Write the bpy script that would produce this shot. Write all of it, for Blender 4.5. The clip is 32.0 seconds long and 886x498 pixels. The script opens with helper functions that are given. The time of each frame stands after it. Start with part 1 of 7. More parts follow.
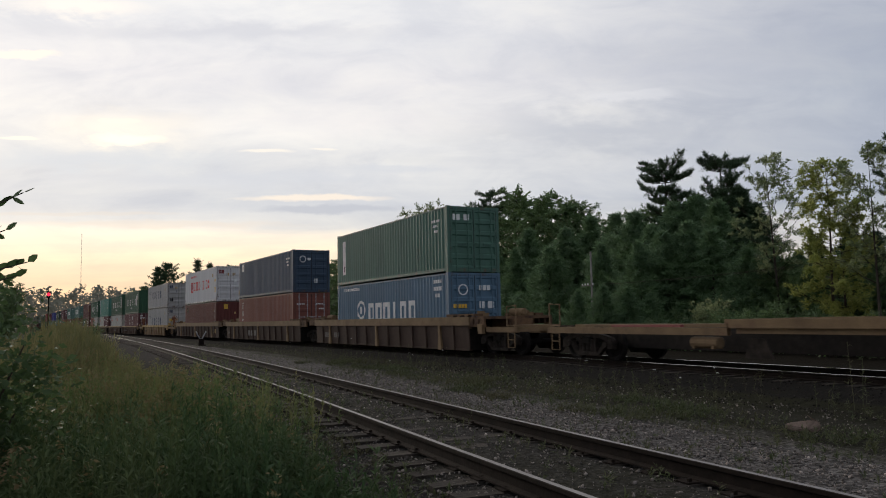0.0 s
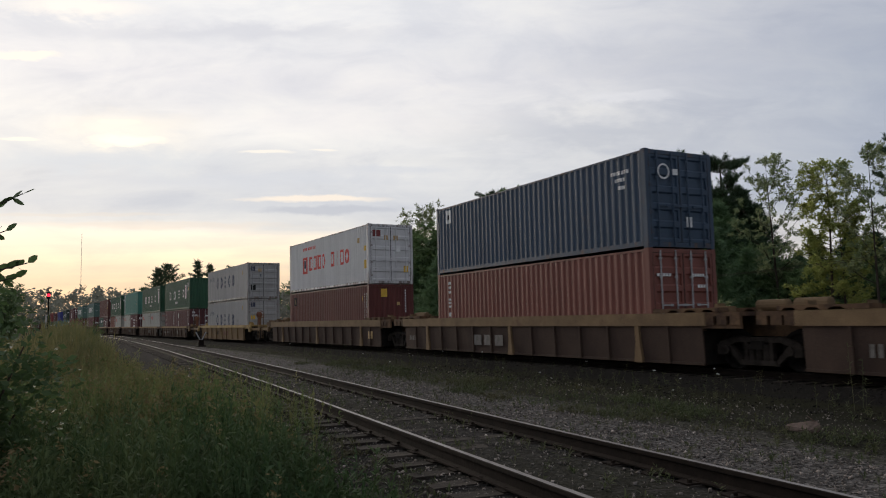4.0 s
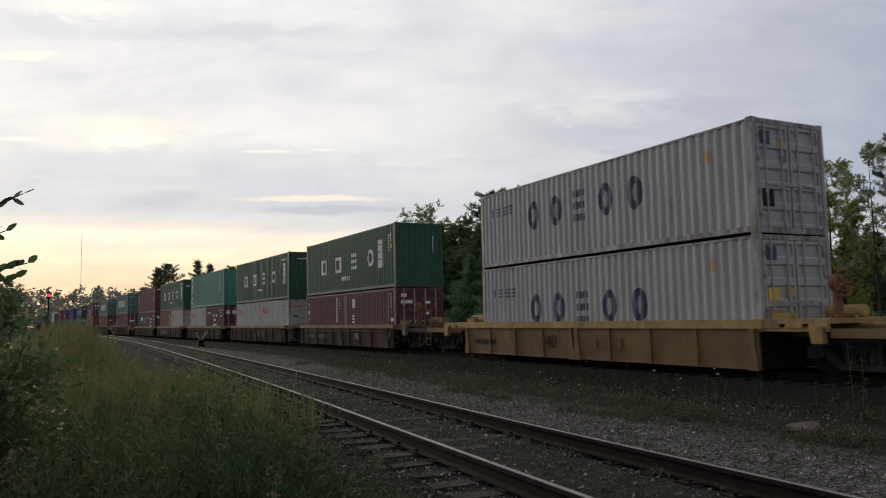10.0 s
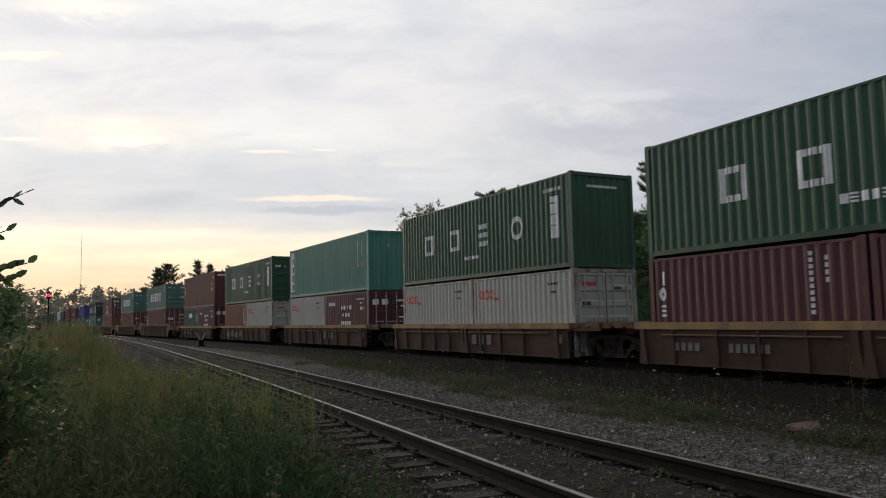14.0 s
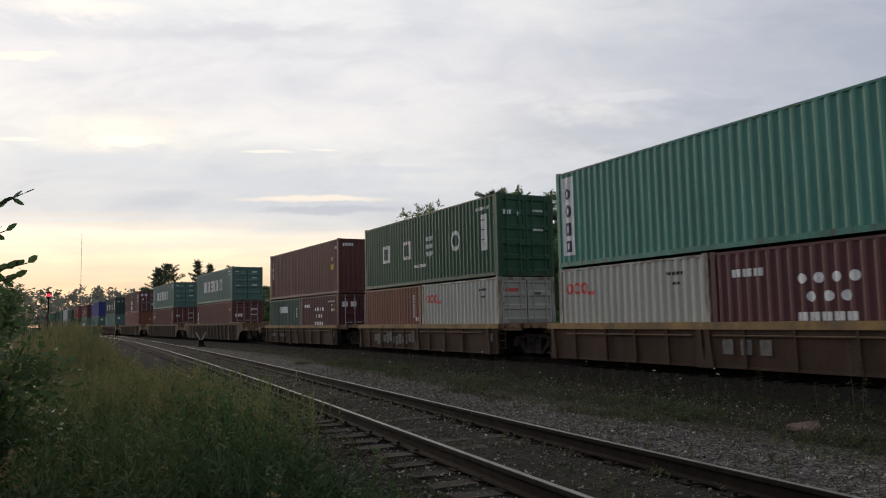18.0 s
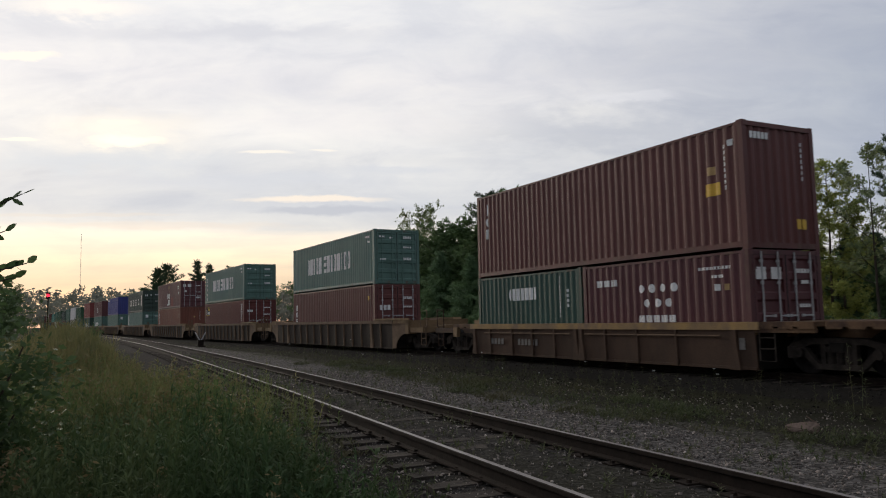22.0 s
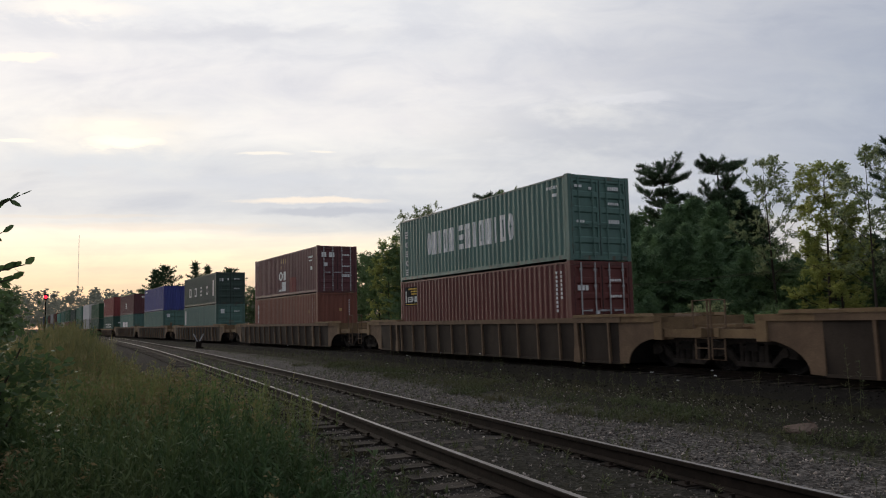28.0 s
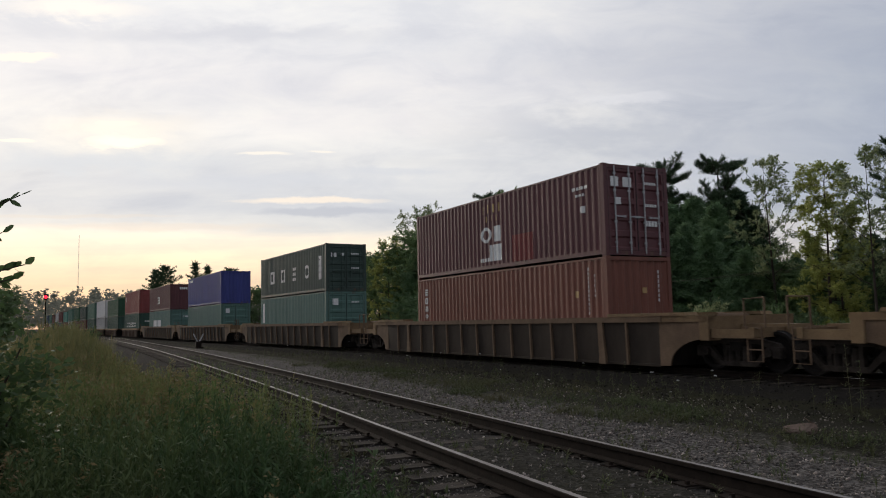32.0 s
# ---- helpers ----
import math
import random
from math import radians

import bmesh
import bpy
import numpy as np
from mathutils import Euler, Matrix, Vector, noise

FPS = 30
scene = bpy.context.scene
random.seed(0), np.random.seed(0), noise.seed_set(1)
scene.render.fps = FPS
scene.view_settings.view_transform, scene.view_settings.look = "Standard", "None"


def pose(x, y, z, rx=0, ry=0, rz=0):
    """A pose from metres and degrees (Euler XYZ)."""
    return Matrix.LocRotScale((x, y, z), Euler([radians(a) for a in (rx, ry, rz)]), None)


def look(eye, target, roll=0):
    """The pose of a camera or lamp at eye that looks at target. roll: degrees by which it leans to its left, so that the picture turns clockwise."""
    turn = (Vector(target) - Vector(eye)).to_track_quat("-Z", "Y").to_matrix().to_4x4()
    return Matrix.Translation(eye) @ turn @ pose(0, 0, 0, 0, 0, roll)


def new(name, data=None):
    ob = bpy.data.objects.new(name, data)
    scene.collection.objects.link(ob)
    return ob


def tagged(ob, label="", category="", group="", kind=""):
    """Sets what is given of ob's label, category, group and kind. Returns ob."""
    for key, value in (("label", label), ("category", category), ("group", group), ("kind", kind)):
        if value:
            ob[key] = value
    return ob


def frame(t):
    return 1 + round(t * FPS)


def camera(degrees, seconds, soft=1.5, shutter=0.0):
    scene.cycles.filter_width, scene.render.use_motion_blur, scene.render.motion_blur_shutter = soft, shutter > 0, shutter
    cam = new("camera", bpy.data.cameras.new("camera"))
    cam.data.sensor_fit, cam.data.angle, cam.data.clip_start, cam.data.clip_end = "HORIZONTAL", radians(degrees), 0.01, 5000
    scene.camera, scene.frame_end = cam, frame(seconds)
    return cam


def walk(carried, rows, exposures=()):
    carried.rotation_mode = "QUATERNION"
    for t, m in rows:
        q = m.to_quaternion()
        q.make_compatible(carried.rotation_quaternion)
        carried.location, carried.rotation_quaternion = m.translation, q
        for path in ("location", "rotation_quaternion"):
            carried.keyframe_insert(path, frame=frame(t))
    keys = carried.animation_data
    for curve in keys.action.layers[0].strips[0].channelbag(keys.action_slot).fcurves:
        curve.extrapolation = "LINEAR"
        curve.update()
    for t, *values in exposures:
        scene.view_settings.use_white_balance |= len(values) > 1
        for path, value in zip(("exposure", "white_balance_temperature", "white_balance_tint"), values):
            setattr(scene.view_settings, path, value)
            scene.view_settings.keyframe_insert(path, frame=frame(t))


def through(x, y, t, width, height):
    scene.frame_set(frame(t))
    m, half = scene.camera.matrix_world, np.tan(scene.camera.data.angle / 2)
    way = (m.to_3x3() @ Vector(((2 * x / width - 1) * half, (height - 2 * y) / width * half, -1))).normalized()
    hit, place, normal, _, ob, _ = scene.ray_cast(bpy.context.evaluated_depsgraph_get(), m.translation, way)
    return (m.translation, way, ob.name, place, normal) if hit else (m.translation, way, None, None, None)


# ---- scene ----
# camera: nearly still, with the small drift of its stand
FOV = 60.309
EYE = Vector((0.0, 0.0, 1.3194))
FOCAL = 1349.5


def aim(dx=0.0, dy=0.0):
    """Pose of the camera, turned so that the picture shifts by (dx, dy) thousandths."""
    yaw = radians(-64.3848) - dx / FOCAL
    pitch = radians(5.2203) + dy / FOCAL
    roll = radians(-1.20095)
    fwd = Vector((math.sin(yaw) * math.cos(pitch), math.cos(yaw) * math.cos(pitch), math.sin(pitch)))
    right = Vector((math.cos(yaw), -math.sin(yaw), 0.0))
    up = right.cross(fwd)
    r = right * math.cos(roll) + up * math.sin(roll)
    u = up * math.cos(roll) - right * math.sin(roll)
    m = Matrix((r, u, -fwd)).transposed().to_4x4()
    return Matrix.Translation(EYE) @ m


cam = camera(FOV, 32.0, soft=1.05, shutter=0.22)
walk(cam, [(0, aim(0, -1.5)), (2, aim()), (6.4, aim()), (7.2, aim(0, 2.5)), (8, aim(0, 2)), (9, aim()), (14, aim()),
           (20, aim()), (23, aim(-1.5, 1)), (28, aim(-4, 3)), (32, aim(-4, 3))])

# ---- light: evening under a broken cloud deck, glow in the west ----
SUN_BEARING = radians(-98.0)
SUN_ELEV = radians(14.0)


def node(tree, kind, **values):
    n = tree.nodes.new(kind)
    for key, v in values.items():
        n.inputs[key].default_value = v
    return n


def maths(tree, op, a, b=None, clamp=False):
    n = tree.nodes.new("ShaderNodeMath")
    n.operation, n.use_clamp = op, clamp
    for i, v in enumerate((a, b)):
        if v is None:
            continue
        if isinstance(v, (int, float)):
            n.inputs[i].default_value = v
        else:
            tree.links.new(v, n.inputs[i])
    return n.outputs[0]


def ramp(tree, fac, stops, interp="LINEAR"):
    n = tree.nodes.new("ShaderNodeValToRGB")
    n.color_ramp.interpolation = interp
    el = n.color_ramp.elements
    while len(el) < len(stops):
        el.new(0.5)
    for e, (p, c) in zip(el, stops):
        e.position = p
        e.color = (*c, 1) if len(c) == 3 else c
    tree.links.new(fac, n.inputs[0])
    return n.outputs[0]


def mixed(tree, fac, a, b, mode="MIX"):
    n = tree.nodes.new("ShaderNodeMix")
    n.data_type, n.blend_type = "RGBA", mode
    for i, v in ((0, fac), (6, a), (7, b)):
        if isinstance(v, (int, float)):
            n.inputs[i].default_value = v
        elif isinstance(v, tuple):
            n.inputs[i].default_value = (*v, 1)
        else:
            tree.links.new(v, n.inputs[i])
    return n.outputs[2]


def sky():
    world = bpy.data.worlds.new("evening_sky")
    scene.world = world
    world.use_nodes = True
    t = world.node_tree
    t.nodes.clear()
    out = t.nodes.new("ShaderNodeOutputWorld")
    co = t.nodes.new("ShaderNodeTexCoord")
    sep = t.nodes.new("ShaderNodeSeparateXYZ")
    t.links.new(co.outputs["Generated"], sep.inputs[0])
    x, y, z = sep.outputs
    zpos = maths(t, "MAXIMUM", z, 0.0)
    # cloud deck seen in perspective
    den = maths(t, "ADD", zpos, 0.07)
    comb = t.nodes.new("ShaderNodeCombineXYZ")
    px, py = maths(t, "DIVIDE", x, den), maths(t, "DIVIDE", y, den)
    # bands lie across the line of bearing 66 degrees west of north
    ca, sa = math.cos(radians(66)), math.sin(radians(66))
    along = maths(t, "SUBTRACT", maths(t, "MULTIPLY", py, ca), maths(t, "MULTIPLY", px, sa))
    across = maths(t, "ADD", maths(t, "MULTIPLY", px, ca), maths(t, "MULTIPLY", py, sa))
    t.links.new(along, comb.inputs[0])
    t.links.new(maths(t, "MULTIPLY", across, 0.42), comb.inputs[1])
    big = node(t, "ShaderNodeTexNoise", Scale=0.75, Detail=8.0, Roughness=0.55, Distortion=0.4)
    t.links.new(comb.outputs[0], big.inputs["Vector"])
    fine = node(t, "ShaderNodeTexNoise", Scale=2.4, Detail=7.0, Roughness=0.6, Distortion=0.9)
    t.links.new(comb.outputs[0], fine.inputs["Vector"])
    # bearing towards the glow
    flat = maths(t, "SQRT", maths(t, "ADD", maths(t, "MULTIPLY", x, x), maths(t, "ADD", maths(t, "MULTIPLY", y, y), 1e-4)))
    dot = maths(t, "DIVIDE", maths(t, "ADD", maths(t, "MULTIPLY", x, math.sin(radians(-90))),
                                   maths(t, "MULTIPLY", y, math.cos(radians(-90)))), flat)
    west = t.nodes.new("ShaderNodeMapRange")
    west.interpolation_type = "SMOOTHSTEP"
    west.inputs["From Min"].default_value, west.inputs["From Max"].default_value = 0.5, 1.0
    t.links.new(dot, west.inputs[0])
    westf = west.outputs[0]
    wavy = maths(t, "ADD", zpos, maths(t, "MULTIPLY", maths(t, "SUBTRACT", big.outputs[0], 0.5), maths(t, "MINIMUM", maths(t, "MULTIPLY", zpos, 0.28), 0.10)), True)
    warm = ramp(t, wavy, SKY_WEST)
    cool = ramp(t, wavy, SKY_EAST)
    base = mixed(t, westf, cool, warm)
    # cloud shading: soft large bodies, finer streaks
    shade = ramp(t, big.outputs[0], [(0.30, (1.10, 1.09, 1.07)), (0.47, (1.0, 1.0, 1.0)), (0.66, (0.86, 0.875, 0.91))])
    streak = ramp(t, fine.outputs[0], [(0.36, (1.02, 1.018, 1.012)), (0.5, (1.0, 1.0, 1.0)), (0.66, (0.975, 0.98, 0.99))])
    col = mixed(t, 1.0, mixed(t, 1.0, base, shade, "MULTIPLY"), streak, "MULTIPLY")
    # the veiled sun behind a break in the cloud
    nrm = Vector((math.sin(radians(-87.3)) * math.cos(radians(12.9)), math.cos(radians(-87.3)) * math.cos(radians(12.9)), math.sin(radians(12.9))))
    dx = maths(t, "SUBTRACT", x, nrm.x)
    dy = maths(t, "MULTIPLY", maths(t, "SUBTRACT", y, nrm.y), 0.42)
    dz = maths(t, "SUBTRACT", z, nrm.z)
    d2 = maths(t, "ADD", maths(t, "MULTIPLY", dx, dx), maths(t, "ADD", maths(t, "MULTIPLY", dy, dy), maths(t, "MULTIPLY", dz, dz)))
    torn = maths(t, "MULTIPLY", maths(t, "SUBTRACT", fine.outputs[0], 0.47), 0.0035)
    glow = maths(t, "POWER", 2.718, maths(t, "MULTIPLY", maths(t, "ADD", d2, torn), -1100.0))
    col = mixed(t, maths(t, "MULTIPLY", maths(t, "MINIMUM", glow, 1.0), 0.4), col, (1.1, 1.0, 0.84))
    # single clouds: torn soft bodies in the north-western sky
    f, r, u = Vector((-0.898, 0.4305, 0.091)), Vector((0.4305, 0.9023, -0.0209)), Vector((0.0911, -0.0204, 0.9956))

    def towards(v):
        return maths(t, "ADD", maths(t, "ADD", maths(t, "MULTIPLY", x, v.x), maths(t, "MULTIPLY", y, v.y)), maths(t, "MULTIPLY", z, v.z))
    depth = maths(t, "MAXIMUM", towards(f), 0.05)
    sx, sy = maths(t, "DIVIDE", towards(r), depth), maths(t, "DIVIDE", towards(u), depth)
    flatv = t.nodes.new("ShaderNodeCombineXYZ")
    t.links.new(sx, flatv.inputs[0])
    t.links.new(maths(t, "MULTIPLY", sy, 2.6), flatv.inputs[1])
    fluff = node(t, "ShaderNodeTexNoise", Scale=7.0, Detail=8.0, Roughness=0.6, Distortion=0.5)
    t.links.new(flatv.outputs[0], fluff.inputs["Vector"])
    wisp = node(t, "ShaderNodeTexNoise", Scale=17.0, Detail=6.0, Roughness=0.6)
    t.links.new(flatv.outputs[0], wisp.inputs["Vector"])
    col = mixed(t, 1.0, col, ramp(t, fluff.outputs[0], [(0.34, (0.91, 0.92, 0.945)), (0.5, (1.0, 1.0, 1.0)), (0.66, (1.07, 1.06, 1.03))]), "MULTIPLY")
    ahead = maths(t, "GREATER_THAN", towards(f), 0.3)
    tear = maths(t, "MULTIPLY", maths(t, "SUBTRACT", wisp.outputs[0], 0.5), 2.6)
    sway = maths(t, "MULTIPLY", maths(t, "SUBTRACT", fluff.outputs[0], 0.5), 2.2)
    for cx, cy, w, h, colour, amount, crisp in CLOUDS:
        a = maths(t, "ADD", maths(t, "DIVIDE", maths(t, "SUBTRACT", sx, cx), w), maths(t, "MULTIPLY", sway, 0.5))
        b = maths(t, "ADD", maths(t, "DIVIDE", maths(t, "SUBTRACT", sy, cy), h), maths(t, "ADD", tear, sway))
        body = maths(t, "POWER", 2.718, maths(t, "MULTIPLY", maths(t, "ADD", maths(t, "MULTIPLY", a, a), maths(t, "MULTIPLY", b, b)), -1.0))
        body = maths(t, "MULTIPLY", maths(t, "SUBTRACT", body, 0.38 * crisp), 1.0 / (1.0 - 0.6 * crisp), True)
        body = maths(t, "MULTIPLY", maths(t, "MULTIPLY", body, ahead), amount)
        col = mixed(t, body, col, colour)
    col = mixed(t, 1.0, col, (1.014, 0.997, 0.984), "MULTIPLY")
    nis = t.nodes.new("ShaderNodeTexSky")
    nis.sky_type, nis.sun_disc = "NISHITA", False
    nis.sun_elevation, nis.sun_rotation = SUN_ELEV, SUN_BEARING
    b1 = node(t, "ShaderNodeBackground", Strength=SKY_POWER)
    b2 = node(t, "ShaderNodeBackground", Strength=0.003)
    t.links.new(col, b1.inputs[0])
    t.links.new(nis.outputs[0], b2.inputs[0])
    add = t.nodes.new("ShaderNodeAddShader")
    t.links.new(b1.outputs[0], add.inputs[0])
    t.links.new(b2.outputs[0], add.inputs[1])
    t.links.new(add.outputs[0], out.inputs[0])


# clouds: place across and up from the north-west, half width, half height, colour, amount, crispness
CLOUDS = [
    (-0.270, 0.284, 0.245, 0.0111, (0.66, 0.675, 0.735), 0.65, 0.3),
    (-0.448, 0.116, 0.170, 0.0178, (0.67, 0.715, 0.775), 0.65, 0.4),
    (-0.262, 0.091, 0.222, 0.0119, (0.66, 0.69, 0.75), 0.60, 0.4),
    (0.219, 0.155, 0.207, 0.0311, (0.43, 0.465, 0.55), 0.50, 0.3),
    (0.242, 0.199, 0.067, 0.0104, (0.78, 0.79, 0.83), 0.45, 1.0),
    (-0.107, 0.167, 0.193, 0.0193, (0.9, 0.87, 0.87), 0.40, 0.3),
    (0.345, 0.245, 0.178, 0.0296, (0.5, 0.53, 0.61), 0.35, 0.3),
    (-0.062, 0.104, 0.089, 0.0074, (0.66, 0.69, 0.75), 0.60, 0.8),
    (-0.166, 0.066, 0.111, 0.0052, (1.02, 0.9, 0.76), 0.80, 1.0),
    (-0.144, 0.052, 0.111, 0.0067, (0.54, 0.565, 0.63), 0.85, 1.0),
    (-0.485, 0.319, 0.111, 0.0222, (1.08, 1.01, 0.92), 0.75, 0.7),
    (-0.551, 0.254, 0.059, 0.0089, (1.08, 1.0, 0.86), 0.85, 1.0),
    (-0.422, 0.162, 0.111, 0.0163, (1.02, 0.95, 0.84), 0.50, 0.3),
    (-0.418, 0.142, 0.058, 0.0100, (1.25, 1.12, 0.92), 1.00, 0.9),
    (-0.425, 0.167, 0.033, 0.0044, (1.12, 1.02, 0.86), 0.80, 1.0),
    (-0.559, 0.144, 0.033, 0.0030, (1.1, 1.02, 0.86), 0.80, 1.0),
    (-0.233, 0.127, 0.044, 0.0030, (1.05, 0.98, 0.86), 0.70, 1.0),
    (-0.155, 0.130, 0.022, 0.0022, (1.05, 0.98, 0.86), 0.60, 1.0),
    (-0.359, 0.032, 0.222, 0.0067, (0.86, 0.76, 0.66), 0.50, 1.0),
    (-0.485, 0.045, 0.163, 0.0030, (0.78, 0.72, 0.66), 0.50, 1.0),
]
SKY_POWER = 1.0
SKY_WEST = [(0.0, (0.92, 0.56, 0.40)), (0.03, (0.98, 0.68, 0.43)), (0.075, (1.04, 0.86, 0.62)), (0.108, (1.04, 0.92, 0.76)), (0.122, (0.80, 0.79, 0.77)), (0.15, (0.74, 0.755, 0.78)),
            (0.21, (0.84, 0.84, 0.835)), (0.30, (0.86, 0.85, 0.865)), (0.40, (1.0, 0.99, 0.97)), (1.0, (0.42, 0.445, 0.50))]
SKY_EAST = [(0.0, (0.48, 0.50, 0.54)), (0.09, (0.55, 0.57, 0.61)), (0.13, (0.41, 0.455, 0.53)), (0.18, (0.40, 0.445, 0.54)), (0.26, (0.42, 0.465, 0.555)),
            (0.40, (0.47, 0.505, 0.59)), (1.0, (0.42, 0.45, 0.515))]
sky()

sun = new("sun", bpy.data.lights.new("sun", "SUN"))
sun.data.energy, sun.data.angle, sun.data.color = 1.4, radians(20), (1.0, 0.88, 0.74)
sun.matrix_world = look((math.sin(SUN_BEARING) * math.cos(SUN_ELEV) * 60, math.cos(SUN_BEARING) * math.cos(SUN_ELEV) * 60, math.sin(SUN_ELEV) * 60), (0, 0, 0))


# ---- materials ----
def surface(name, low, high, rough=0.8, scale=3.0, metal=0.0, bump=0.0, stain=None, stain_scale=0.8, stain_edge=0.6, vary=0.0,
            stretch=(1, 1, 1), spec=0.35, fine=30.0, speck=0.5):
    """Painted, worn or mineral surface: two tones by noise, stains with their own outline, fine relief."""
    m = bpy.data.materials.new(name)
    m.use_nodes = True
    t = m.node_tree
    p = t.nodes["Principled BSDF"]
    p.inputs["Roughness"].default_value, p.inputs["Metallic"].default_value = rough, metal
    p.inputs["Specular IOR Level"].default_value = spec
    co = t.nodes.new("ShaderNodeTexCoord")
    mp = t.nodes.new("ShaderNodeMapping")
    mp.inputs["Scale"].default_value = stretch
    t.links.new(co.outputs["Object"], mp.inputs[0])
    n1 = node(t, "ShaderNodeTexNoise", Scale=scale, Detail=5.0, Roughness=0.6)
    t.links.new(mp.outputs[0], n1.inputs["Vector"])
    col = mixed(t, ramp(t, n1.outputs[0], [(0.32, (0, 0, 0)), (0.68, (1, 1, 1))]), low, high)
    n2 = node(t, "ShaderNodeTexNoise", Scale=fine, Detail=3.0, Roughness=0.65)
    t.links.new(co.outputs["Object"], n2.inputs["Vector"])
    col = mixed(t, speck, col, ramp(t, n2.outputs[0], [(0.3, (0.72, 0.72, 0.72)), (0.7, (1.25, 1.25, 1.25))]), "MULTIPLY")
    if stain:
        n3 = node(t, "ShaderNodeTexNoise", Scale=stain_scale, Detail=8.0, Roughness=0.7)
        t.links.new(mp.outputs[0], n3.inputs["Vector"])
        col = mixed(t, ramp(t, n3.outputs[0], [(stain_edge, (0, 0, 0)), (min(stain_edge + 0.12, 1.0), (0.8, 0.8, 0.8))]), col, stain)
    if vary:
        info = t.nodes.new("ShaderNodeObjectInfo")
        v = maths(t, "ADD", maths(t, "MULTIPLY", info.outputs["Random"], 2 * vary), 1.0 - vary)
        g = t.nodes.new("ShaderNodeCombineColor")
        for i in range(3):
            t.links.new(v, g.inputs[i])
        col = mixed(t, 1.0, col, g.outputs[0], "MULTIPLY")
    t.links.new(col, p.inputs["Base Color"])
    if bump:
        b = node(t, "ShaderNodeBump", Strength=bump, Distance=0.02)
        t.links.new(n2.outputs[0], b.inputs["Height"])
        t.links.new(b.outputs[0], p.inputs["Normal"])
    return m


def foliage(name, a, b, c, through=0.25, rough=0.6):
    """Leaves: tone by leaf (island) and by plant, some light through the blade."""
    m = bpy.data.materials.new(name)
    m.use_nodes = True
    t = m.node_tree
    p = t.nodes["Principled BSDF"]
    p.inputs["Roughness"].default_value = rough
    p.inputs["Specular IOR Level"].default_value = 0.25
    geo = t.nodes.new("ShaderNodeNewGeometry")
    co = t.nodes.new("ShaderNodeTexCoord")
    n = node(t, "ShaderNodeTexNoise", Scale=0.6, Detail=3.0)
    t.links.new(co.outputs["Object"], n.inputs["Vector"])
    col = mixed(t, geo.outputs["Random Per Island"], a, b)
    col = mixed(t, ramp(t, n.outputs[0], [(0.42, (0, 0, 0)), (0.66, (1, 1, 1))]), col, c)
    t.links.new(col, p.inputs["Base Color"])
    tr = t.nodes.new("ShaderNodeBsdfTranslucent")
    t.links.new(col, tr.inputs[0])
    mx = t.nodes.new("ShaderNodeMixShader")
    mx.inputs[0].default_value = through
    t.links.new(p.outputs[0], mx.inputs[1])
    t.links.new(tr.outputs[0], mx.inputs[2])
    t.links.new(mx.outputs[0], t.nodes["Material Output"].inputs[0])
    return m


def glowing(name, colour, power):
    m = bpy.data.materials.new(name)
    m.use_nodes = True
    p = m.node_tree.nodes["Principled BSDF"]
    p.inputs["Base Color"].default_value = (*colour, 1)
    p.inputs["Emission Color"].default_value = (*colour, 1)
    p.inputs["Emission Strength"].default_value = power
    return m


def paint(name, c, rust=0.64, dirt=0.75):
    """Container paint: weathered, streaked downwards, rust where it chipped."""
    lo = tuple(v * dirt for v in c)
    return surface(name, lo, c, rough=0.55, scale=0.9, stain=(0.10, 0.055, 0.035), stain_scale=1.6, stain_edge=rust, stretch=(2.2, 2.2, 0.35), fine=9.0, speck=0.16)


PAINT_RGB = {
    "green": (0.062, 0.142, 0.105),
    "hanger_blue": (0.080, 0.150, 0.218),
    "navy": (0.034, 0.060, 0.098),
    "triton": (0.185, 0.060, 0.043),
    "white": (0.57, 0.56, 0.555),
    "oxide": (0.110, 0.026, 0.021),
    "grey": (0.335, 0.328, 0.318),
    "deep_green": (0.023, 0.080, 0.040),
    "maroon": (0.092, 0.026, 0.029),
    "cream": (0.38, 0.375, 0.330),
    "teal": (0.07, 0.225, 0.175),
    "brown": (0.115, 0.036, 0.031),
    "plum": (0.108, 0.036, 0.039),
    "forest": (0.030, 0.072, 0.054),
    "sea_green": (0.090, 0.168, 0.141),
    "rust_orange": (0.180, 0.062, 0.040),
    "olive": (0.035, 0.060, 0.048),
    "indigo": (0.045, 0.055, 0.22),
    "red": (0.23, 0.05, 0.046),
}
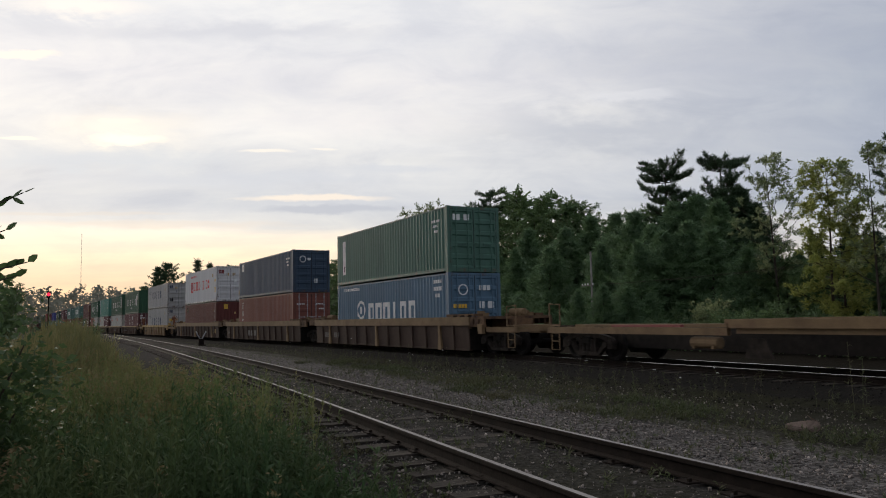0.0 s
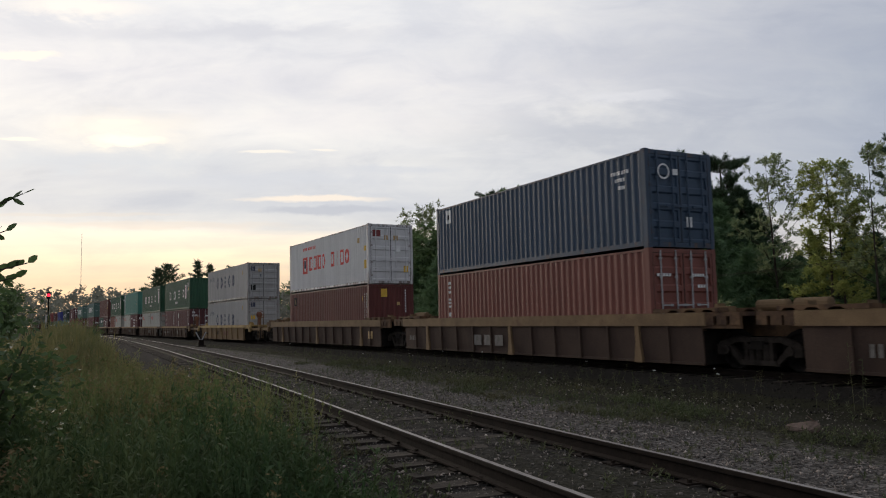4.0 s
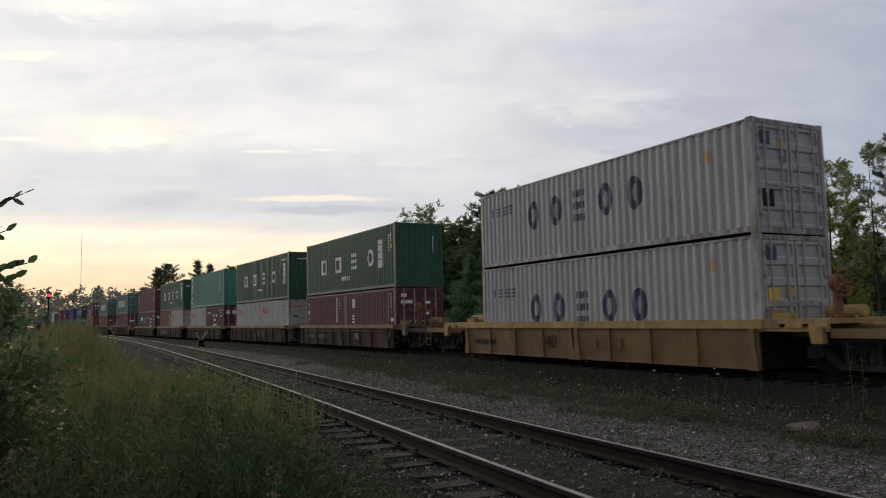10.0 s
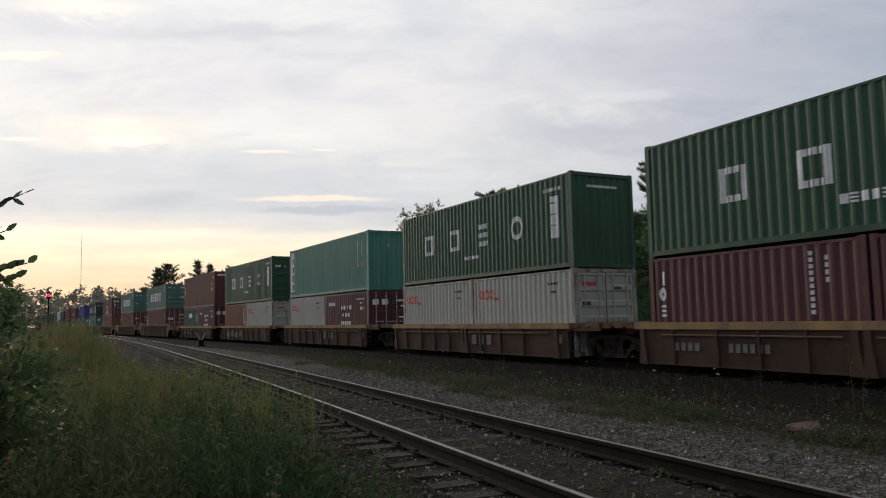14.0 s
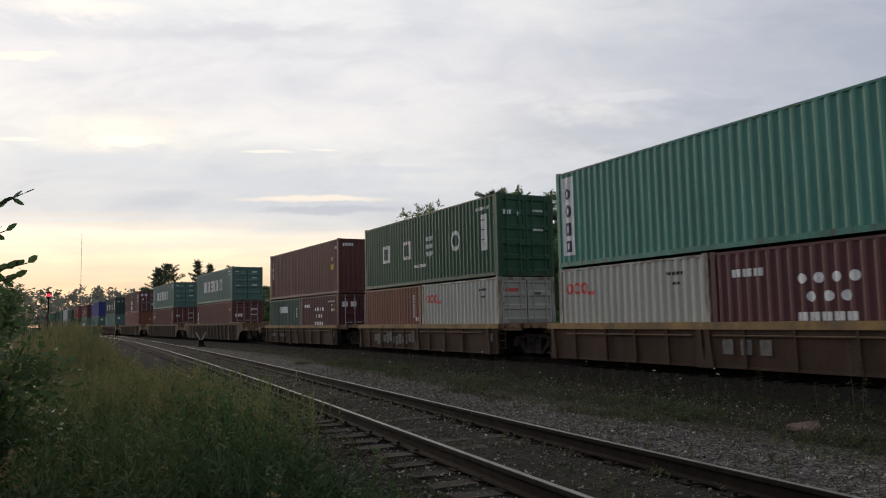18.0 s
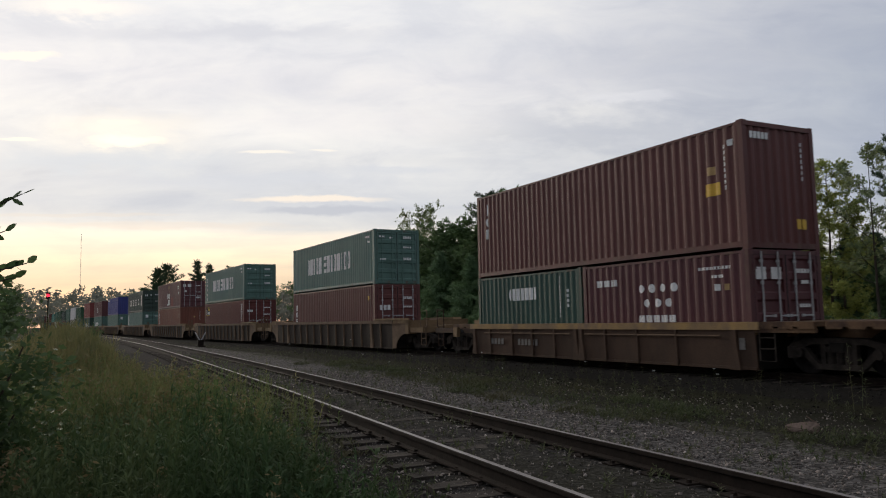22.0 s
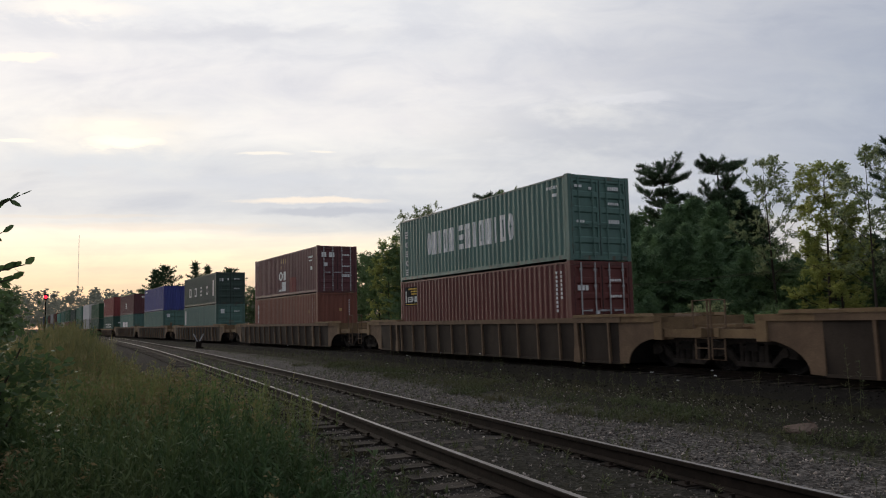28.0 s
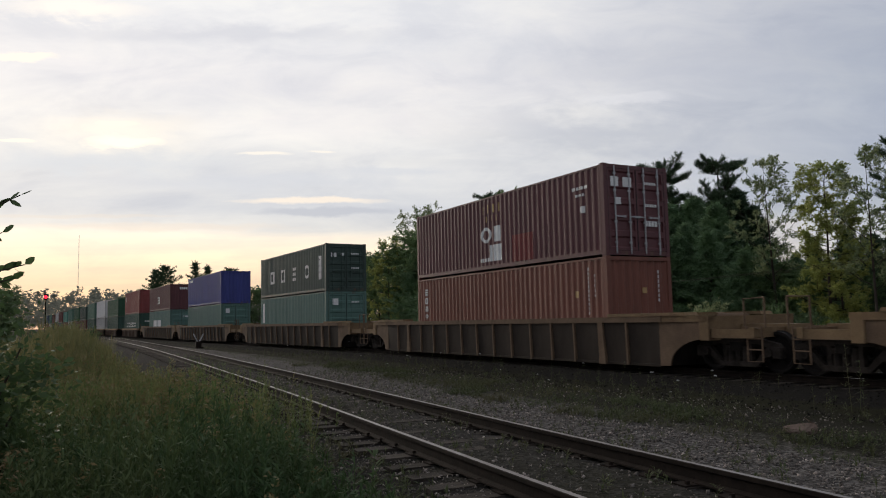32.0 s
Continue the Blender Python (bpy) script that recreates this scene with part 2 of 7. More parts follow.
PAINT = {
    "green": paint("green_paint", PAINT_RGB["green"]),
    "hanger_blue": paint("light_blue_paint", PAINT_RGB["hanger_blue"]),
    "navy": paint("dark_blue_paint", PAINT_RGB["navy"]),
    "triton": paint("red_brown_paint", PAINT_RGB["triton"]),
    "white": paint("white_paint", PAINT_RGB["white"], rust=0.70, dirt=0.85),
    "oxide": paint("oxide_red_paint", PAINT_RGB["oxide"]),
    "grey": paint("pale_grey_paint", PAINT_RGB["grey"], rust=0.63, dirt=0.80),
    "deep_green": paint("deep_green_paint", PAINT_RGB["deep_green"]),
    "maroon": paint("maroon_paint", PAINT_RGB["maroon"]),
    "cream": paint("off_white_paint", PAINT_RGB["cream"], rust=0.68, dirt=0.85),
    "teal": paint("teal_paint", PAINT_RGB["teal"]),
    "brown": paint("brown_paint", PAINT_RGB["brown"]),
    "plum": paint("plum_paint", PAINT_RGB["plum"]),
    "forest": paint("forest_green_paint", PAINT_RGB["forest"]),
    "sea_green": paint("sea_green_paint", PAINT_RGB["sea_green"]),
    "rust_orange": paint("rust_orange_paint", PAINT_RGB["rust_orange"]),
    "olive": paint("olive_green_paint", PAINT_RGB["olive"]),
    "indigo": paint("indigo_paint", PAINT_RGB["indigo"]),
    "red": paint("faded_red_paint", PAINT_RGB["red"]),
}
# the frame of a container is the same paint, more chipped and rusty
WORN = {k: paint("worn_" + k + "_frame", tuple(PAINT_RGB[k]), 0.46 if k in ("grey", "white", "cream") else 0.52, 0.62) for k in PAINT}
INK = {
    "white": surface("white_marking", (0.55, 0.55, 0.54), (0.72, 0.72, 0.70), rough=0.6, scale=2.0),
    "red": surface("red_marking", (0.50, 0.05, 0.04), (0.62, 0.07, 0.05), rough=0.6, scale=2.0),
    "blue": surface("dark_blue_marking", (0.026, 0.032, 0.062), (0.048, 0.056, 0.095), rough=0.6, scale=2.0),
    "yellow": surface("yellow_sticker", (0.55, 0.33, 0.04), (0.66, 0.42, 0.06), rough=0.6, scale=2.0),
    "black": surface("black_marking", (0.02, 0.02, 0.02), (0.035, 0.035, 0.035), rough=0.8, scale=2.0, spec=0.05),
    "stencil": surface("dull_stencil_paint", (0.10, 0.09, 0.08), (0.19, 0.175, 0.16), rough=0.8, scale=6.0),
    "faded": surface("faded_red_stencil", (0.12, 0.045, 0.03), (0.16, 0.07, 0.045), rough=0.8, scale=5.0),
    "patch": surface("red_patch", (0.15, 0.028, 0.026), (0.18, 0.036, 0.032), rough=0.6, scale=2.0),
    "gold": surface("dull_gold_marking", (0.34, 0.22, 0.09), (0.42, 0.28, 0.12), rough=0.6, scale=2.0),
}
M_FRAME = surface("dark_underframe", (0.008, 0.007, 0.0065), (0.022, 0.018, 0.015), rough=0.85, scale=4, bump=0.3, spec=0.12)
# brown side, darkened further for the weak light low on the cars
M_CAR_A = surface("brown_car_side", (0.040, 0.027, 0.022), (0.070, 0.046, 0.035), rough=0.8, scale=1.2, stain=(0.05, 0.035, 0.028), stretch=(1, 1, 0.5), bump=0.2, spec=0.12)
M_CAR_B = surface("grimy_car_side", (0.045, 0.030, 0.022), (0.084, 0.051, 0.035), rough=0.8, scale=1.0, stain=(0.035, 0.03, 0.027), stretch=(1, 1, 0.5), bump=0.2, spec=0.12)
M_CAR_D = surface("yellow_car_side", (0.125, 0.080, 0.042), (0.205, 0.130, 0.064), rough=0.7, scale=1.0, stain=(0.10, 0.065, 0.04), stain_edge=0.58, stretch=(1, 1, 0.5), bump=0.2, spec=0.12)
M_SILL_A = surface("tan_sill", (0.13, 0.086, 0.049), (0.21, 0.140, 0.076), rough=0.75, scale=1.5, stain=(0.12, 0.07, 0.045), stain_edge=0.56, bump=0.2, spec=0.12)
M_SILL_B = surface("worn_yellow_sill", (0.17, 0.118, 0.076), (0.31, 0.200, 0.080), rough=0.75, scale=1.1, stain=(0.14, 0.10, 0.08), stain_edge=0.54, stretch=(1.5, 1, 1), bump=0.2, spec=0.12)
# lighter brown than the ribbed panels: sky light on the ribs painted in
M_RIB = surface("skylit_brown_rib", (0.100, 0.066, 0.044), (0.155, 0.104, 0.067), rough=0.8, scale=2.0, stain=(0.08, 0.05, 0.035), bump=0.2, spec=0.12)
M_END = surface("rusty_end_plate", (0.075, 0.045, 0.030), (0.15, 0.09, 0.05), rough=0.85, scale=2.5, stain=(0.045, 0.028, 0.022), stain_scale=1.6, stain_edge=0.5, bump=0.3, spec=0.12)
# ballast by the main track: the train's shade is put into its near-black colour
M_DARK_STONE = surface("shaded_ballast", (0.009, 0.0085, 0.008), (0.032, 0.030, 0.028), rough=0.97, scale=6, bump=0.3, spec=0.1)
M_SILL_D = surface("yellow_sill", (0.23, 0.155, 0.062), (0.37, 0.245, 0.085), rough=0.7, scale=1.1, stain=(0.13, 0.085, 0.055), stain_edge=0.54, stretch=(1.5, 1, 1), bump=0.2, spec=0.2)
# rusty brown, set darker so that the ribs stand out as if lit
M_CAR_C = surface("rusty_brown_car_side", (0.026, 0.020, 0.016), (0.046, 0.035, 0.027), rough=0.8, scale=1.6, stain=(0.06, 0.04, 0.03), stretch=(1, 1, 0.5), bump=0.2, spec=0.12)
M_WHEEL = surface("oily_wheel", (0.009, 0.008, 0.0075), (0.022, 0.018, 0.016), rough=0.75, scale=5, spec=0.1)
M_TRUCK = surface("dusty_truck_casting", (0.016, 0.013, 0.011), (0.042, 0.034, 0.028), rough=0.9, scale=5, bump=0.3, spec=0.1)
M_RUST = surface("flaking_rust", (0.13, 0.055, 0.033), (0.24, 0.115, 0.075), rough=0.9, scale=7, stain=(0.07, 0.035, 0.025), bump=0.4, spec=0.1)
M_RUBBER = surface("black_rubber", (0.008, 0.008, 0.008), (0.016, 0.016, 0.016), rough=0.8, scale=6)
M_GALV = surface("galvanised_rod", (0.30, 0.30, 0.30), (0.40, 0.40, 0.40), rough=0.5, scale=5, metal=0.3)
M_RAIL = surface("rusty_rail", (0.010, 0.0075, 0.006), (0.020, 0.014, 0.011), rough=0.9, scale=6, bump=0.3, spec=0.1)
M_RAILTOP = surface("worn_rail_head", (0.16, 0.14, 0.13), (0.24, 0.22, 0.205), rough=0.45, scale=3, metal=0.5)
M_SHINE = surface("polished_rail_head", (0.52, 0.51, 0.50), (0.66, 0.65, 0.64), rough=0.22, scale=3, metal=1.0)
M_TIE = surface("weathered_tie", (0.020, 0.017, 0.015), (0.056, 0.047, 0.039), rough=0.95, scale=3, stretch=(6, 0.8, 4), bump=0.7, vary=0.35, spec=0.12)
M_STONE = surface("ballast_stone", (0.098, 0.090, 0.084), (0.235, 0.214, 0.198), rough=0.95, scale=5, bump=0.3, spec=0.12)
M_ROCK = surface("pinkish_boulder", (0.10, 0.072, 0.06), (0.17, 0.125, 0.10), rough=0.9, scale=5, bump=0.6, fine=40, spec=0.12)
M_BARK = surface("bark", (0.03, 0.024, 0.019), (0.07, 0.056, 0.045), rough=0.95, scale=4, stretch=(1, 1, 0.25), bump=0.7, spec=0.12)
M_POLE = surface("grey_pole_wood", (0.16, 0.15, 0.135), (0.26, 0.245, 0.22), rough=0.9, scale=4, stretch=(4, 4, 0.3), bump=0.4)
L_DEC = foliage("broad_leaves", (0.082, 0.132, 0.058), (0.152, 0.222, 0.088), (0.106, 0.168, 0.074), 0.42)
L_ASH = foliage("yellowing_leaves", (0.26, 0.29, 0.08), (0.44, 0.45, 0.14), (0.22, 0.27, 0.08), 0.5)
L_AIRY = foliage("pale_leaves", (0.18, 0.225, 0.11), (0.31, 0.34, 0.175), (0.155, 0.205, 0.10), 0.5)
L_PINE = foliage("pine_needles", (0.034, 0.062, 0.034), (0.070, 0.112, 0.057), (0.046, 0.080, 0.033), 0.25)
L_YOUNG = foliage("soft_pine_needles", (0.086, 0.146, 0.080), (0.158, 0.242, 0.120), (0.118, 0.194, 0.082), 0.32)
L_BUSH = foliage("bush_leaves", (0.045, 0.080, 0.032), (0.090, 0.145, 0.056), (0.065, 0.10, 0.042), 0.35)
L_NEAR = foliage("backlit_bush_leaves", (0.042, 0.072, 0.028), (0.080, 0.128, 0.048), (0.058, 0.094, 0.038), 0.4)
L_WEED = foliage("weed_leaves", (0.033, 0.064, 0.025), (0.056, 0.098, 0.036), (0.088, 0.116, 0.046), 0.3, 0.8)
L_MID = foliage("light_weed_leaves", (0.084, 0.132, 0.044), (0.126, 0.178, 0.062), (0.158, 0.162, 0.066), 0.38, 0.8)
L_TALL = foliage("olive_weed_leaves", (0.125, 0.142, 0.052), (0.185, 0.192, 0.074), (0.21, 0.188, 0.08), 0.4, 0.8)
L_STRAW = foliage("dry_grass", (0.15, 0.135, 0.060), (0.25, 0.215, 0.095), (0.115, 0.125, 0.05), 0.35, 0.8)
L_SHORT = foliage("short_grass", (0.052, 0.068, 0.030), (0.088, 0.104, 0.048), (0.088, 0.084, 0.046), 0.3, 0.8)
L_FLOWER = foliage("dull_goldenrod", (0.15, 0.13, 0.058), (0.22, 0.185, 0.08), (0.19, 0.14, 0.07), 0.35)
# far leaves: distance haze is painted in as a paler, greyer base colour
L_FAR = foliage("haze_paled_leaves", (0.17, 0.18, 0.15), (0.23, 0.235, 0.19), (0.19, 0.20, 0.165), 0.4)


def ground_material():
    """Cinders and gravel by the tracks, soil and short grass away from them, painted shade behind the train."""
    m = bpy.data.materials.new("ground_surface")
    m.use_nodes = True
    t = m.node_tree
    p = t.nodes["Principled BSDF"]
    p.inputs["Roughness"].default_value = 1.0
    p.inputs["Specular IOR Level"].default_value = 0.02
    co = t.nodes.new("ShaderNodeTexCoord")
    pos = co.outputs["Object"]
    vor = node(t, "ShaderNodeTexVoronoi", Scale=24.0)
    t.links.new(pos, vor.inputs["Vector"])
    grit = node(t, "ShaderNodeTexNoise", Scale=60.0, Detail=4.0, Roughness=0.7)
    t.links.new(pos, grit.inputs["Vector"])
    patch = node(t, "ShaderNodeTexNoise", Scale=0.42, Detail=6.0, Roughness=0.62)
    t.links.new(pos, patch.inputs["Vector"])
    stone = ramp(t, vor.outputs["Color"], [(0.0, (0.016, 0.015, 0.014)), (0.5, (0.080, 0.074, 0.069)), (0.8, (0.165, 0.152, 0.142)), (1.0, (0.22, 0.205, 0.195))])
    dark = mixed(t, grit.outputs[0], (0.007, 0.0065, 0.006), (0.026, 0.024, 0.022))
    att = t.nodes.new("ShaderNodeAttribute")
    att.attribute_name = "cover"
    sep = t.nodes.new("ShaderNodeSeparateColor")
    t.links.new(att.outputs["Color"], sep.inputs[0])
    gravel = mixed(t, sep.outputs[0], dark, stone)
    soil = mixed(t, grit.outputs[0], (0.015, 0.017, 0.009), (0.042, 0.042, 0.020))
    g = maths(t, "ADD", sep.outputs[1], maths(t, "MULTIPLY", maths(t, "SUBTRACT", patch.outputs[0], 0.5), 1.6), True)
    # near-black tone for the shaded ground seen beneath the cars
    shade_soil = mixed(t, grit.outputs[0], (0.006, 0.005, 0.004), (0.020, 0.017, 0.012))
    col = mixed(t, sep.outputs[2], mixed(t, g, gravel, soil), shade_soil)
    t.links.new(col, p.inputs["Base Color"])
    b = node(t, "ShaderNodeBump", Strength=0.9, Distance=0.03)
    t.links.new(maths(t, "ADD", vor.outputs["Distance"], maths(t, "MULTIPLY", grit.outputs[0], 0.5)), b.inputs["Height"])
    t.links.new(b.outputs[0], p.inputs["Normal"])
    return m


# ---- mesh helpers ----
def mesh_of(name, verts, faces, mats=(), index=None, smooth=False):
    me = bpy.data.meshes.new(name)
    verts = np.asarray(verts, dtype=np.float32).reshape(-1, 3)
    if isinstance(faces, np.ndarray):
        n, k = faces.shape
        me.vertices.add(len(verts))
        me.vertices.foreach_set("co", verts.ravel())
        me.loops.add(n * k)
        me.loops.foreach_set("vertex_index", faces.astype(np.int32).ravel())
        me.polygons.add(n)
        me.polygons.foreach_set("loop_start", np.arange(0, n * k, k, dtype=np.int32))
        me.update(calc_edges=True)
    else:
        me.from_pydata(verts.tolist(), [], faces)
    for m in mats:
        me.materials.append(m)
    if index is not None:
        me.polygons.foreach_set("material_index", np.asarray(index, dtype=np.int32))
    if smooth:
        me.polygons.foreach_set("use_smooth", [True] * len(me.polygons))
    me.update()
    return me


class Shape:
    """Collects boxes, prisms and tubes into one mesh."""

    def __init__(self):
        self.v, self.f = [], []

    def box(self, x0, x1, y0, y1, z0, z1, bevel=0.0):
        b = len(self.v)
        c = bevel
        if c <= 0:
            self.v += [(x, y, z) for z in (z0, z1) for y in (y0, y1) for x in (x0, x1)]
            self.f += [[b + i for i in q] for q in ((0, 2, 3, 1), (4, 5, 7, 6), (0, 1, 5, 4), (2, 6, 7, 3), (0, 4, 6, 2), (1, 3, 7, 5))]
            return self
        pts = [(x0 + c, y0), (x1 - c, y0), (x1, y0 + c), (x1, y1 - c), (x1 - c, y1), (x0 + c, y1), (x0, y1 - c), (x0, y0 + c)]
        return self.prism(pts, z0, z1)

    def prism(self, pts, z0, z1, axis="z"):
        """Outline in the plane across axis, from z0 to z1 along it."""
        b, n = len(self.v), len(pts)
        put = {"z": lambda p, h: (p[0], p[1], h), "y": lambda p, h: (p[0], h, p[1]), "x": lambda p, h: (h, p[0], p[1])}[axis]
        self.v += [put(p, z0) for p in pts] + [put(p, z1) for p in pts]
        self.f += [[b + i for i in range(n)][::-1], [b + n + i for i in range(n)]]
        self.f += [[b + i, b + (i + 1) % n, b + n + (i + 1) % n, b + n + i] for i in range(n)]
        return self

    def tube(self, path, radii, sides=8):
        b, n = len(self.v), len(path)
        for i, p in enumerate(path):
            p = Vector(p)
            d = (Vector(path[min(i + 1, n - 1)]) - Vector(path[max(i - 1, 0)])).normalized()
            a = d.orthogonal().normalized()
            c = d.cross(a)
            r = radii[i] if isinstance(radii, (list, tuple)) else radii
            for k in range(sides):
                w = 2 * math.pi * k / sides
                self.v.append(tuple(p + a * math.cos(w) * r + c * math.sin(w) * r))
        for i in range(n - 1):
            for k in range(sides):
                k2 = (k + 1) % sides
                self.f.append([b + i * sides + k, b + i * sides + k2, b + (i + 1) * sides + k2, b + (i + 1) * sides + k])
        self.f.append([b + k for k in range(sides)][::-1])
        self.f.append([b + (n - 1) * sides + k for k in range(sides)])
        return self

    def mesh(self, name, mat=None, smooth=False):
        me = mesh_of(name, self.v, self.f, (mat,) if mat else (), smooth=smooth)
        bm = bmesh.new()
        bm.from_mesh(me)
        bmesh.ops.recalc_face_normals(bm, faces=bm.faces)
        bm.to_mesh(me)
        bm.free()
        return me


def piece(name, me, parent, mat=None, at=None, label=""):
    """One mesh object under its thing or part; the material sits on the object, so meshes are shared."""
    ob = new(name, me)
    if mat is not None:
        if not me.materials:
            me.materials.append(mat)
        ob.material_slots[0].link = "OBJECT"
        ob.material_slots[0].material = mat
    ob.parent = parent
    if at is not None:
        ob.matrix_basis = at
    return tagged(ob, label)


def thing(name, label, category, group="", at=None, kind=""):
    ob = new(name)
    ob.empty_display_size = 0.2
    if at is not None:
        ob.matrix_basis = at
    return tagged(ob, label, category, group, kind)


# ---- the line of the main track: a gentle bend that runs straight into the distance ----
BEND, BEND_END, NEAR_FACE = 0.0016043, -50.0, 13.713


def track(u, across=0.0):
    """Place and heading at u metres along the main track, across metres behind the load's near face."""
    v = max(u, BEND_END)
    h = BEND * v
    x, y = math.sin(h) / BEND, NEAR_FACE - (1 - math.cos(h)) / BEND
    if u < BEND_END:
        x, y = x + math.cos(h) * (u - BEND_END), y - math.sin(h) * (u - BEND_END)
    return x + math.sin(h) * across, y + math.cos(h) * across, h


def track_pose(u, z=0.0):
    x, y, h = track(u, 1.219)
    return Matrix.Translation((x, y, z)) @ Matrix.Rotation(-h, 4, "Z")


def run(t):
    """Metres that the train has gone at t seconds; it slows a little on the way."""
    k = (t - 16) / 16
    return 6.87945 * (t - 16) - 16 * 0.44783 * k * k + 16 * 0.02787 * k ** 3


TIMES = [float(i) for i in range(33)]
ROLLING = []   # things that ride the track: (thing, u at 16 s, height)
TURNING = []   # wheelsets: (wheelset, place on its truck)


def rides(ob, u, z=0.0):
    ob.matrix_basis = track_pose(u + run(0), z)
    ROLLING.append((ob, u, z))
    return ob

# ---- ground: one sheet to the horizon, with the beds of the two tracks ----
def siding_y(x):
    """Centre line of the siding."""
    return 4.9 - 0.00037 * (x + 48) ** 2


def main_y(x):
    return track(x, 1.219)[1]


def bed(d, half, top, low):
    """Height of a ballast bed at d metres from its middle."""
    k = min(max((abs(d) - half) / 1.1, 0.0), 1.0)
    k = k * k * (3 - 2 * k)
    return top + (low - top) * k


def ground_z(x, y):
    z = -0.34 + 0.05 * noise.noise((x * 0.35, y * 0.35, 0.0))
    if x < 40 and abs(y - siding_y(x)) < 0.62:
        z = -0.172
    elif x < 40:
        z = max(z, bed(y - siding_y(x), 1.0, -0.20, -0.34), bed(y - main_y(x), 1.5, -0.185, -0.34))
    if y > main_y(max(x, -400)) + 4:
        z -= 0.25 * min((y - main_y(max(x, -400)) - 4) / 5, 1)
    return z + 0.012 * noise.noise((x * 2.3, y * 2.3, 3.0))


def spread(fine0, fine1, step, far):
    a = list(np.arange(fine0, fine1, step))
    d, p = step, fine0
    left = []
    while p > -far:
        d *= 1.35
        p -= d
        left.append(p)
    d, p = step, a[-1]
    right = []
    while p < far:
        d *= 1.35
        p += d
        right.append(p)
    return left[::-1] + a + right


def build_ground():
    xs, ys = spread(-60, 4, 0.45, 2600), spread(-3, 20, 0.25, 2600)
    verts = [(x, y, ground_z(x, y)) for y in ys for x in xs]
    n = len(xs)
    i, j = np.meshgrid(np.arange(n - 1), np.arange(len(ys) - 1))
    a = (j * n + i).ravel()
    faces = np.stack([a, a + 1, a + n + 1, a + n], axis=1)
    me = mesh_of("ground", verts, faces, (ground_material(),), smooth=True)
    cover = np.zeros((len(verts), 4), dtype=np.float32)
    for k, (x, y, z) in enumerate(verts):
        ds, dm = y - siding_y(x), main_y(x) - y
        stone = 0.16
        if 1.0 < ds < 4.2:
            stone = 0.95
        elif abs(ds) <= 1.0:
            stone = 0.3
        # stone tone dropped near the main track, painting in the shade of the train
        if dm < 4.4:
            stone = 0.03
        grass = 0.0
        if ds < -2.1:
            grass = min(1.0, (-2.1 - ds) / 0.8)
        if 3.6 < ds and dm > 2.6:
            grass = 0.5
        if dm < -4:
            grass = 0.8
        if abs(ds) < 0.6:
            grass = 0.16
        # third channel: painted shade, growing from 1.5 m behind the main track's middle
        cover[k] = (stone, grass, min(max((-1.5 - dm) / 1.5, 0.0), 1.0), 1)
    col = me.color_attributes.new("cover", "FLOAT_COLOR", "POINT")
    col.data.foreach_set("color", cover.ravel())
    tagged(new("ground", me), "dark cinder and gravel ground with thin grass beside the tracks", "ground", kind="structure")


build_ground()


# ---- tracks ----
RAIL_SECTION = [(-0.07, -0.165), (0.07, -0.165), (0.07, -0.150), (0.012, -0.135), (0.010, -0.050), (0.036, -0.038), (0.037, -0.006),
                (0.028, 0.0), (-0.028, 0.0), (-0.037, -0.006), (-0.036, -0.038), (-0.010, -0.050), (-0.012, -0.135), (-0.07, -0.150)]


def rail_mesh(name, line, head, worn=(7,)):
    """Sweeps the rail section along a line of (x, y, heading slope)."""
    n = len(RAIL_SECTION)
    verts, faces, index = [], [], []
    for x, y, nx, ny in line:
        verts += [(x + nx * a, y + ny * a, b) for a, b in RAIL_SECTION]
    for i in range(len(line) - 1):
        for k in range(n):
            k2 = (k + 1) % n
            faces.append([i * n + k, i * n + k2, (i + 1) * n + k2, (i + 1) * n + k])
            index.append(1 if k in worn else 0)
    return mesh_of(name, verts, faces, (M_RAIL, head), index)


def siding_line(off, x0=-175.0, x1=9.0, step=1.5):
    out = []
    for x in np.arange(x0, x1, step):
        s = -0.00074 * (x + 48)
        k = 1 / math.hypot(1, s)
        nx, ny = -s * k, k
        o = off - 0.06 * min(max((x + 15) / 9, 0), 1) if off < 0 else off + 0.07 * min(max((x + 8) / 4, 0), 1)
        out.append((x + nx * o, siding_y(x) + ny * o, nx, ny))
    return out


def main_line(off, u0=-420.0, u1=24.0, step=2.5):
    out = []
    for u in np.arange(u0, u1, step):
        x, y, h = track(u, 1.219 + off)
        out.append((x, y, math.sin(h), math.cos(h)))
    return out


siding = thing("siding_track", "rusty siding track on half-buried wooden ties", "railway track", kind="structure")
mainline = thing("main_track", "main railway track with polished rail heads on dark ballast", "railway track", kind="structure")
for off in (-0.7525, 0.7525):
    piece("rail", rail_mesh("rail", siding_line(off), M_RAILTOP), siding)
    piece("rail", rail_mesh("rail", main_line(off), M_SHINE, (6, 7, 8)), mainline)


def tie_meshes(n=5):
    rnd = random.Random(4)
    out = []
    for _ in range(n):
        s = Shape()
        w = [0.11 + rnd.uniform(-0.012, 0.012) for _ in range(6)]
        ends = 1.3 + rnd.uniform(-0.06, 0.06)
        pts = [(-w[0], -ends), (w[1], -ends + rnd.uniform(-0.03, 0.03)), (w[2], 0), (w[3], ends), (-w[4], ends + rnd.uniform(-0.03, 0.03)), (-w[5], 0)]
        s.prism(pts, -0.17, 0.0)
        out.append(s.mesh("tie", M_TIE))
    return out


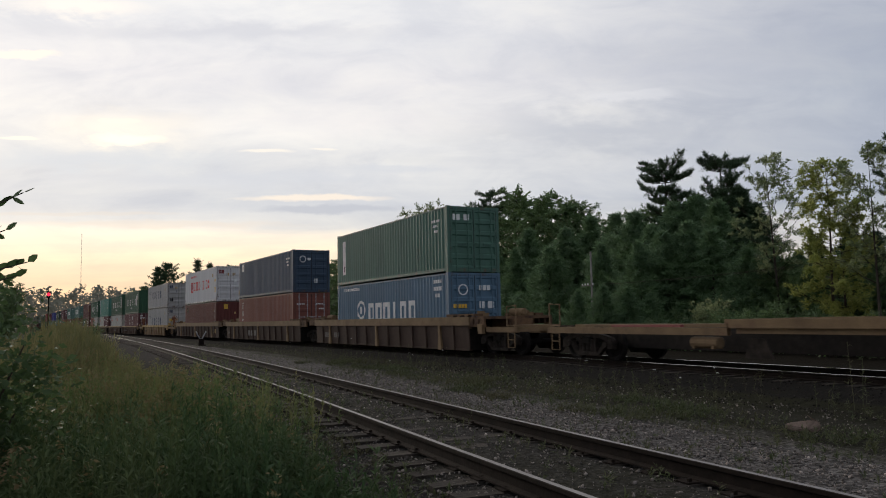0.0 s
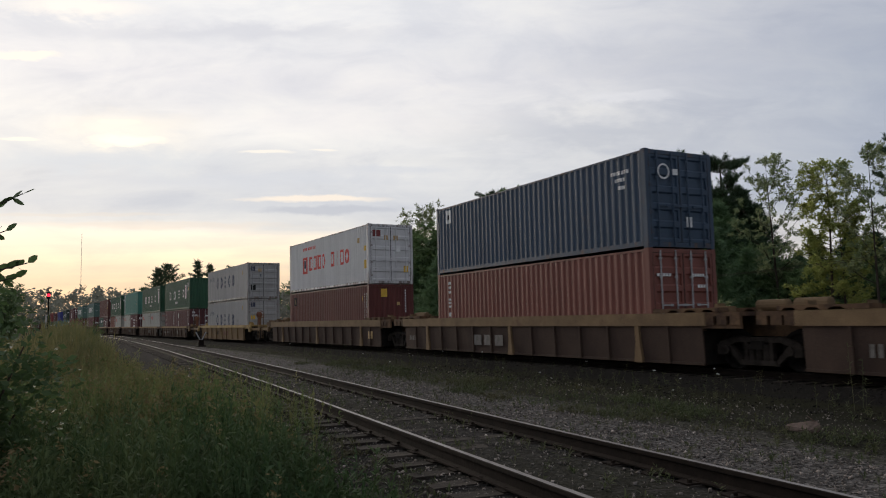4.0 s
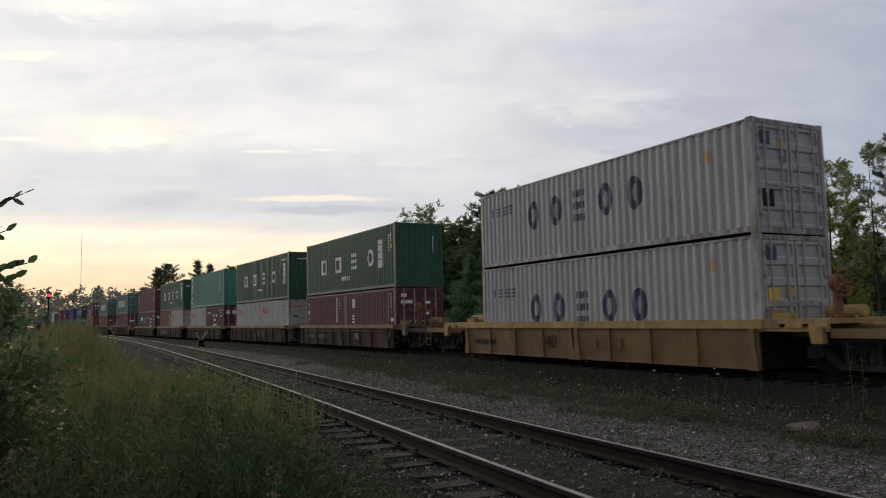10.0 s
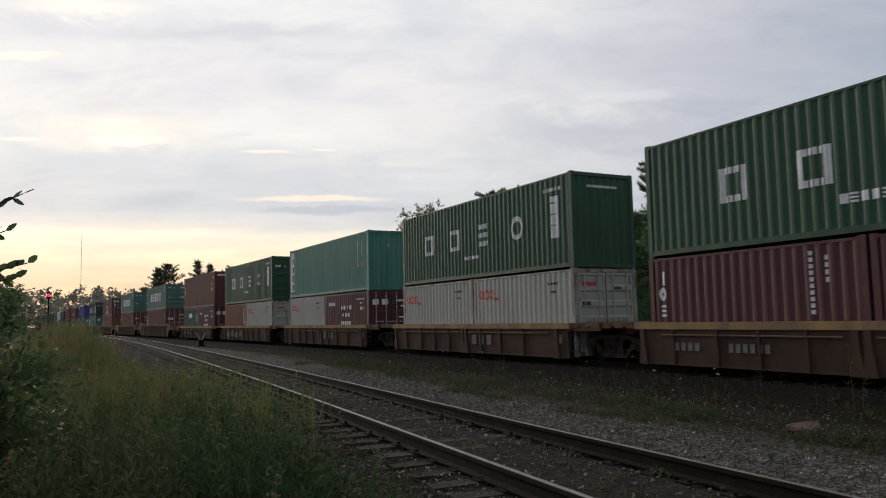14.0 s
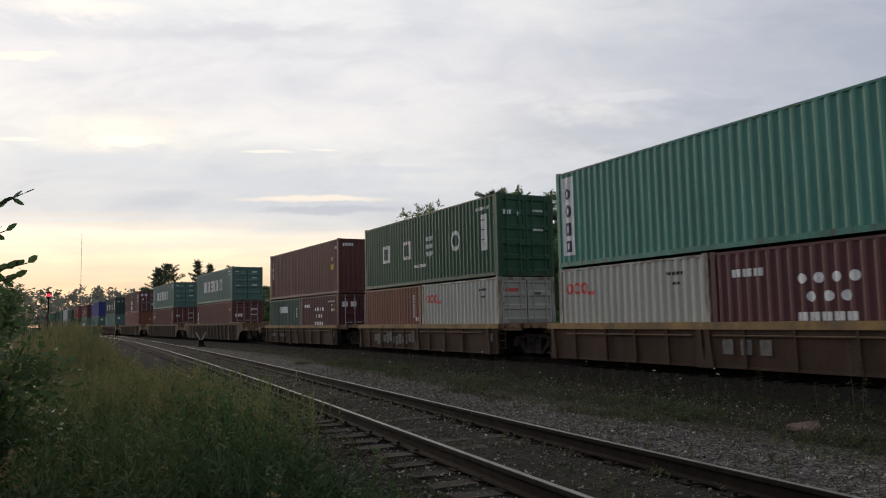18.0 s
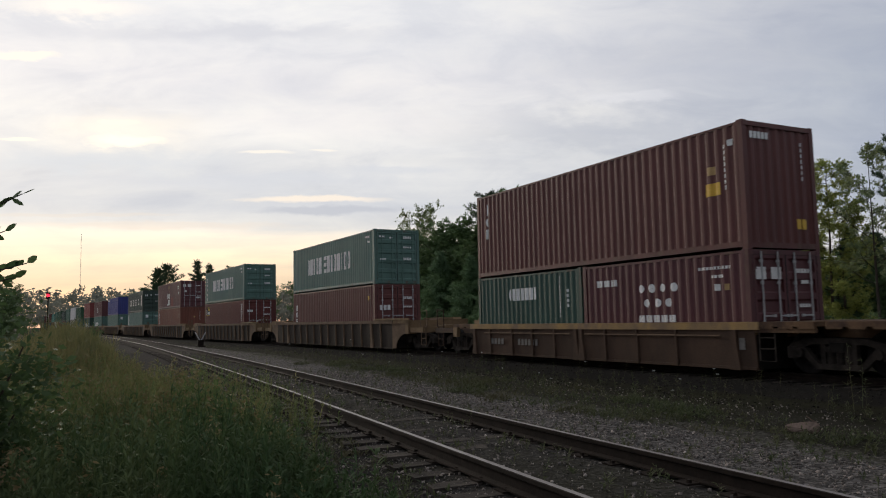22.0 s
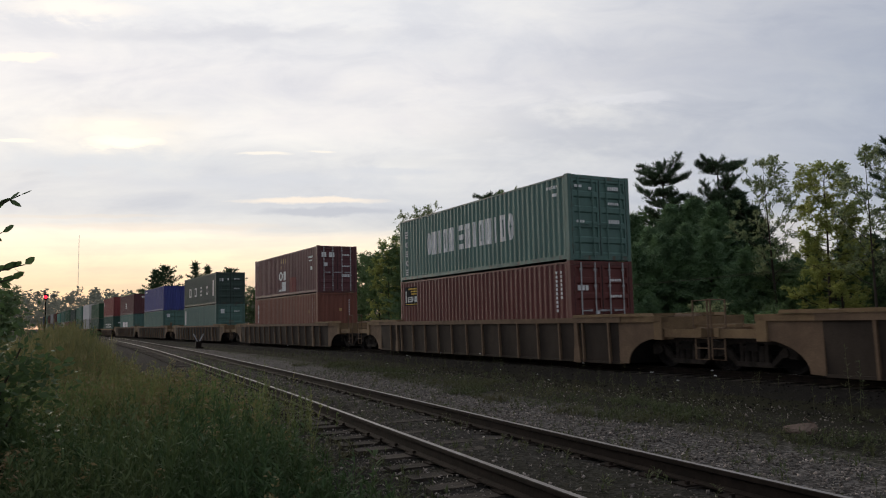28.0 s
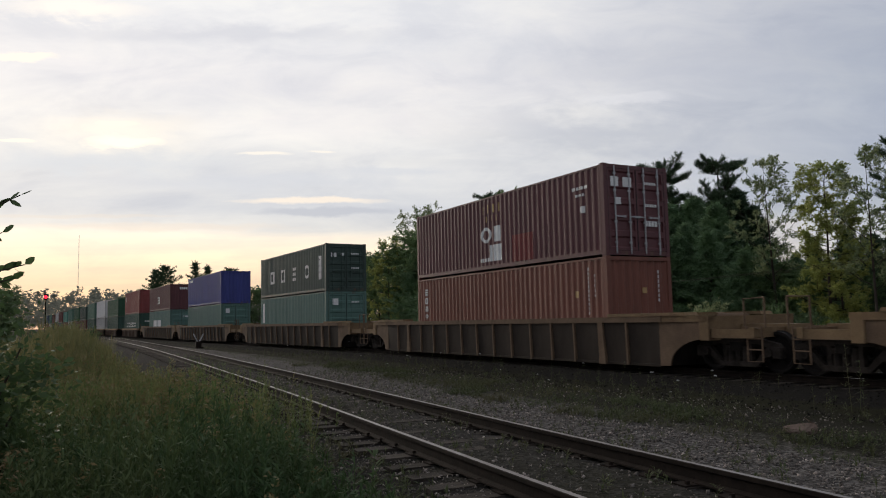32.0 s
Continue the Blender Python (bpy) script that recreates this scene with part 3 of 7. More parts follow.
TIES = tie_meshes()
PLATE = Shape().box(-0.09, 0.09, -0.16, 0.16, 0.0, 0.015).box(-0.06, -0.03, 0.085, 0.12, 0.0, 0.045).box(0.03, 0.06, -0.12, -0.085, 0.0, 0.045).mesh("tie_plate", M_RAIL)
rnd = random.Random(9)
for i, x in enumerate(np.arange(-75, 5, 0.54)):
    s = -0.00074 * (x + 48)
    y = siding_y(x)
    at = Matrix.Translation((x, y, -0.166 - rnd.uniform(0, 0.022))) @ Matrix.Rotation(math.atan(s) + rnd.uniform(-0.035, 0.035), 4, "Z")
    tie = piece("tie", TIES[i % 5], siding, at=at)
    if x > -26:
        for off in (-0.7525, 0.7525):
            piece("tie_plate", PLATE, tie, at=Matrix.Translation((0, off, 0.001)))
for i, u in enumerate(np.arange(-62, 10, 0.54)):
    x, y, h = track(u, 1.219)
    at = Matrix.Translation((x, y, -0.167)) @ Matrix.Rotation(-h + rnd.uniform(-0.02, 0.02), 4, "Z")
    piece("tie", TIES[i % 5], mainline, at=at)


# ---- containers ----
PERIOD = 0.2785


def flute(x):
    """Depth of the corrugation at x: 0 on the outer flat, 1 on the inner."""
    p = (x / PERIOD) % 1.0
    if p < 0.27:
        return 0.0
    if p < 0.5:
        return (p - 0.27) / 0.23
    if p < 0.77:
        return 1.0
    return (1.0 - p) / 0.23


def flute_marks(x0, x1):
    xs = {x0, x1}
    k = math.floor(x0 / PERIOD)
    while k * PERIOD < x1:
        for p in (0.0, 0.27, 0.5, 0.77):
            x = (k + p) * PERIOD
            if x0 < x < x1:
                xs.add(x)
        k += 1
    return sorted(xs)


FACE, DEEP = -1.214, 0.037
BOX = {}


def corrugated(x0, x1, z0, z1):
    xs = flute_marks(x0, x1)
    pts = [(x, FACE + DEEP * flute(x)) for x in xs] + [(x1, FACE + 0.07), (x0, FACE + 0.07)]
    return Shape().prism(pts, z0, z1)


def box_meshes(L, H):
    key = (L, H)
    if key in BOX:
        return BOX[key]
    h = L / 2
    d = {}
    d["side_panel"] = corrugated(-h + 0.14, h - 0.14, 0.15, H - 0.07).mesh("side_panel")
    end = Shape()
    xs = flute_marks(-1.08, 1.08)
    end.prism([(-h + 0.03 + 0.045 * flute(x), x) for x in xs] + [(-h + 0.1, 1.08), (-h + 0.1, -1.08)], 0.15, H - 0.11)
    d["front_panel"] = end.mesh("front_panel")
    d["roof_panel"] = Shape().box(-h + 0.1, h - 0.1, -1.17, 1.17, H - 0.06, H - 0.02).mesh("roof_panel")
    d["floor_pan"] = Shape().box(-h + 0.1, h - 0.1, -1.15, 1.15, 0.08, 0.16).mesh("floor_pan")
    d["corner_post"] = Shape().prism([(-h + 0.004, -1.216), (-h + 0.15, -1.216), (-h + 0.15, -1.17), (-h + 0.06, -1.14), (-h + 0.06, -1.08), (-h + 0.004, -1.08)], 0.12, H - 0.12).mesh("corner_post")
    d["top_rail"] = Shape().box(-h + 0.17, h - 0.17, -1.217, -1.155, H - 0.085, H - 0.03).mesh("top_rail")
    d["bottom_rail"] = Shape().box(-h + 0.17, h - 0.17, -1.218, -1.155, 0.045, 0.175).mesh("bottom_rail")
    d["end_header"] = Shape().box(-h + 0.006, -h + 0.1, -1.08, 1.08, H - 0.12, H - 0.01).mesh("end_header")
    d["end_sill"] = Shape().box(-h + 0.006, -h + 0.1, -1.08, 1.08, 0.02, 0.15).mesh("end_sill")
    d["corner_casting"] = Shape().box(-h, -h + 0.178, -1.219, -1.057, -0.004, 0.118, 0.012).box(-h + 0.05, -h + 0.12, -1.222, -1.219, 0.035, 0.085).mesh("corner_casting")
    dz0, dz1 = 0.16, H - 0.13
    step = (dz1 - dz0) / 5
    front = [(h - 0.014, dz0)]
    for k in range(5):
        z = dz0 + k * step
        front += [(h - 0.014, z + 0.07), (h - 0.052, z + 0.115), (h - 0.052, z + step - 0.115), (h - 0.014, z + step - 0.07)]
    front += [(h - 0.014, dz1), (h - 0.08, dz1), (h - 0.08, dz0)]
    s = Shape().prism(front, -0.99, -0.09, "y")
    s.box(h - 0.075, h - 0.012, -1.06, -0.99, dz0, dz1).box(h - 0.075, h - 0.012, -0.09, -0.016, dz0, dz1)
    d["door"] = s.mesh("door")
    g = Shape().box(h - 0.06, h - 0.006, -0.0145, -0.002, dz0, dz1).box(h - 0.06, h - 0.009, -1.076, -1.062, dz0, dz1)
    d["gasket"] = g.box(h - 0.06, h - 0.009, -1.06, -0.016, dz1 + 0.001, dz1 + 0.016).mesh("gasket")
    g = Shape().tube([(h - 0.004, -1.085, -0.07), (h - 0.004, -1.085, 0.07)], 0.018, 7)
    d["hinge"] = g.box(h - 0.012, h + 0.004, -1.08, -0.98, -0.045, 0.045).mesh("hinge")
    rod = Shape().tube([(h + 0.012, 0, 0.06), (h + 0.012, 0, H - 0.05)], 0.022, 8)
    for z in (0.35, 0.95, H - 0.8, H - 0.3):
        rod.box(h - 0.014, h + 0.02, -0.045, 0.045, z, z + 0.06)
    d["lock_rod"] = rod.mesh("lock_rod")
    d["door_handle"] = Shape().box(h + 0.012, h + 0.03, -0.02, 0.36, 1.0, 1.035).box(h - 0.012, h + 0.03, 0.30, 0.38, 0.985, 1.05).mesh("door_handle")
    BOX[key] = d
    return d


HALF = Matrix.Rotation(math.pi, 4, "Z")


def strip(rects, rings=(), lift=0.0):
    """Paint that follows the corrugation, a few millimetres proud of it."""
    verts, faces = [], []
    def dep(x):
        return FACE - 0.004 - lift + DEEP * flute(x)
    for x0, x1, z0, z1 in rects:
        xs = flute_marks(x0, x1)
        b = len(verts)
        for x in xs:
            verts += [(x, dep(x), z0), (x, dep(x), z1)]
        for k in range(len(xs) - 1):
            faces.append((b + 2 * k, b + 2 * k + 2, b + 2 * k + 3, b + 2 * k + 1))
    for cx, cz, rx, rz, t in rings:
        xs = sorted(set(flute_marks(cx - rx, cx + rx)) | {cx - rx * math.cos(math.pi * k / 20) for k in range(21)})

        def high(x, a, c):
            q = 1 - ((x - cx) / a) ** 2
            return c * math.sqrt(q) if q > 0 else 0.0
        for x0, x1 in zip(xs, xs[1:]):
            for sg in (1, -1):
                b = len(verts)
                verts += [(x0, dep(x0), cz + sg * high(x0, rx - t, rz - t)), (x1, dep(x1), cz + sg * high(x1, rx - t, rz - t)),
                          (x1, dep(x1), cz + sg * high(x1, rx, rz)), (x0, dep(x0), cz + sg * high(x0, rx, rz))]
                faces.append((b, b + 1, b + 2, b + 3))
    return verts, faces


def glyphs(code, x0, x1, z0, z1, weight=0.2):
    """A row of plain shapes in place of a name: o ring, d hollow block, i bar, s stacked bars, r block."""
    rects, rings, frames = [], [], []
    w = (x1 - x0) / len(code)
    for k, c in enumerate(code):
        a, b = x0 + k * w, x0 + (k + 0.76) * w
        t = (z1 - z0) * weight
        if c == "o":
            rings.append(((a + b) / 2, (z0 + z1) / 2, (b - a) / 2, (z1 - z0) / 2, t))
        elif c in "df":
            frames.append((a, b, z0, z1, t))
        elif c == "i":
            rects.append(((a + b) / 2 - t / 2, (a + b) / 2 + t / 2, z0, z1))
        elif c == "s":
            h = (z1 - z0)
            rects += [(a, b, z0 + h * k2, z0 + h * (k2 + 0.22)) for k2 in (0.0, 0.39, 0.78)]
        elif c == "r":
            rects.append((a, b, z0, z1))
    for a, b, lo, hi, t in frames:
        rects += [(a, a + t, lo, hi), (b - t, b, lo, hi), (a + t, b - t, hi - t, hi), (a + t, b - t, lo, lo + t)]
    return rects, rings


def characters(x0, x1, z0, z1):
    """A line of small writing as a row, or a column, of character-sized bars."""
    w, h = x1 - x0, z1 - z0
    if w <= 0.09 and h > 0.4:
        n = int(h / 0.125)
        return [(x0, x1, z0 + h * k / n, z0 + h * (k + 0.66) / n) for k in range(n)]
    if h <= 0.115 and w > 0.28:
        n = int(w / (0.72 * h + 0.03))
        return [(x0 + w * k / n, x0 + w * (k + 0.68) / n, z0, z1) for k in range(n)]
    if 0.28 < w and 0.115 < h < 0.5 and w > 1.35 * h:
        n = max(2, round(w / (0.8 * h)))
        return [(x0 + w * k / n, x0 + w * (k + 0.74) / n, z0, z1) for k in range(n)]
    return [(x0, x1, z0, z1)]


def box_container(u_right, L, z0, H, colour, label, marks=(), door=True, door_marks=(), group="containers on the train"):
    """A container by its front (right) end at 16 s, its floor height and its markings (height above the rail)."""
    c = thing("shipping_container", label, "container", group)
    d = box_meshes(L, H)
    p, w = PAINT[colour], WORN[colour]
    h = L / 2
    for m in (None, HALF):
        piece("side_panel", d["side_panel"], c, p, m)
        piece("top_rail", d["top_rail"], c, w, m)
        piece("bottom_rail", d["bottom_rail"], c, w, m)
        piece("end_header", d["end_header"], c, w, m)
        piece("end_sill", d["end_sill"], c, w, m)
    flip = Matrix.Diagonal((1, -1, 1, 1))
    for m in (None, HALF, flip, HALF @ flip):
        piece("corner_post", d["corner_post"], c, w, m)
        piece("corner_casting", d["corner_casting"], c, w, m)
        up = Matrix.Translation((0, 0, H - 0.114))
        piece("corner_casting", d["corner_casting"], c, w, up if m is None else up @ m)
    piece("roof_panel", d["roof_panel"], c, p)
    piece("floor_pan", d["floor_pan"], c, p)
    piece("front_panel", d["front_panel"], c, p)
    if door:
        for sgn in (1, -1):
            leaf = piece("door", d["door"], c, p, None if sgn == 1 else flip)
            piece("gasket", d["gasket"], leaf, M_RUBBER)
            for z in (0.42, H * 0.36, H * 0.64, H - 0.42):
                piece("hinge", d["hinge"], leaf, w, Matrix.Translation((0, 0, z)))
            for y in (-0.82, -0.28):
                r = piece("lock_rod", d["lock_rod"], leaf, M_GALV if colour in ("maroon", "oxide", "brown", "plum", "triton") else p, Matrix.Translation((0, y, 0)))
                r.matrix_parent_inverse = Matrix()
                piece("door_handle", d["door_handle"], leaf, M_GALV if colour in ("maroon", "oxide", "brown", "plum", "triton") else p, Matrix.Translation((0, y, 0.12)))
    else:
        piece("front_panel", d["front_panel"], c, p, HALF)
    for layer, (ink, rects, rings) in enumerate(marks):
        for x0, x1, lo, hi in rects:
            signs = characters(x0, x1, lo - z0, hi - z0) if ink in ("white", "black", "blue") else [(x0, x1, lo - z0, hi - z0)]
            v, f = strip(signs, (), 0.0015 * layer)
            tagged(piece("marking", mesh_of("marking", v, f, (INK[ink],)), c), kind="stuff" if len(signs) > 1 else "")
        for cx, cz, rx, rz, t in rings:
            v, f = strip([], [(cx, cz - z0, rx, rz, t)], 0.0015 * layer)
            piece("ring_marking", mesh_of("ring_marking", v, f, (INK[ink],)), c)
    for ink, y0, y1, lo, hi, *form in door_marks:
        if form:
            cy, cz, q = (y0 + y1) / 2, (lo + hi) / 2 - z0, (hi - lo) / 2
            turn = [(math.cos(a), math.sin(a)) for a in np.linspace(0, 2 * math.pi, 25)]
            face = [(h + 0.0005, cy + a * q * k2, cz + b * q * k2) for a, b in turn for k2 in (0.78, 1.0)]
            piece("ring_marking", mesh_of("ring_marking", face, [(2 * i, 2 * i + 1, 2 * i + 3, 2 * i + 2) for i in range(24)], (INK[ink],)), c)
            continue
        s, signs = Shape(), characters(y0, y0 + (y1 - y0) * 0.8, lo - z0 + (hi - lo) * 0.2, hi - z0)
        for a, b, c0, c1 in signs:
            s.box(h - 0.016 if door else h - 0.028, h - 0.001 if door else h - 0.02, a, b, c0, c1)
        tagged(piece("door_sticker", s.mesh("door_sticker", INK[ink]), c), kind="stuff" if len(signs) > 1 else "")
    rides(c, u_right - h, z0)
    return c


def row(ink, code, x0, x1, z0, z1, weight=0.2):
    a, b = glyphs(code, x0, x1, z0, z1, weight)
    return (ink, a, b)


def bars(ink, *rects):
    return (ink, list(rects), [])


def id_bars(x, z, ink="white"):
    """Number block near the door end: small bars."""
    return bars(ink, (x, x + 0.75, z, z + 0.10), (x + 0.15, x + 0.6, z - 0.2, z - 0.1), (x + 0.3, x + 0.55, z - 0.42, z - 0.32))


F40, F20 = 12.192, 6.058
STD, HIGH = 2.66, 2.97


def two_twenties(u_right, z0, left, right):
    for k, (colour, label, marks, door, dm) in enumerate((left, right)):
        u = u_right - (F40 - F20) if k == 0 else u_right
        box_container(u, F20, z0, STD, colour, label, marks, door, dm)


def load_train():
    white_door = (("white", -0.95, -0.55, 5.1, 5.45), ("white", 0.2, 0.5, 4.9, 5.1), ("white", 0.6, 1.0, 4.9, 5.1))
    # first wells
    box_container(90.65, F40, 0.445, STD, "hanger_blue", "light blue corrugated steel container with large white markings",
                  [row("white", "i", -3.0, -2.8, 1.6, 1.95, 0.4), ("white", [], [(-2.9, 1.78, 0.52, 0.46, 0.13)]), row("white", "dddidd", -2.0, 3.35, 1.15, 2.09, 0.22),
                   row("white", "ssrsrsss", -5.17, -3.08, 2.77, 2.90, 0.3), bars("white", (4.84, 5.5, 2.72, 2.86), (4.84, 5.6, 2.42, 2.58), (5.0, 5.4, 2.15, 2.3))],
                  True, (("white", -0.78, -0.32, 2.2, 2.65, "o"), ("white", 0.2, 0.9, 2.35, 2.6), ("white", 0.2, 0.5, 1.6, 1.95), ("white", 0.6, 0.95, 1.6, 1.95), ("yellow", -1.0, -0.2, 1.65, 1.85)))
    box_container(90.65, F40, 3.12, STD, "green", "green corrugated steel container with white name strip",
                  [bars("white", (-5.29, -4.92, 3.65, 5.40)), row("black", "i", -5.2, -5.0, 3.8, 4.1, 0.4), id_bars(4.7, 5.2)],
                  True, (("white", -0.95, -0.55, 5.15, 5.45), ("white", -0.45, -0.15, 5.15, 5.45)))
    box_container(71.05, F40, 0.415, STD, "triton", "faded red-brown steel container with double doors",
                  [row("white", "r", -5.20, -4.96, 1.4, 1.55), row("white", "s", -5.20, -4.92, 1.75, 2.1, 0.2), row("white", "s", -5.20, -4.92, 2.3, 2.75, 0.2)],
                  True, (("white", -0.95, -0.3, 2.3, 2.4), ("white", 0.3, 0.9, 2.3, 2.4), ("white", 0.5, 0.9, 2.0, 2.1)))
    box_container(71.05, F40, 3.09, STD, "navy", "dark blue corrugated steel container with ring mark on door",
                  [bars("white", (-5.32, -4.90, 5.05, 5.58)), row("black", "i", -5.25, -4.95, 5.2, 5.4, 0.5), id_bars(4.7, 5.2)],
                  True, (("white", -0.78, -0.35, 4.95, 5.38, "o"), ("white", -0.25, 0.0, 5.05, 5.25), ("white", 0.2, 0.45, 3.6, 3.95)))
    box_container(51.7, F40, 0.415, STD, "oxide", "oxide red steel container with blank corrugated end",
                  [bars("black", (-5.22, -4.84, 2.28, 2.76)), bars("gold", (-5.1, -4.95, 2.35, 2.65)), bars("white", (5.53, 5.6, 1.4, 2.7), (5.72, 5.78, 1.4, 2.7)), bars("yellow", (5.2, 5.36, 2.3, 2.5))],
                  False, (("yellow", -0.55, -0.15, 2.35, 2.85), ("white", 0.75, 0.82, 1.4, 2.85), ("gold", 0.3, 0.5, 2.0, 2.2)))
    box_container(51.7, F40, 3.09, HIGH, "white", "white high container with red lettering blocks and emblem",
                  [row("red", "dddo dido", -2.49, 3.73, 4.27, 5.07, 0.17), bars("red", (-3.58, -3.42, 4.13, 5.1), (-3.0, -2.84, 4.13, 5.1), (-3.42, -3.0, 4.95, 5.1), (-3.42, -3.0, 4.13, 4.28)),
                   bars("blue", (-3.38, -3.04, 4.45, 4.9)), row("red", "rsrsrsrsrs", -3.54, -1.41, 5.5, 5.66, 0.3), bars("yellow", (5.55, 5.81, 3.87, 4.30)), bars("gold", (4.7, 4.95, 5.2, 5.45)), bars("yellow", (5.55, 5.75, 4.75, 5.0))],
                  True, (("patch", -0.98, -0.45, 5.35, 5.75), ("gold", -0.35, -0.1, 5.2, 5.5), ("gold", 0.15, 0.45, 5.2, 5.5), ("white", 0.25, 0.6, 4.6, 5.0), ("yellow", 0.7, 1.0, 3.6, 4.0)))
    def spaced(code, lo, hi):
        rects, rings = [], []
        for k, ch in enumerate(code):
            a, b = glyphs(ch, -3.02 + 1.215 * k, -2.23 + 1.215 * k, lo, hi, 0.23)
            rects, rings = rects + a, rings + b
        return rects, rings
    pale = [("blue", *spaced("oosoo", 4.15, 5.08)), row("blue", "isss", -5.4, -3.8, 4.85, 5.15, 0.25), bars("gold", (4.6, 4.85, 4.9, 5.2))]
    low = [("blue", *spaced("oosoo", 1.12, 2.04)), row("blue", "isss", -5.4, -3.8, 2.0, 2.3, 0.25), bars("gold", (4.6, 4.85, 2.3, 2.6))]
    dm = (("blue", -0.95, -0.55, 5.05, 5.45), ("gold", -0.4, -0.1, 5.0, 5.3), ("black", -0.95, -0.5, 3.6, 4.1), ("blue", -0.3, -0.15, 4.65, 4.9))
    box_container(30.1, F40, 0.405, STD, "grey", "pale grey container with dark blue lettering blocks", low, True, (("blue", -0.95, -0.55, 2.4, 2.8), ("yellow", -0.95, -0.55, 1.5, 1.85), ("gold", -0.35, -0.05, 1.6, 1.85)))
    box_container(30.1, F40, 3.08, STD, "grey", "pale grey container with dark blue lettering blocks", pale, True, dm)
    # five wells on shared trucks
    uasc = [row("white", "d", -3.58, -2.55, 3.87, 4.69, 0.19), row("white", "d", -1.47, -0.4, 3.87, 4.69, 0.19), row("white", "s", 0.81, 1.75, 3.92, 4.72, 0.19),
            row("white", "o", 2.89, 3.85, 3.92, 4.74, 0.19), bars("white", (4.16, 4.60, 3.78, 5.10)), bars("patch", (4.2, 4.5, 4.85, 4.9), (4.2, 4.5, 4.5, 4.55), (4.2, 4.5, 4.15, 4.2)),
            row("white", "rsrrs", -0.51, 0.59, 3.42, 3.62), bars("white", (5.33, 5.40, 4.5, 5.3), (5.58, 5.65, 4.9, 5.3)), bars("yellow", (5.58, 5.68, 4.6, 4.8))]
    uasc2 = [row("white", "d", -3.95, -2.95, 3.92, 4.72, 0.19), row("white", "d", -1.75, -0.75, 3.92, 4.72, 0.19), row("white", "s", 0.45, 1.4, 3.92, 4.72, 0.19),
             row("white", "o", 2.65, 3.65, 3.92, 4.72, 0.19), bars("white", (4.96, 5.40, 3.76, 5.08)), bars("black", (5.02, 5.3, 4.85, 4.9), (5.02, 5.3, 4.5, 4.54), (5.02, 5.3, 4.15, 4.19)),
             row("white", "rsrr", -0.6, 0.5, 3.5, 3.62), row("white", "rsrsr", 4.6, 5.6, 5.25, 5.36)]
    green = "deep green container, four white blocks"
    two_twenties(10.35, 0.105,
                 ("maroon", "maroon twenty-foot container with white name on its edge", [row("white", "s", -2.65, -2.4, 1.25, 1.55, 0.2), row("white", "o", -2.7, -2.35, 1.65, 2.0, 0.3), row("white", "i", -2.6, -2.4, 2.05, 2.4, 0.3), bars("white", (1.75, 1.82, 1.25, 2.6), (2.1, 2.17, 1.9, 2.5))], False, ()),
                 ("maroon", "maroon twenty-foot container with white door marks", [row("white", "d", -2.15, -1.75, 1.95, 2.4, 0.3), row("white", "s", -2.15, -1.8, 1.2, 1.6, 0.2), bars("white", (2.2, 2.27, 1.25, 2.6), (2.5, 2.57, 1.9, 2.6), (2.5, 2.7, 1.25, 1.4))], True,
                  (("white", -0.95, -0.6, 2.3, 2.5), ("white", -0.95, -0.2, 2.0, 2.2), ("white", 0.3, 0.6, 2.0, 2.15), ("white", 0.3, 0.5, 1.5, 1.65))))
    box_container(10.35, F40, 2.78, HIGH, "deep_green", green + " and plain end", uasc, False, (("white", 0.7, 0.76, 4.2, 5.2),))
    oo = [("red", [(-1.6, -1.3, 1.93, 2.02)], [(-2.5, 2.13, 0.17, 0.17, 0.07), (-2.12, 2.13, 0.17, 0.17, 0.07), (-1.76, 2.13, 0.17, 0.17, 0.07)]), bars("black", (1.6, 2.2, 2.3, 2.38), (1.8, 2.1, 2.05, 2.12))]
    two_twenties(-5.1, 0.098,
                 ("cream", "off-white twenty-foot container with red ring marks", oo, False, ()),
                 ("cream", "off-white twenty-foot container with grey doors", oo, True, (("red", -0.9, -0.2, 2.2, 2.35), ("black", -0.9, -0.5, 1.6, 1.75), ("black", 0.3, 0.7, 2.1, 2.2))))
    box_container(-5.1, F40, 2.77, HIGH, "deep_green", green + " and plain end", uasc2, False, (("white", -0.6, 0.9, 5.25, 5.35),))
    zim = [("white", [(-0.7, 0.7, 1.12, 1.30)], [(-0.55 + 0.4 * k, 2.0, 0.11, 0.11, 0.105) for k in range(4)] + [(-0.35 + 0.4 * k, 1.62, 0.11, 0.11, 0.105) for k in range(3)]),
           bars("white", (-2.4, -1.5, 2.12, 2.3)), bars("white", (1.5, 2.5, 2.35, 2.42), (1.9, 2.3, 2.15, 2.22), (2.0, 2.15, 1.85, 2.0)), bars("gold", (2.3, 2.42, 1.85, 2.0))]
    zd = (("white", -1.0, -0.6, 2.0, 2.35), ("white", -0.5, -0.1, 2.0, 2.35), ("white", 0.3, 0.95, 2.2, 2.32), ("white", 0.5, 0.8, 1.95, 2.05), ("white", 0.4, 0.9, 1.4, 1.5))
    two_twenties(-21.2, 0.098,
                 ("cream", "off-white twenty-foot container with red ring marks", oo, False, ()),
                 ("maroon", "maroon twenty-foot container with white star marks", zim, True, zd))
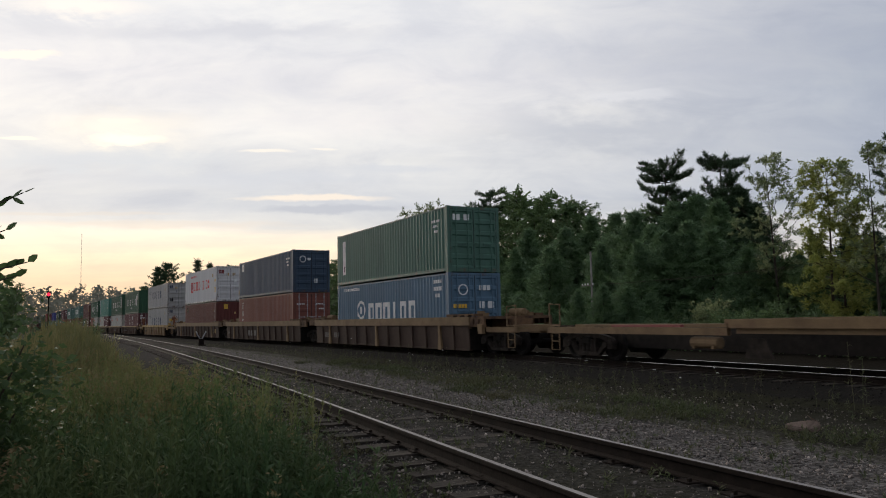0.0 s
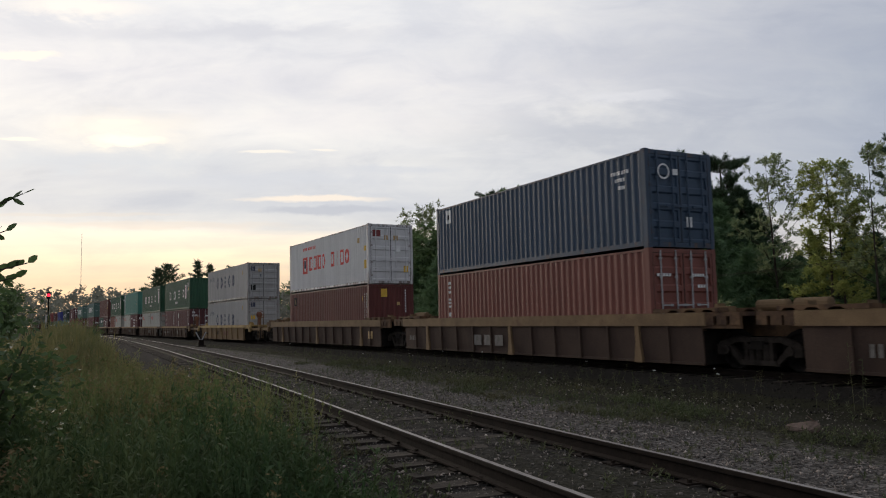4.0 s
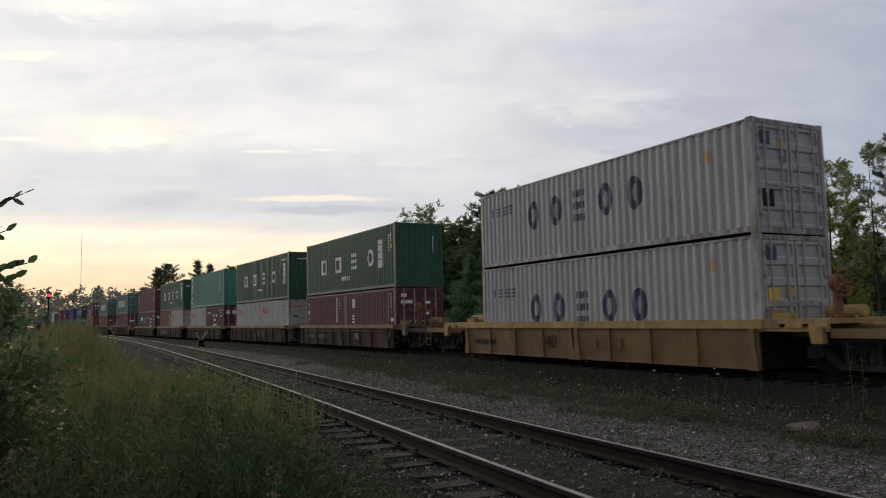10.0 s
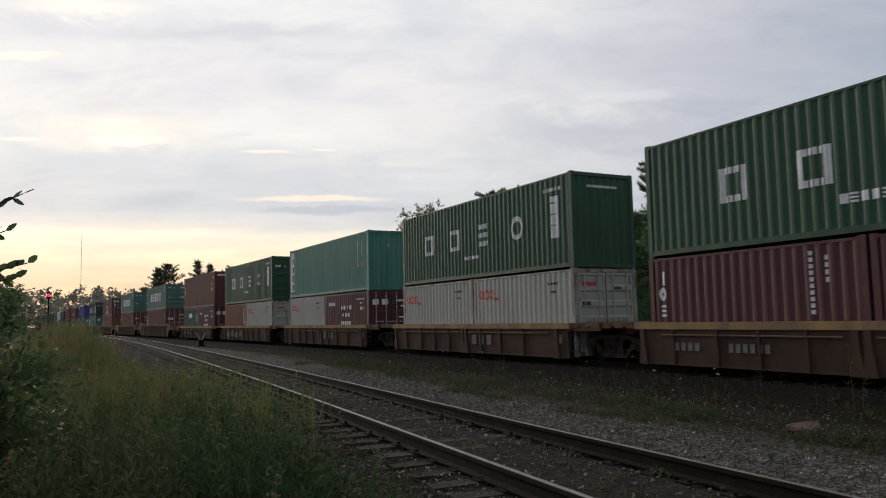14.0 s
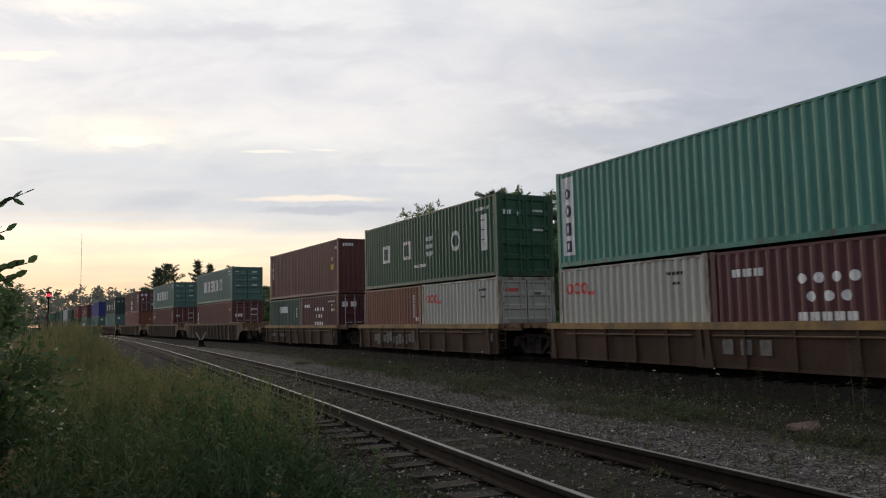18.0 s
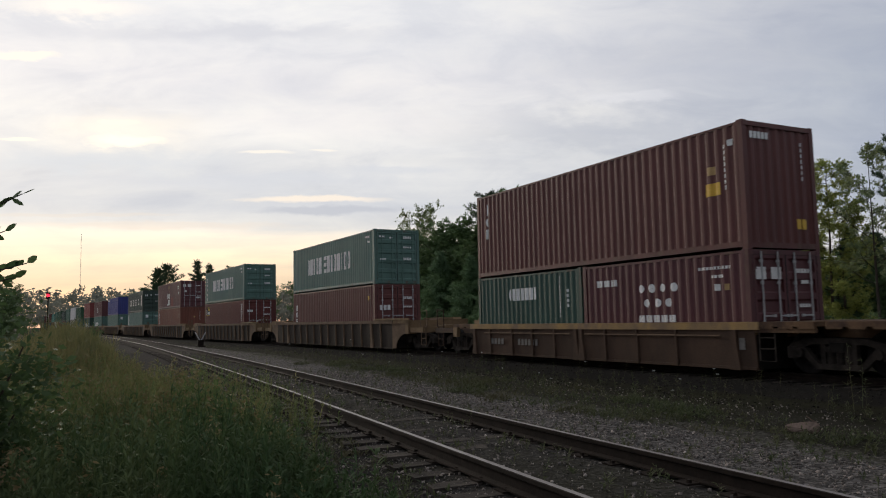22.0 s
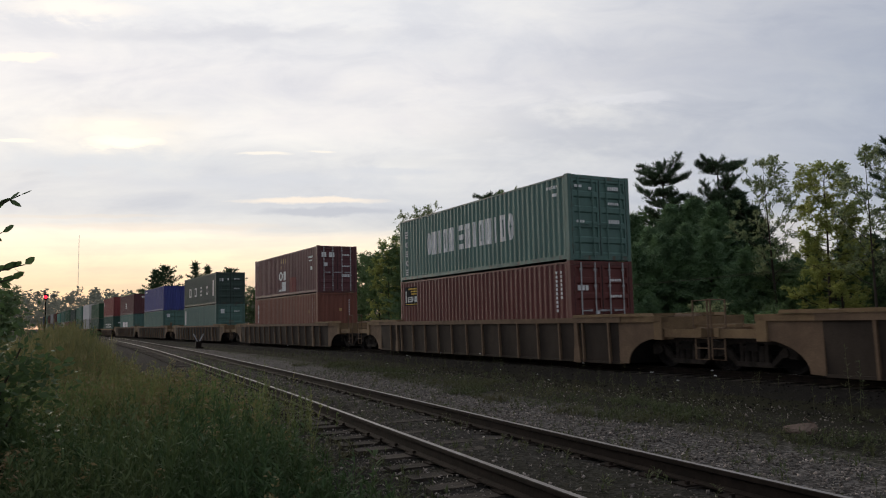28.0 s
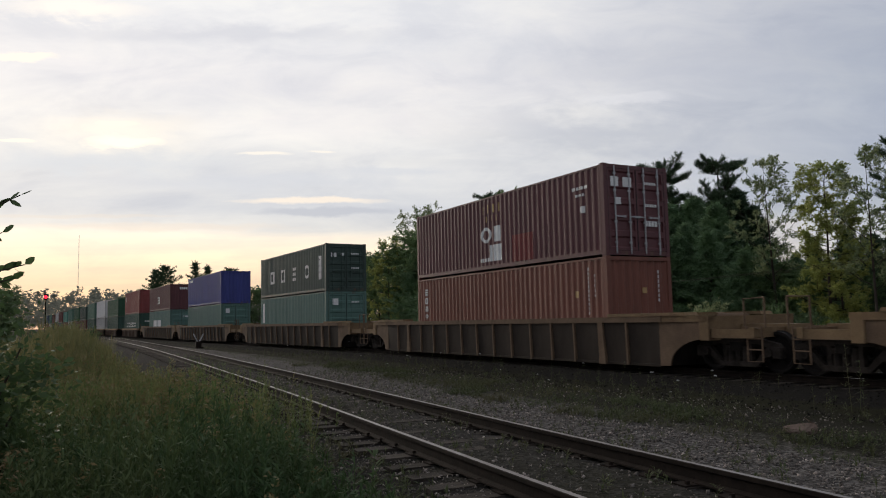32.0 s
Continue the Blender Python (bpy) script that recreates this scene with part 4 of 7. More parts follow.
    box_container(-21.2, F40, 2.77, HIGH, "teal", "teal steel container with white name strip and plain end",
                  [bars("white", (-5.79, -5.22, 3.15, 5.55)), row("blue", "o", -5.68, -5.30, 4.3, 4.7, 0.25), row("blue", "d", -5.68, -5.33, 3.75, 4.15, 0.25), row("blue", "d", -5.68, -5.33, 3.25, 3.6, 0.25), row("blue", "o", -5.68, -5.33, 4.85, 5.2, 0.25),
                   bars("white", (4.75, 4.82, 4.0, 5.3), (5.15, 5.22, 4.6, 5.3)), bars("yellow", (5.15, 5.35, 4.0, 4.2))], False, (("gold", -0.2, 0.0, 4.9, 5.1), ("white", 0.75, 0.8, 4.2, 5.2)))
    two_twenties(-36.95, 0.098,
                 ("rust_orange", "rust-coloured twenty-foot container without markings", [bars("white", (2.3, 2.36, 1.4, 2.4), (2.5, 2.8, 1.25, 1.4))], False, ()),
                 ("cream", "off-white twenty-foot container with grey doors", oo, True, (("red", -0.9, -0.2, 2.2, 2.35), ("black", 0.3, 0.7, 2.1, 2.2))))
    box_container(-36.95, F40, 2.77, HIGH, "deep_green", green + " and barred doors", uasc2, True,
                  (("white", -0.95, -0.5, 4.95, 5.15), ("white", -0.35, -0.2, 4.9, 5.1), ("white", 0.3, 0.9, 5.1, 5.2), ("white", 0.3, 0.9, 4.4, 4.5)))
    two_twenties(-52.75, 0.098,
                 ("forest", "dark green twenty-foot container with white lettering blocks", [row("white", "oddiddi", -1.0, 0.75, 1.88, 2.28, 0.25), bars("white", (1.9, 1.97, 1.3, 2.6), (2.3, 2.36, 1.6, 2.2))], False, ()),
                 ("maroon", "maroon twenty-foot container with white star marks", zim, True, zd))
    box_container(-52.75, F40, 2.77, HIGH, "brown", "red-brown steel container with plain plum end",
                  [row("white", "i", -5.45, -5.25, 5.0, 5.4, 0.3), row("white", "o", -5.48, -5.23, 4.6, 4.9, 0.3), row("white", "d", -5.48, -5.23, 4.15, 4.5, 0.3), bars("yellow", (4.91, 5.38, 4.1, 4.4)), bars("gold", (5.0, 5.25, 4.6, 4.8)), bars("white", (5.5, 5.56, 4.2, 5.3), (5.65, 5.8, 5.2, 5.35))],
                  False, (("white", -0.95, -0.15, 5.3, 5.5), ("yellow", 0.5, 0.95, 3.2, 3.5), ("white", 0.75, 0.8, 4.2, 5.4)))
    # single wells with their own trucks
    china = [row("white", "odidd", -3.48, -1.1, 4.0, 4.92, 0.17), row("white", "sdiddido", -0.75, 3.16, 4.0, 4.92, 0.17), bars("white", (5.0, 5.6, 5.35, 5.45), (5.3, 5.5, 5.1, 5.2))]
    chd = (("white", -0.95, -0.6, 5.3, 5.4), ("white", -0.4, -0.2, 5.25, 5.35), ("white", 0.35, 0.9, 5.25, 5.4), ("white", 0.35, 0.9, 4.8, 4.9), ("white", 0.35, 0.9, 4.2, 4.35), ("white", -0.9, -0.5, 4.2, 4.3))
    tall = [row("white", "s", -5.5, -5.2, 3.3, 3.55, 0.2), row("white", "o", -5.5, -5.2, 3.7, 3.95, 0.2), row("white", "s", -5.5, -5.2, 4.1, 4.35, 0.2), row("white", "o", -5.5, -5.2, 4.5, 4.75, 0.2), row("white", "s", -5.5, -5.2, 4.9, 5.2, 0.2)]
    box_container(-74.6, F40, 0.39, STD, "brown", "red-brown steel container with maroon doors", [row("white", "i", -5.55, -5.28, 1.98, 2.32, 0.3), row("white", "o", -5.55, -5.28, 1.6, 1.9, 0.3), row("white", "s", -5.55, -5.28, 1.22, 1.5, 0.2), bars("yellow", (5.2, 5.4, 2.3, 2.5)), bars("white", (5.5, 5.56, 1.5, 2.7))], True,
                  (("white", -0.95, -0.2, 1.75, 2.05), ("white", 0.3, 0.9, 2.3, 2.45), ("white", 0.3, 0.9, 1.9, 2.0)))
    box_container(-74.6, F40, 3.06, STD, "sea_green", "grey-green steel container with white lettering blocks", china + tall[:0], True, chd)
    box_container(-97.75, F40, 0.39, STD, "oxide", "oxide red steel container with small yellow sticker", [bars("black", (-5.72, -4.46, 1.98, 2.78)), bars("yellow", (-5.3, -4.56, 2.66, 2.72), (-5.15, -4.56, 2.55, 2.61), (-5.0, -4.56, 2.44, 2.50), (-5.66, -4.52, 2.02, 2.05)), bars("white", (-5.62, -5.5, 2.1, 2.6)), row("white", "dsdod", -5.42, -4.5, 2.12, 2.36, 0.25), bars("white", (5.35, 5.41, 1.5, 2.8), (5.6, 5.66, 1.9, 2.8))], True,
                  (("white", -0.95, -0.4, 2.1, 2.3), ("white", 0.3, 0.9, 2.4, 2.5), ("white", 0.3, 0.9, 1.9, 2.0), ("white", -0.3, -0.1, 1.4, 1.5)))
    box_container(-97.75, F40, 3.06, STD, "sea_green", "grey-green steel container with white lettering blocks and name strip", china + tall, True, chd)
    box_container(-120.7, F40, 0.39, STD, "rust_orange", "faded orange-brown container with plain end", [row("white", "o", -5.45, -5.1, 1.4, 1.6, 0.2), row("white", "s", -5.45, -5.1, 1.7, 1.9, 0.2), row("white", "d", -5.45, -5.1, 2.0, 2.25, 0.2), row("white", "s", -5.45, -5.1, 2.35, 2.6, 0.2), bars("white", (5.2, 5.26, 1.4, 2.8), (5.5, 5.56, 1.9, 2.6)), bars("gold", (4.6, 4.8, 1.9, 2.1))], False,
                  (("gold", 0.1, 0.3, 1.95, 2.15), ("white", 0.7, 0.75, 1.5, 2.7)))
    box_container(-120.7, F40, 3.06, STD, "plum", "plum container with white emblem blocks and red patch", [("white", [(-0.85, -0.2, 3.37, 3.5), (-0.2, -0.05, 3.37, 3.95), (0.05, 0.59, 3.37, 3.95), (0.1, 0.5, 4.05, 4.6)], [(-0.45, 4.33, 0.35, 0.28, 0.12)]), row("gold", "iiii", -0.75, 0.65, 5.1, 5.4, 0.25), row("gold", "iii", -0.55, 0.5, 4.8, 5.0, 0.25), bars("patch", (1.24, 2.51, 3.25, 4.15)), bars("white", (4.6, 5.4, 5.1, 5.2), (4.8, 5.2, 4.9, 4.98), (5.0, 5.2, 4.4, 4.6))], True,
                  (("white", -0.95, -0.6, 5.0, 5.35), ("white", -0.5, -0.1, 5.0, 5.35), ("white", 0.3, 0.9, 5.15, 5.25), ("white", -0.8, -0.55, 4.5, 4.75), ("white", 0.3, 0.9, 4.5, 4.6), ("white", 0.3, 0.9, 3.9, 4.1)))
    box_container(-144.0, F40, 0.39, STD, "sea_green", "sea-green container with white label on the door", [bars("white", (-5.6, -5.2, 1.4, 2.7))], True, (("white", -0.85, -0.4, 2.2, 2.65), ("white", 0.3, 0.9, 2.4, 2.5)))
    box_container(-144.0, F40, 3.06, STD, "olive", "dark olive container with four white letter blocks", uasc2[:6], True, (("white", -0.9, -0.45, 4.9, 5.2), ("white", -0.3, -0.1, 5.0, 5.2), ("white", 0.3, 0.9, 5.1, 5.2), ("white", 0.3, 0.9, 4.3, 4.4)))
    box_container(-167.0, F40, 0.39, STD, "sea_green", "sea-green container with white label on the door", (), True, (("white", -0.85, -0.4, 2.2, 2.65),))
    box_container(-167.0, F40, 3.06, STD, "indigo", "indigo blue container with plain end", [bars("white", (-5.5, -4.3, 5.3, 5.5))], False)
    box_container(-188.0, F40, 0.39, STD, "sea_green", "grey-green container with pale patches", [bars("white", (-3.5, -1.5, 1.2, 2.0), (-1.0, 1.0, 1.2, 2.0))], True, (("white", 0.2, 0.8, 2.2, 2.4),))
    box_container(-188.0, F40, 3.06, STD, "plum", "plum container with white block on its end", [row("white", "so", -0.8, 0.4, 3.8, 4.6, 0.25)], False, (("white", -0.2, 0.8, 5.1, 5.4),))
    box_container(-208.0, F40, 0.39, STD, "forest", "dark green container with white letter blocks", [row("white", "dosdo", -4.0, 4.0, 1.3, 1.9, 0.25)], True, (("white", -0.5, 0.3, 1.9, 2.1),))
    box_container(-208.0, F40, 3.06, HIGH, "red", "faded red container with barred doors", [bars("white", (-5.4, -5.1, 4.8, 5.4))], True)
    far = [("forest", "deep_green"), ("grey", "white"), ("forest", "green"), ("maroon", "olive"), ("brown", "deep_green"), ("cream", "green"),
           ("brown", "teal"), ("navy", "oxide"), ("maroon", "grey"), ("forest", "brown"), ("cream", "green"), ("oxide", "navy")]
    words = {"forest": "dark green", "deep_green": "deep green", "sea_green": "grey-green"}
    for k, (lo, hi) in enumerate(far):
        u = -227.5 - 15.8 * k
        box_container(u, F40, 0.27, STD, lo, words.get(lo, lo) + " steel container low in a distant well car", (), False)
        box_container(u, F40, 2.95, HIGH if k % 3 else STD, hi, words.get(hi, hi) + " steel container stacked on another far off", (), k % 2 == 0)


# ---- well cars ----
def wheelset_mesh():
    s = Shape()
    s.tube([(0, -1.05, 0), (0, 1.05, 0)], 0.075, 10)
    for sg in (1, -1):
        prof = [(0.675, 0.10), (0.675, 0.455), (0.70, 0.485), (0.715, 0.485), (0.735, 0.46), (0.82, 0.455), (0.82, 0.39), (0.765, 0.34), (0.76, 0.16), (0.84, 0.14), (0.84, 0.09)]
        b, n, k = len(s.v), len(prof), 28
        for i in range(k):
            w = 2 * math.pi * i / k
            s.v += [(math.cos(w) * r, sg * y, math.sin(w) * r) for y, r in prof]
        for i in range(k):
            i2 = (i + 1) % k
            s.f += [[b + i * n + j, b + i * n + j + 1, b + i2 * n + j + 1, b + i2 * n + j] for j in range(n - 1)]
        for w in (0.4, 2.5, 4.6):
            s.box(math.cos(w) * 0.25 - 0.05, math.cos(w) * 0.25 + 0.05, min(sg * 0.755, sg * 0.775), max(sg * 0.755, sg * 0.775), math.sin(w) * 0.25 - 0.05, math.sin(w) * 0.25 + 0.05)
    return s.mesh("wheelset", M_WHEEL, smooth=False)


def side_frame_mesh():
    s = Shape()
    # top chord, drawn-down tension members, columns, pedestals
    s.prism([(-1.2, 0.54), (-1.1, 0.66), (-0.62, 0.76), (0.62, 0.76), (1.1, 0.66), (1.2, 0.54), (1.0, 0.52), (0.6, 0.64), (-0.6, 0.64), (-1.0, 0.52)], -1.10, -0.96, "y")
    for sg in (-1, 1):
        s.prism([(sg * 0.98, 0.52), (sg * 0.80, 0.57), (sg * 0.40, 0.16), (sg * 0.52, 0.14)], -1.09, -0.97, "y")
        s.prism([(sg * 0.40, 0.64), (sg * 0.30, 0.64), (sg * 0.30, 0.20), (sg * 0.40, 0.20)], -1.09, -0.97, "y")
        s.box(sg * 1.08 - 0.13, sg * 1.08 + 0.13, -1.13, -0.95, 0.34, 0.58, 0.03)
        s.tube([(sg * 0.89, -1.16, 0.46), (sg * 0.89, -1.10, 0.46)], 0.10, 12)
    s.prism([(-0.54, 0.13), (0.54, 0.13), (0.46, 0.24), (-0.46, 0.24)], -1.11, -0.95, "y")
    for x in (-0.20, 0.0, 0.20):
        s.tube([(x, -1.03, 0.24), (x, -1.03, 0.50)], 0.085, 8)
    s.box(-0.30, 0.30, -1.12, -0.95, 0.48, 0.60, 0.02)
    return s.mesh("side_frame", M_TRUCK)


WHEELS, SIDE_FRAME = wheelset_mesh(), side_frame_mesh()
BOLSTER = Shape().box(-0.2, 0.2, -1.15, 1.15, 0.50, 0.68, 0.04).box(-0.45, 0.45, -0.4, 0.4, 0.6, 0.74, 0.08).box(-0.75, -0.68, -0.9, 0.9, 0.32, 0.42).box(0.68, 0.75, -0.9, 0.9, 0.32, 0.42).mesh("truck", M_FRAME)


def add_truck(car, x, spin):
    tr = piece("truck", BOLSTER, car, M_FRAME, Matrix.Translation((x, 0, 0)), "four-wheel steel truck")
    piece("side_frame", SIDE_FRAME, tr)
    piece("side_frame", SIDE_FRAME, tr, at=Matrix.Diagonal((1, -1, 1, 1)))
    for dx in (-0.89, 0.89):
        w = piece("wheelset", WHEELS, tr, at=Matrix.Translation((dx, 0, 0.46)))
        if spin:
            TURNING.append((w, dx))


KINDS = {
    # half well, sill top, sill depth, panel foot, end length, ribs, wide posts
    "long": dict(half=8.4, top=1.34, deep=0.32, foot=0.10, ribs=[-7.3, -5.0, -3.75, -2.5, -1.25, 1.25, 2.5, 3.75, 5.0, 7.3], posts=[-6.2, 0.0, 6.2], ends=1.15, side="a"),
    "short": dict(half=6.25, top=1.11, deep=0.17, foot=0.07, ribs=[-5.0, -3.6, -2.4, -1.2, 1.2, 2.5, 3.9], posts=[-0.13, 0.13, 5.7, -6.1], ends=1.5, side="b"),
    "ribbed": dict(half=8.5, top=1.31, deep=0.15, foot=0.05, ribs=[-8.5 + 1.13 * k for k in range(1, 15)], posts=[-6.3, 6.3], ends=1.5, side="c"),
    "ribbed_short": dict(half=8.1, top=1.31, deep=0.15, foot=0.05, ribs=[-8.1 + 1.13 * k for k in range(1, 15)], posts=[-6.3, 6.3], ends=1.5, side="c"),
    "open": dict(half=5.35, top=1.15, deep=0.2, foot=0.28, ribs=[], posts=[], ends=0.3, side="a"),
    "yellow": dict(half=6.58, top=1.16, deep=0.2, foot=0.07, ribs=[-4.8, -3.2, -1.6, 1.6, 3.2, 4.8], posts=[-0.14, 0.14, 6.42, -6.45], ends=1.7, side="d"),
}
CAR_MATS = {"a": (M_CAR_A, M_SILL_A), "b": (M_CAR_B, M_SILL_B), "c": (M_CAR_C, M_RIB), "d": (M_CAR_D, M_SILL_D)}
CAR_MESH = {}


def car_meshes(kind):
    if kind in CAR_MESH:
        return CAR_MESH[kind]
    k = KINDS[kind]
    h, top, deep, foot, e = k["half"], k["top"], k["deep"], k["foot"], k["ends"]
    lo = top - deep
    d = {}
    d["side_sill"] = Shape().box(-h - 0.15, h + 0.15, -1.53, -1.27, lo, top, 0.02).box(-h, h, -1.45, -1.30, lo - 0.12, lo).mesh("side_sill")
    d["side_panel"] = Shape().prism([(-1.47, lo), (-1.43, lo), (-1.38, foot), (-1.42, foot)], -h, h, "x").box(-h, h, -1.46, -1.30, foot - 0.01, foot + 0.05).mesh("side_panel")
    d["rib"] = Shape().prism([(-1.53, lo), (-1.45, lo), (-1.40, foot), (-1.50, foot)], -0.03, 0.03, "x").mesh("rib")
    d["post"] = Shape().prism([(-1.535, lo), (-1.45, lo), (-1.40, foot), (-1.50, foot - 0.03)], -0.075, 0.075, "x").prism([(-0.07, lo - 0.3), (0.07, lo - 0.3), (0.15, foot - 0.02), (-0.15, foot - 0.02)], -1.515, -1.43, "y").mesh("post")
    d["well_floor"] = Shape().box(-h, h, -1.40, 1.40, foot, foot + 0.02).box(-h, -h + 0.12, -1.4, 1.4, foot, top - 0.05).box(h - 0.12, h, -1.4, 1.4, foot, top - 0.05).mesh("well_floor")
    s = Shape()
    if kind.startswith("ribbed"):
        # end sill over the truck with an arched side plate
        n = 10
        arc = [(e + 0.15, 0.76)] + [(0.35 + 1.25 * (1 - math.cos(w)), 0.08 + 0.68 * math.sin(w)) for w in np.linspace(0, math.pi / 2, n)][::-1]
        out = [(0.0, 0.06), (0.0, lo), (e + 0.15, lo)] + arc[:1] + [(x, z) for x, z in arc[1:]]
        d["end_plate"] = Shape().prism(out, -1.46, -1.42, "y").mesh("end_plate")
        s.box(e - 0.15, e + 0.15, -1.5, 1.5, 0.72, top - 0.02, 0.02)
        s.box(0, e + 0.15, -1.50, -1.27, lo, top).box(0, e + 0.15, 1.27, 1.50, lo, top)
        s.box(e + 0.15, e + 1.35, -1.42, -1.30, 0.78, 0.98).box(e + 0.15, e + 1.35, 1.30, 1.42, 0.78, 0.98)
        s.box(0.0, e + 1.5, -0.4, 0.4, 0.76, 1.08)
        s.box(e + 1.25, e + 1.4, -1.45, 1.45, 0.80, 1.02)
    else:
        s.box(0.0, e, -1.50, 1.50, top - 0.10, top, 0.02)
        for a, b in ((0.0, e * 0.33), (e * 0.42, e * 0.66), (e * 0.75, e)):
            s.box(a, b, -1.50, -1.42, lo + 0.02, top - 0.10).box(a, b, 1.42, 1.50, lo + 0.02, top - 0.10)
        s.box(0.0, e + 0.3, -0.42, 0.42, 0.76, top - 0.10)
        s.box(0.0, e, -1.47, -1.40, lo - 0.06, lo + 0.03)
    d["end_platform"] = s.mesh("end_platform")
    # raised plates over the ends of the sills, hanging gussets below them
    if kind == "long":
        cut = [(-1.55, 0.0), (-1.55, 0.10), (0.55, 0.10), (0.55, 0.0)]
        for x in (0.25, -0.3, -0.85):
            cut += [(x + 0.19, 0.0), (x + 0.10, 0.055), (x - 0.10, 0.055), (x - 0.19, 0.0)]
        d["lift_plate"] = Shape().prism([(x, top + 0.004 + z) for x, z in cut], -1.54, -1.16, "y").mesh("lift_plate")
    if kind.startswith("ribbed"):
        d["lift_plate"] = Shape().prism([(-1.9, top + 0.004), (-1.86, top + 0.085), (-0.55, top + 0.085), (-0.45, top + 0.06), (-0.25, top + 0.06), (-0.15, top + 0.085), (0.95, top + 0.085), (1.0, top + 0.004)], -1.55, -1.12, "y").mesh("lift_plate")
    d["gusset"] = Shape().prism([(-0.17, lo + 0.05), (0.17, lo + 0.05), (0.15, lo - 0.30), (-0.10, lo - 0.30)], -1.54, -1.40, "y").mesh("gusset")
    d["coupler"] = Shape().box(0, 1.15, -0.10, 0.10, 0.72, 0.92, 0.03).box(1.0, 1.3, -0.2, 0.2, 0.62, 0.98, 0.05).mesh("coupler", M_FRAME)
    CAR_MESH[kind] = d
    return d


LADDER = Shape().tube([(-0.2, 0, 1.0), (-0.2, 0, 0.22), (0.2, 0, 0.22), (0.2, 0, 1.0)], 0.02, 6).mesh("ladder", M_CAR_C)
RUNG = Shape().tube([(-0.2, 0, 0), (0.2, 0, 0)], 0.016, 6).mesh("rung", M_CAR_C)
RAILING = Shape().tube([(-0.25, 0, 0.0), (-0.25, 0, 0.66), (0.3, 0, 0.68)], 0.022, 6).tube([(0.3, 0, 0.0), (0.3, 0, 0.68)], 0.022, 6).mesh("hand_rail", M_CAR_C)
CYLINDER = Shape().tube([(-0.45, 0, 0.14), (-0.42, 0, 0.14), (0.42, 0, 0.14), (0.45, 0, 0.14)], [0.09, 0.14, 0.14, 0.09], 14).box(-0.35, -0.27, -0.14, 0.14, 0, 0.06).box(0.27, 0.35, -0.14, 0.14, 0, 0.06).mesh("brake_cylinder")
HANDWHEEL = Shape()
HANDWHEEL.tube([(0.06, math.cos(w) * 0.27, 0.72 + math.sin(w) * 0.27) for w in np.linspace(0, 2 * math.pi, 19)], 0.022, 6)
for w in np.linspace(0, 2 * math.pi, 6)[:5]:
    HANDWHEEL.tube([(0.03, 0, 0.72), (0.06, math.cos(w) * 0.27, 0.72 + math.sin(w) * 0.27)], 0.018, 5)
HANDWHEEL.tube([(-0.14, 0, 0.72), (-0.02, 0, 0.72), (0.04, 0, 0.72)], [0.20, 0.18, 0.05], 14)
HANDWHEEL.box(-0.14, -0.06, -0.10, 0.10, 0.0, 0.72)
HANDWHEEL = HANDWHEEL.mesh("hand_brake")
BRAKE_HOSE = Shape().tube([(-0.5, 0.32, 0.78), (-0.25, 0.34, 0.74), (0.0, 0.30, 0.45), (0.2, 0.18, 0.30), (0.42, 0.04, 0.36)], 0.03, 7).mesh("brake_hose")
BRAKE_PIPE = Shape().tube([(0, -1.505, 0.80), (5.0, -1.505, 0.80)], 0.022, 6).mesh("brake_pipe")
SHOE = Shape().box(-0.25, 0.25, -0.12, 0.12, 0.0, 0.13, 0.03).box(-0.2, -0.1, -0.13, 0.13, 0.13, 0.2).mesh("container_guide")


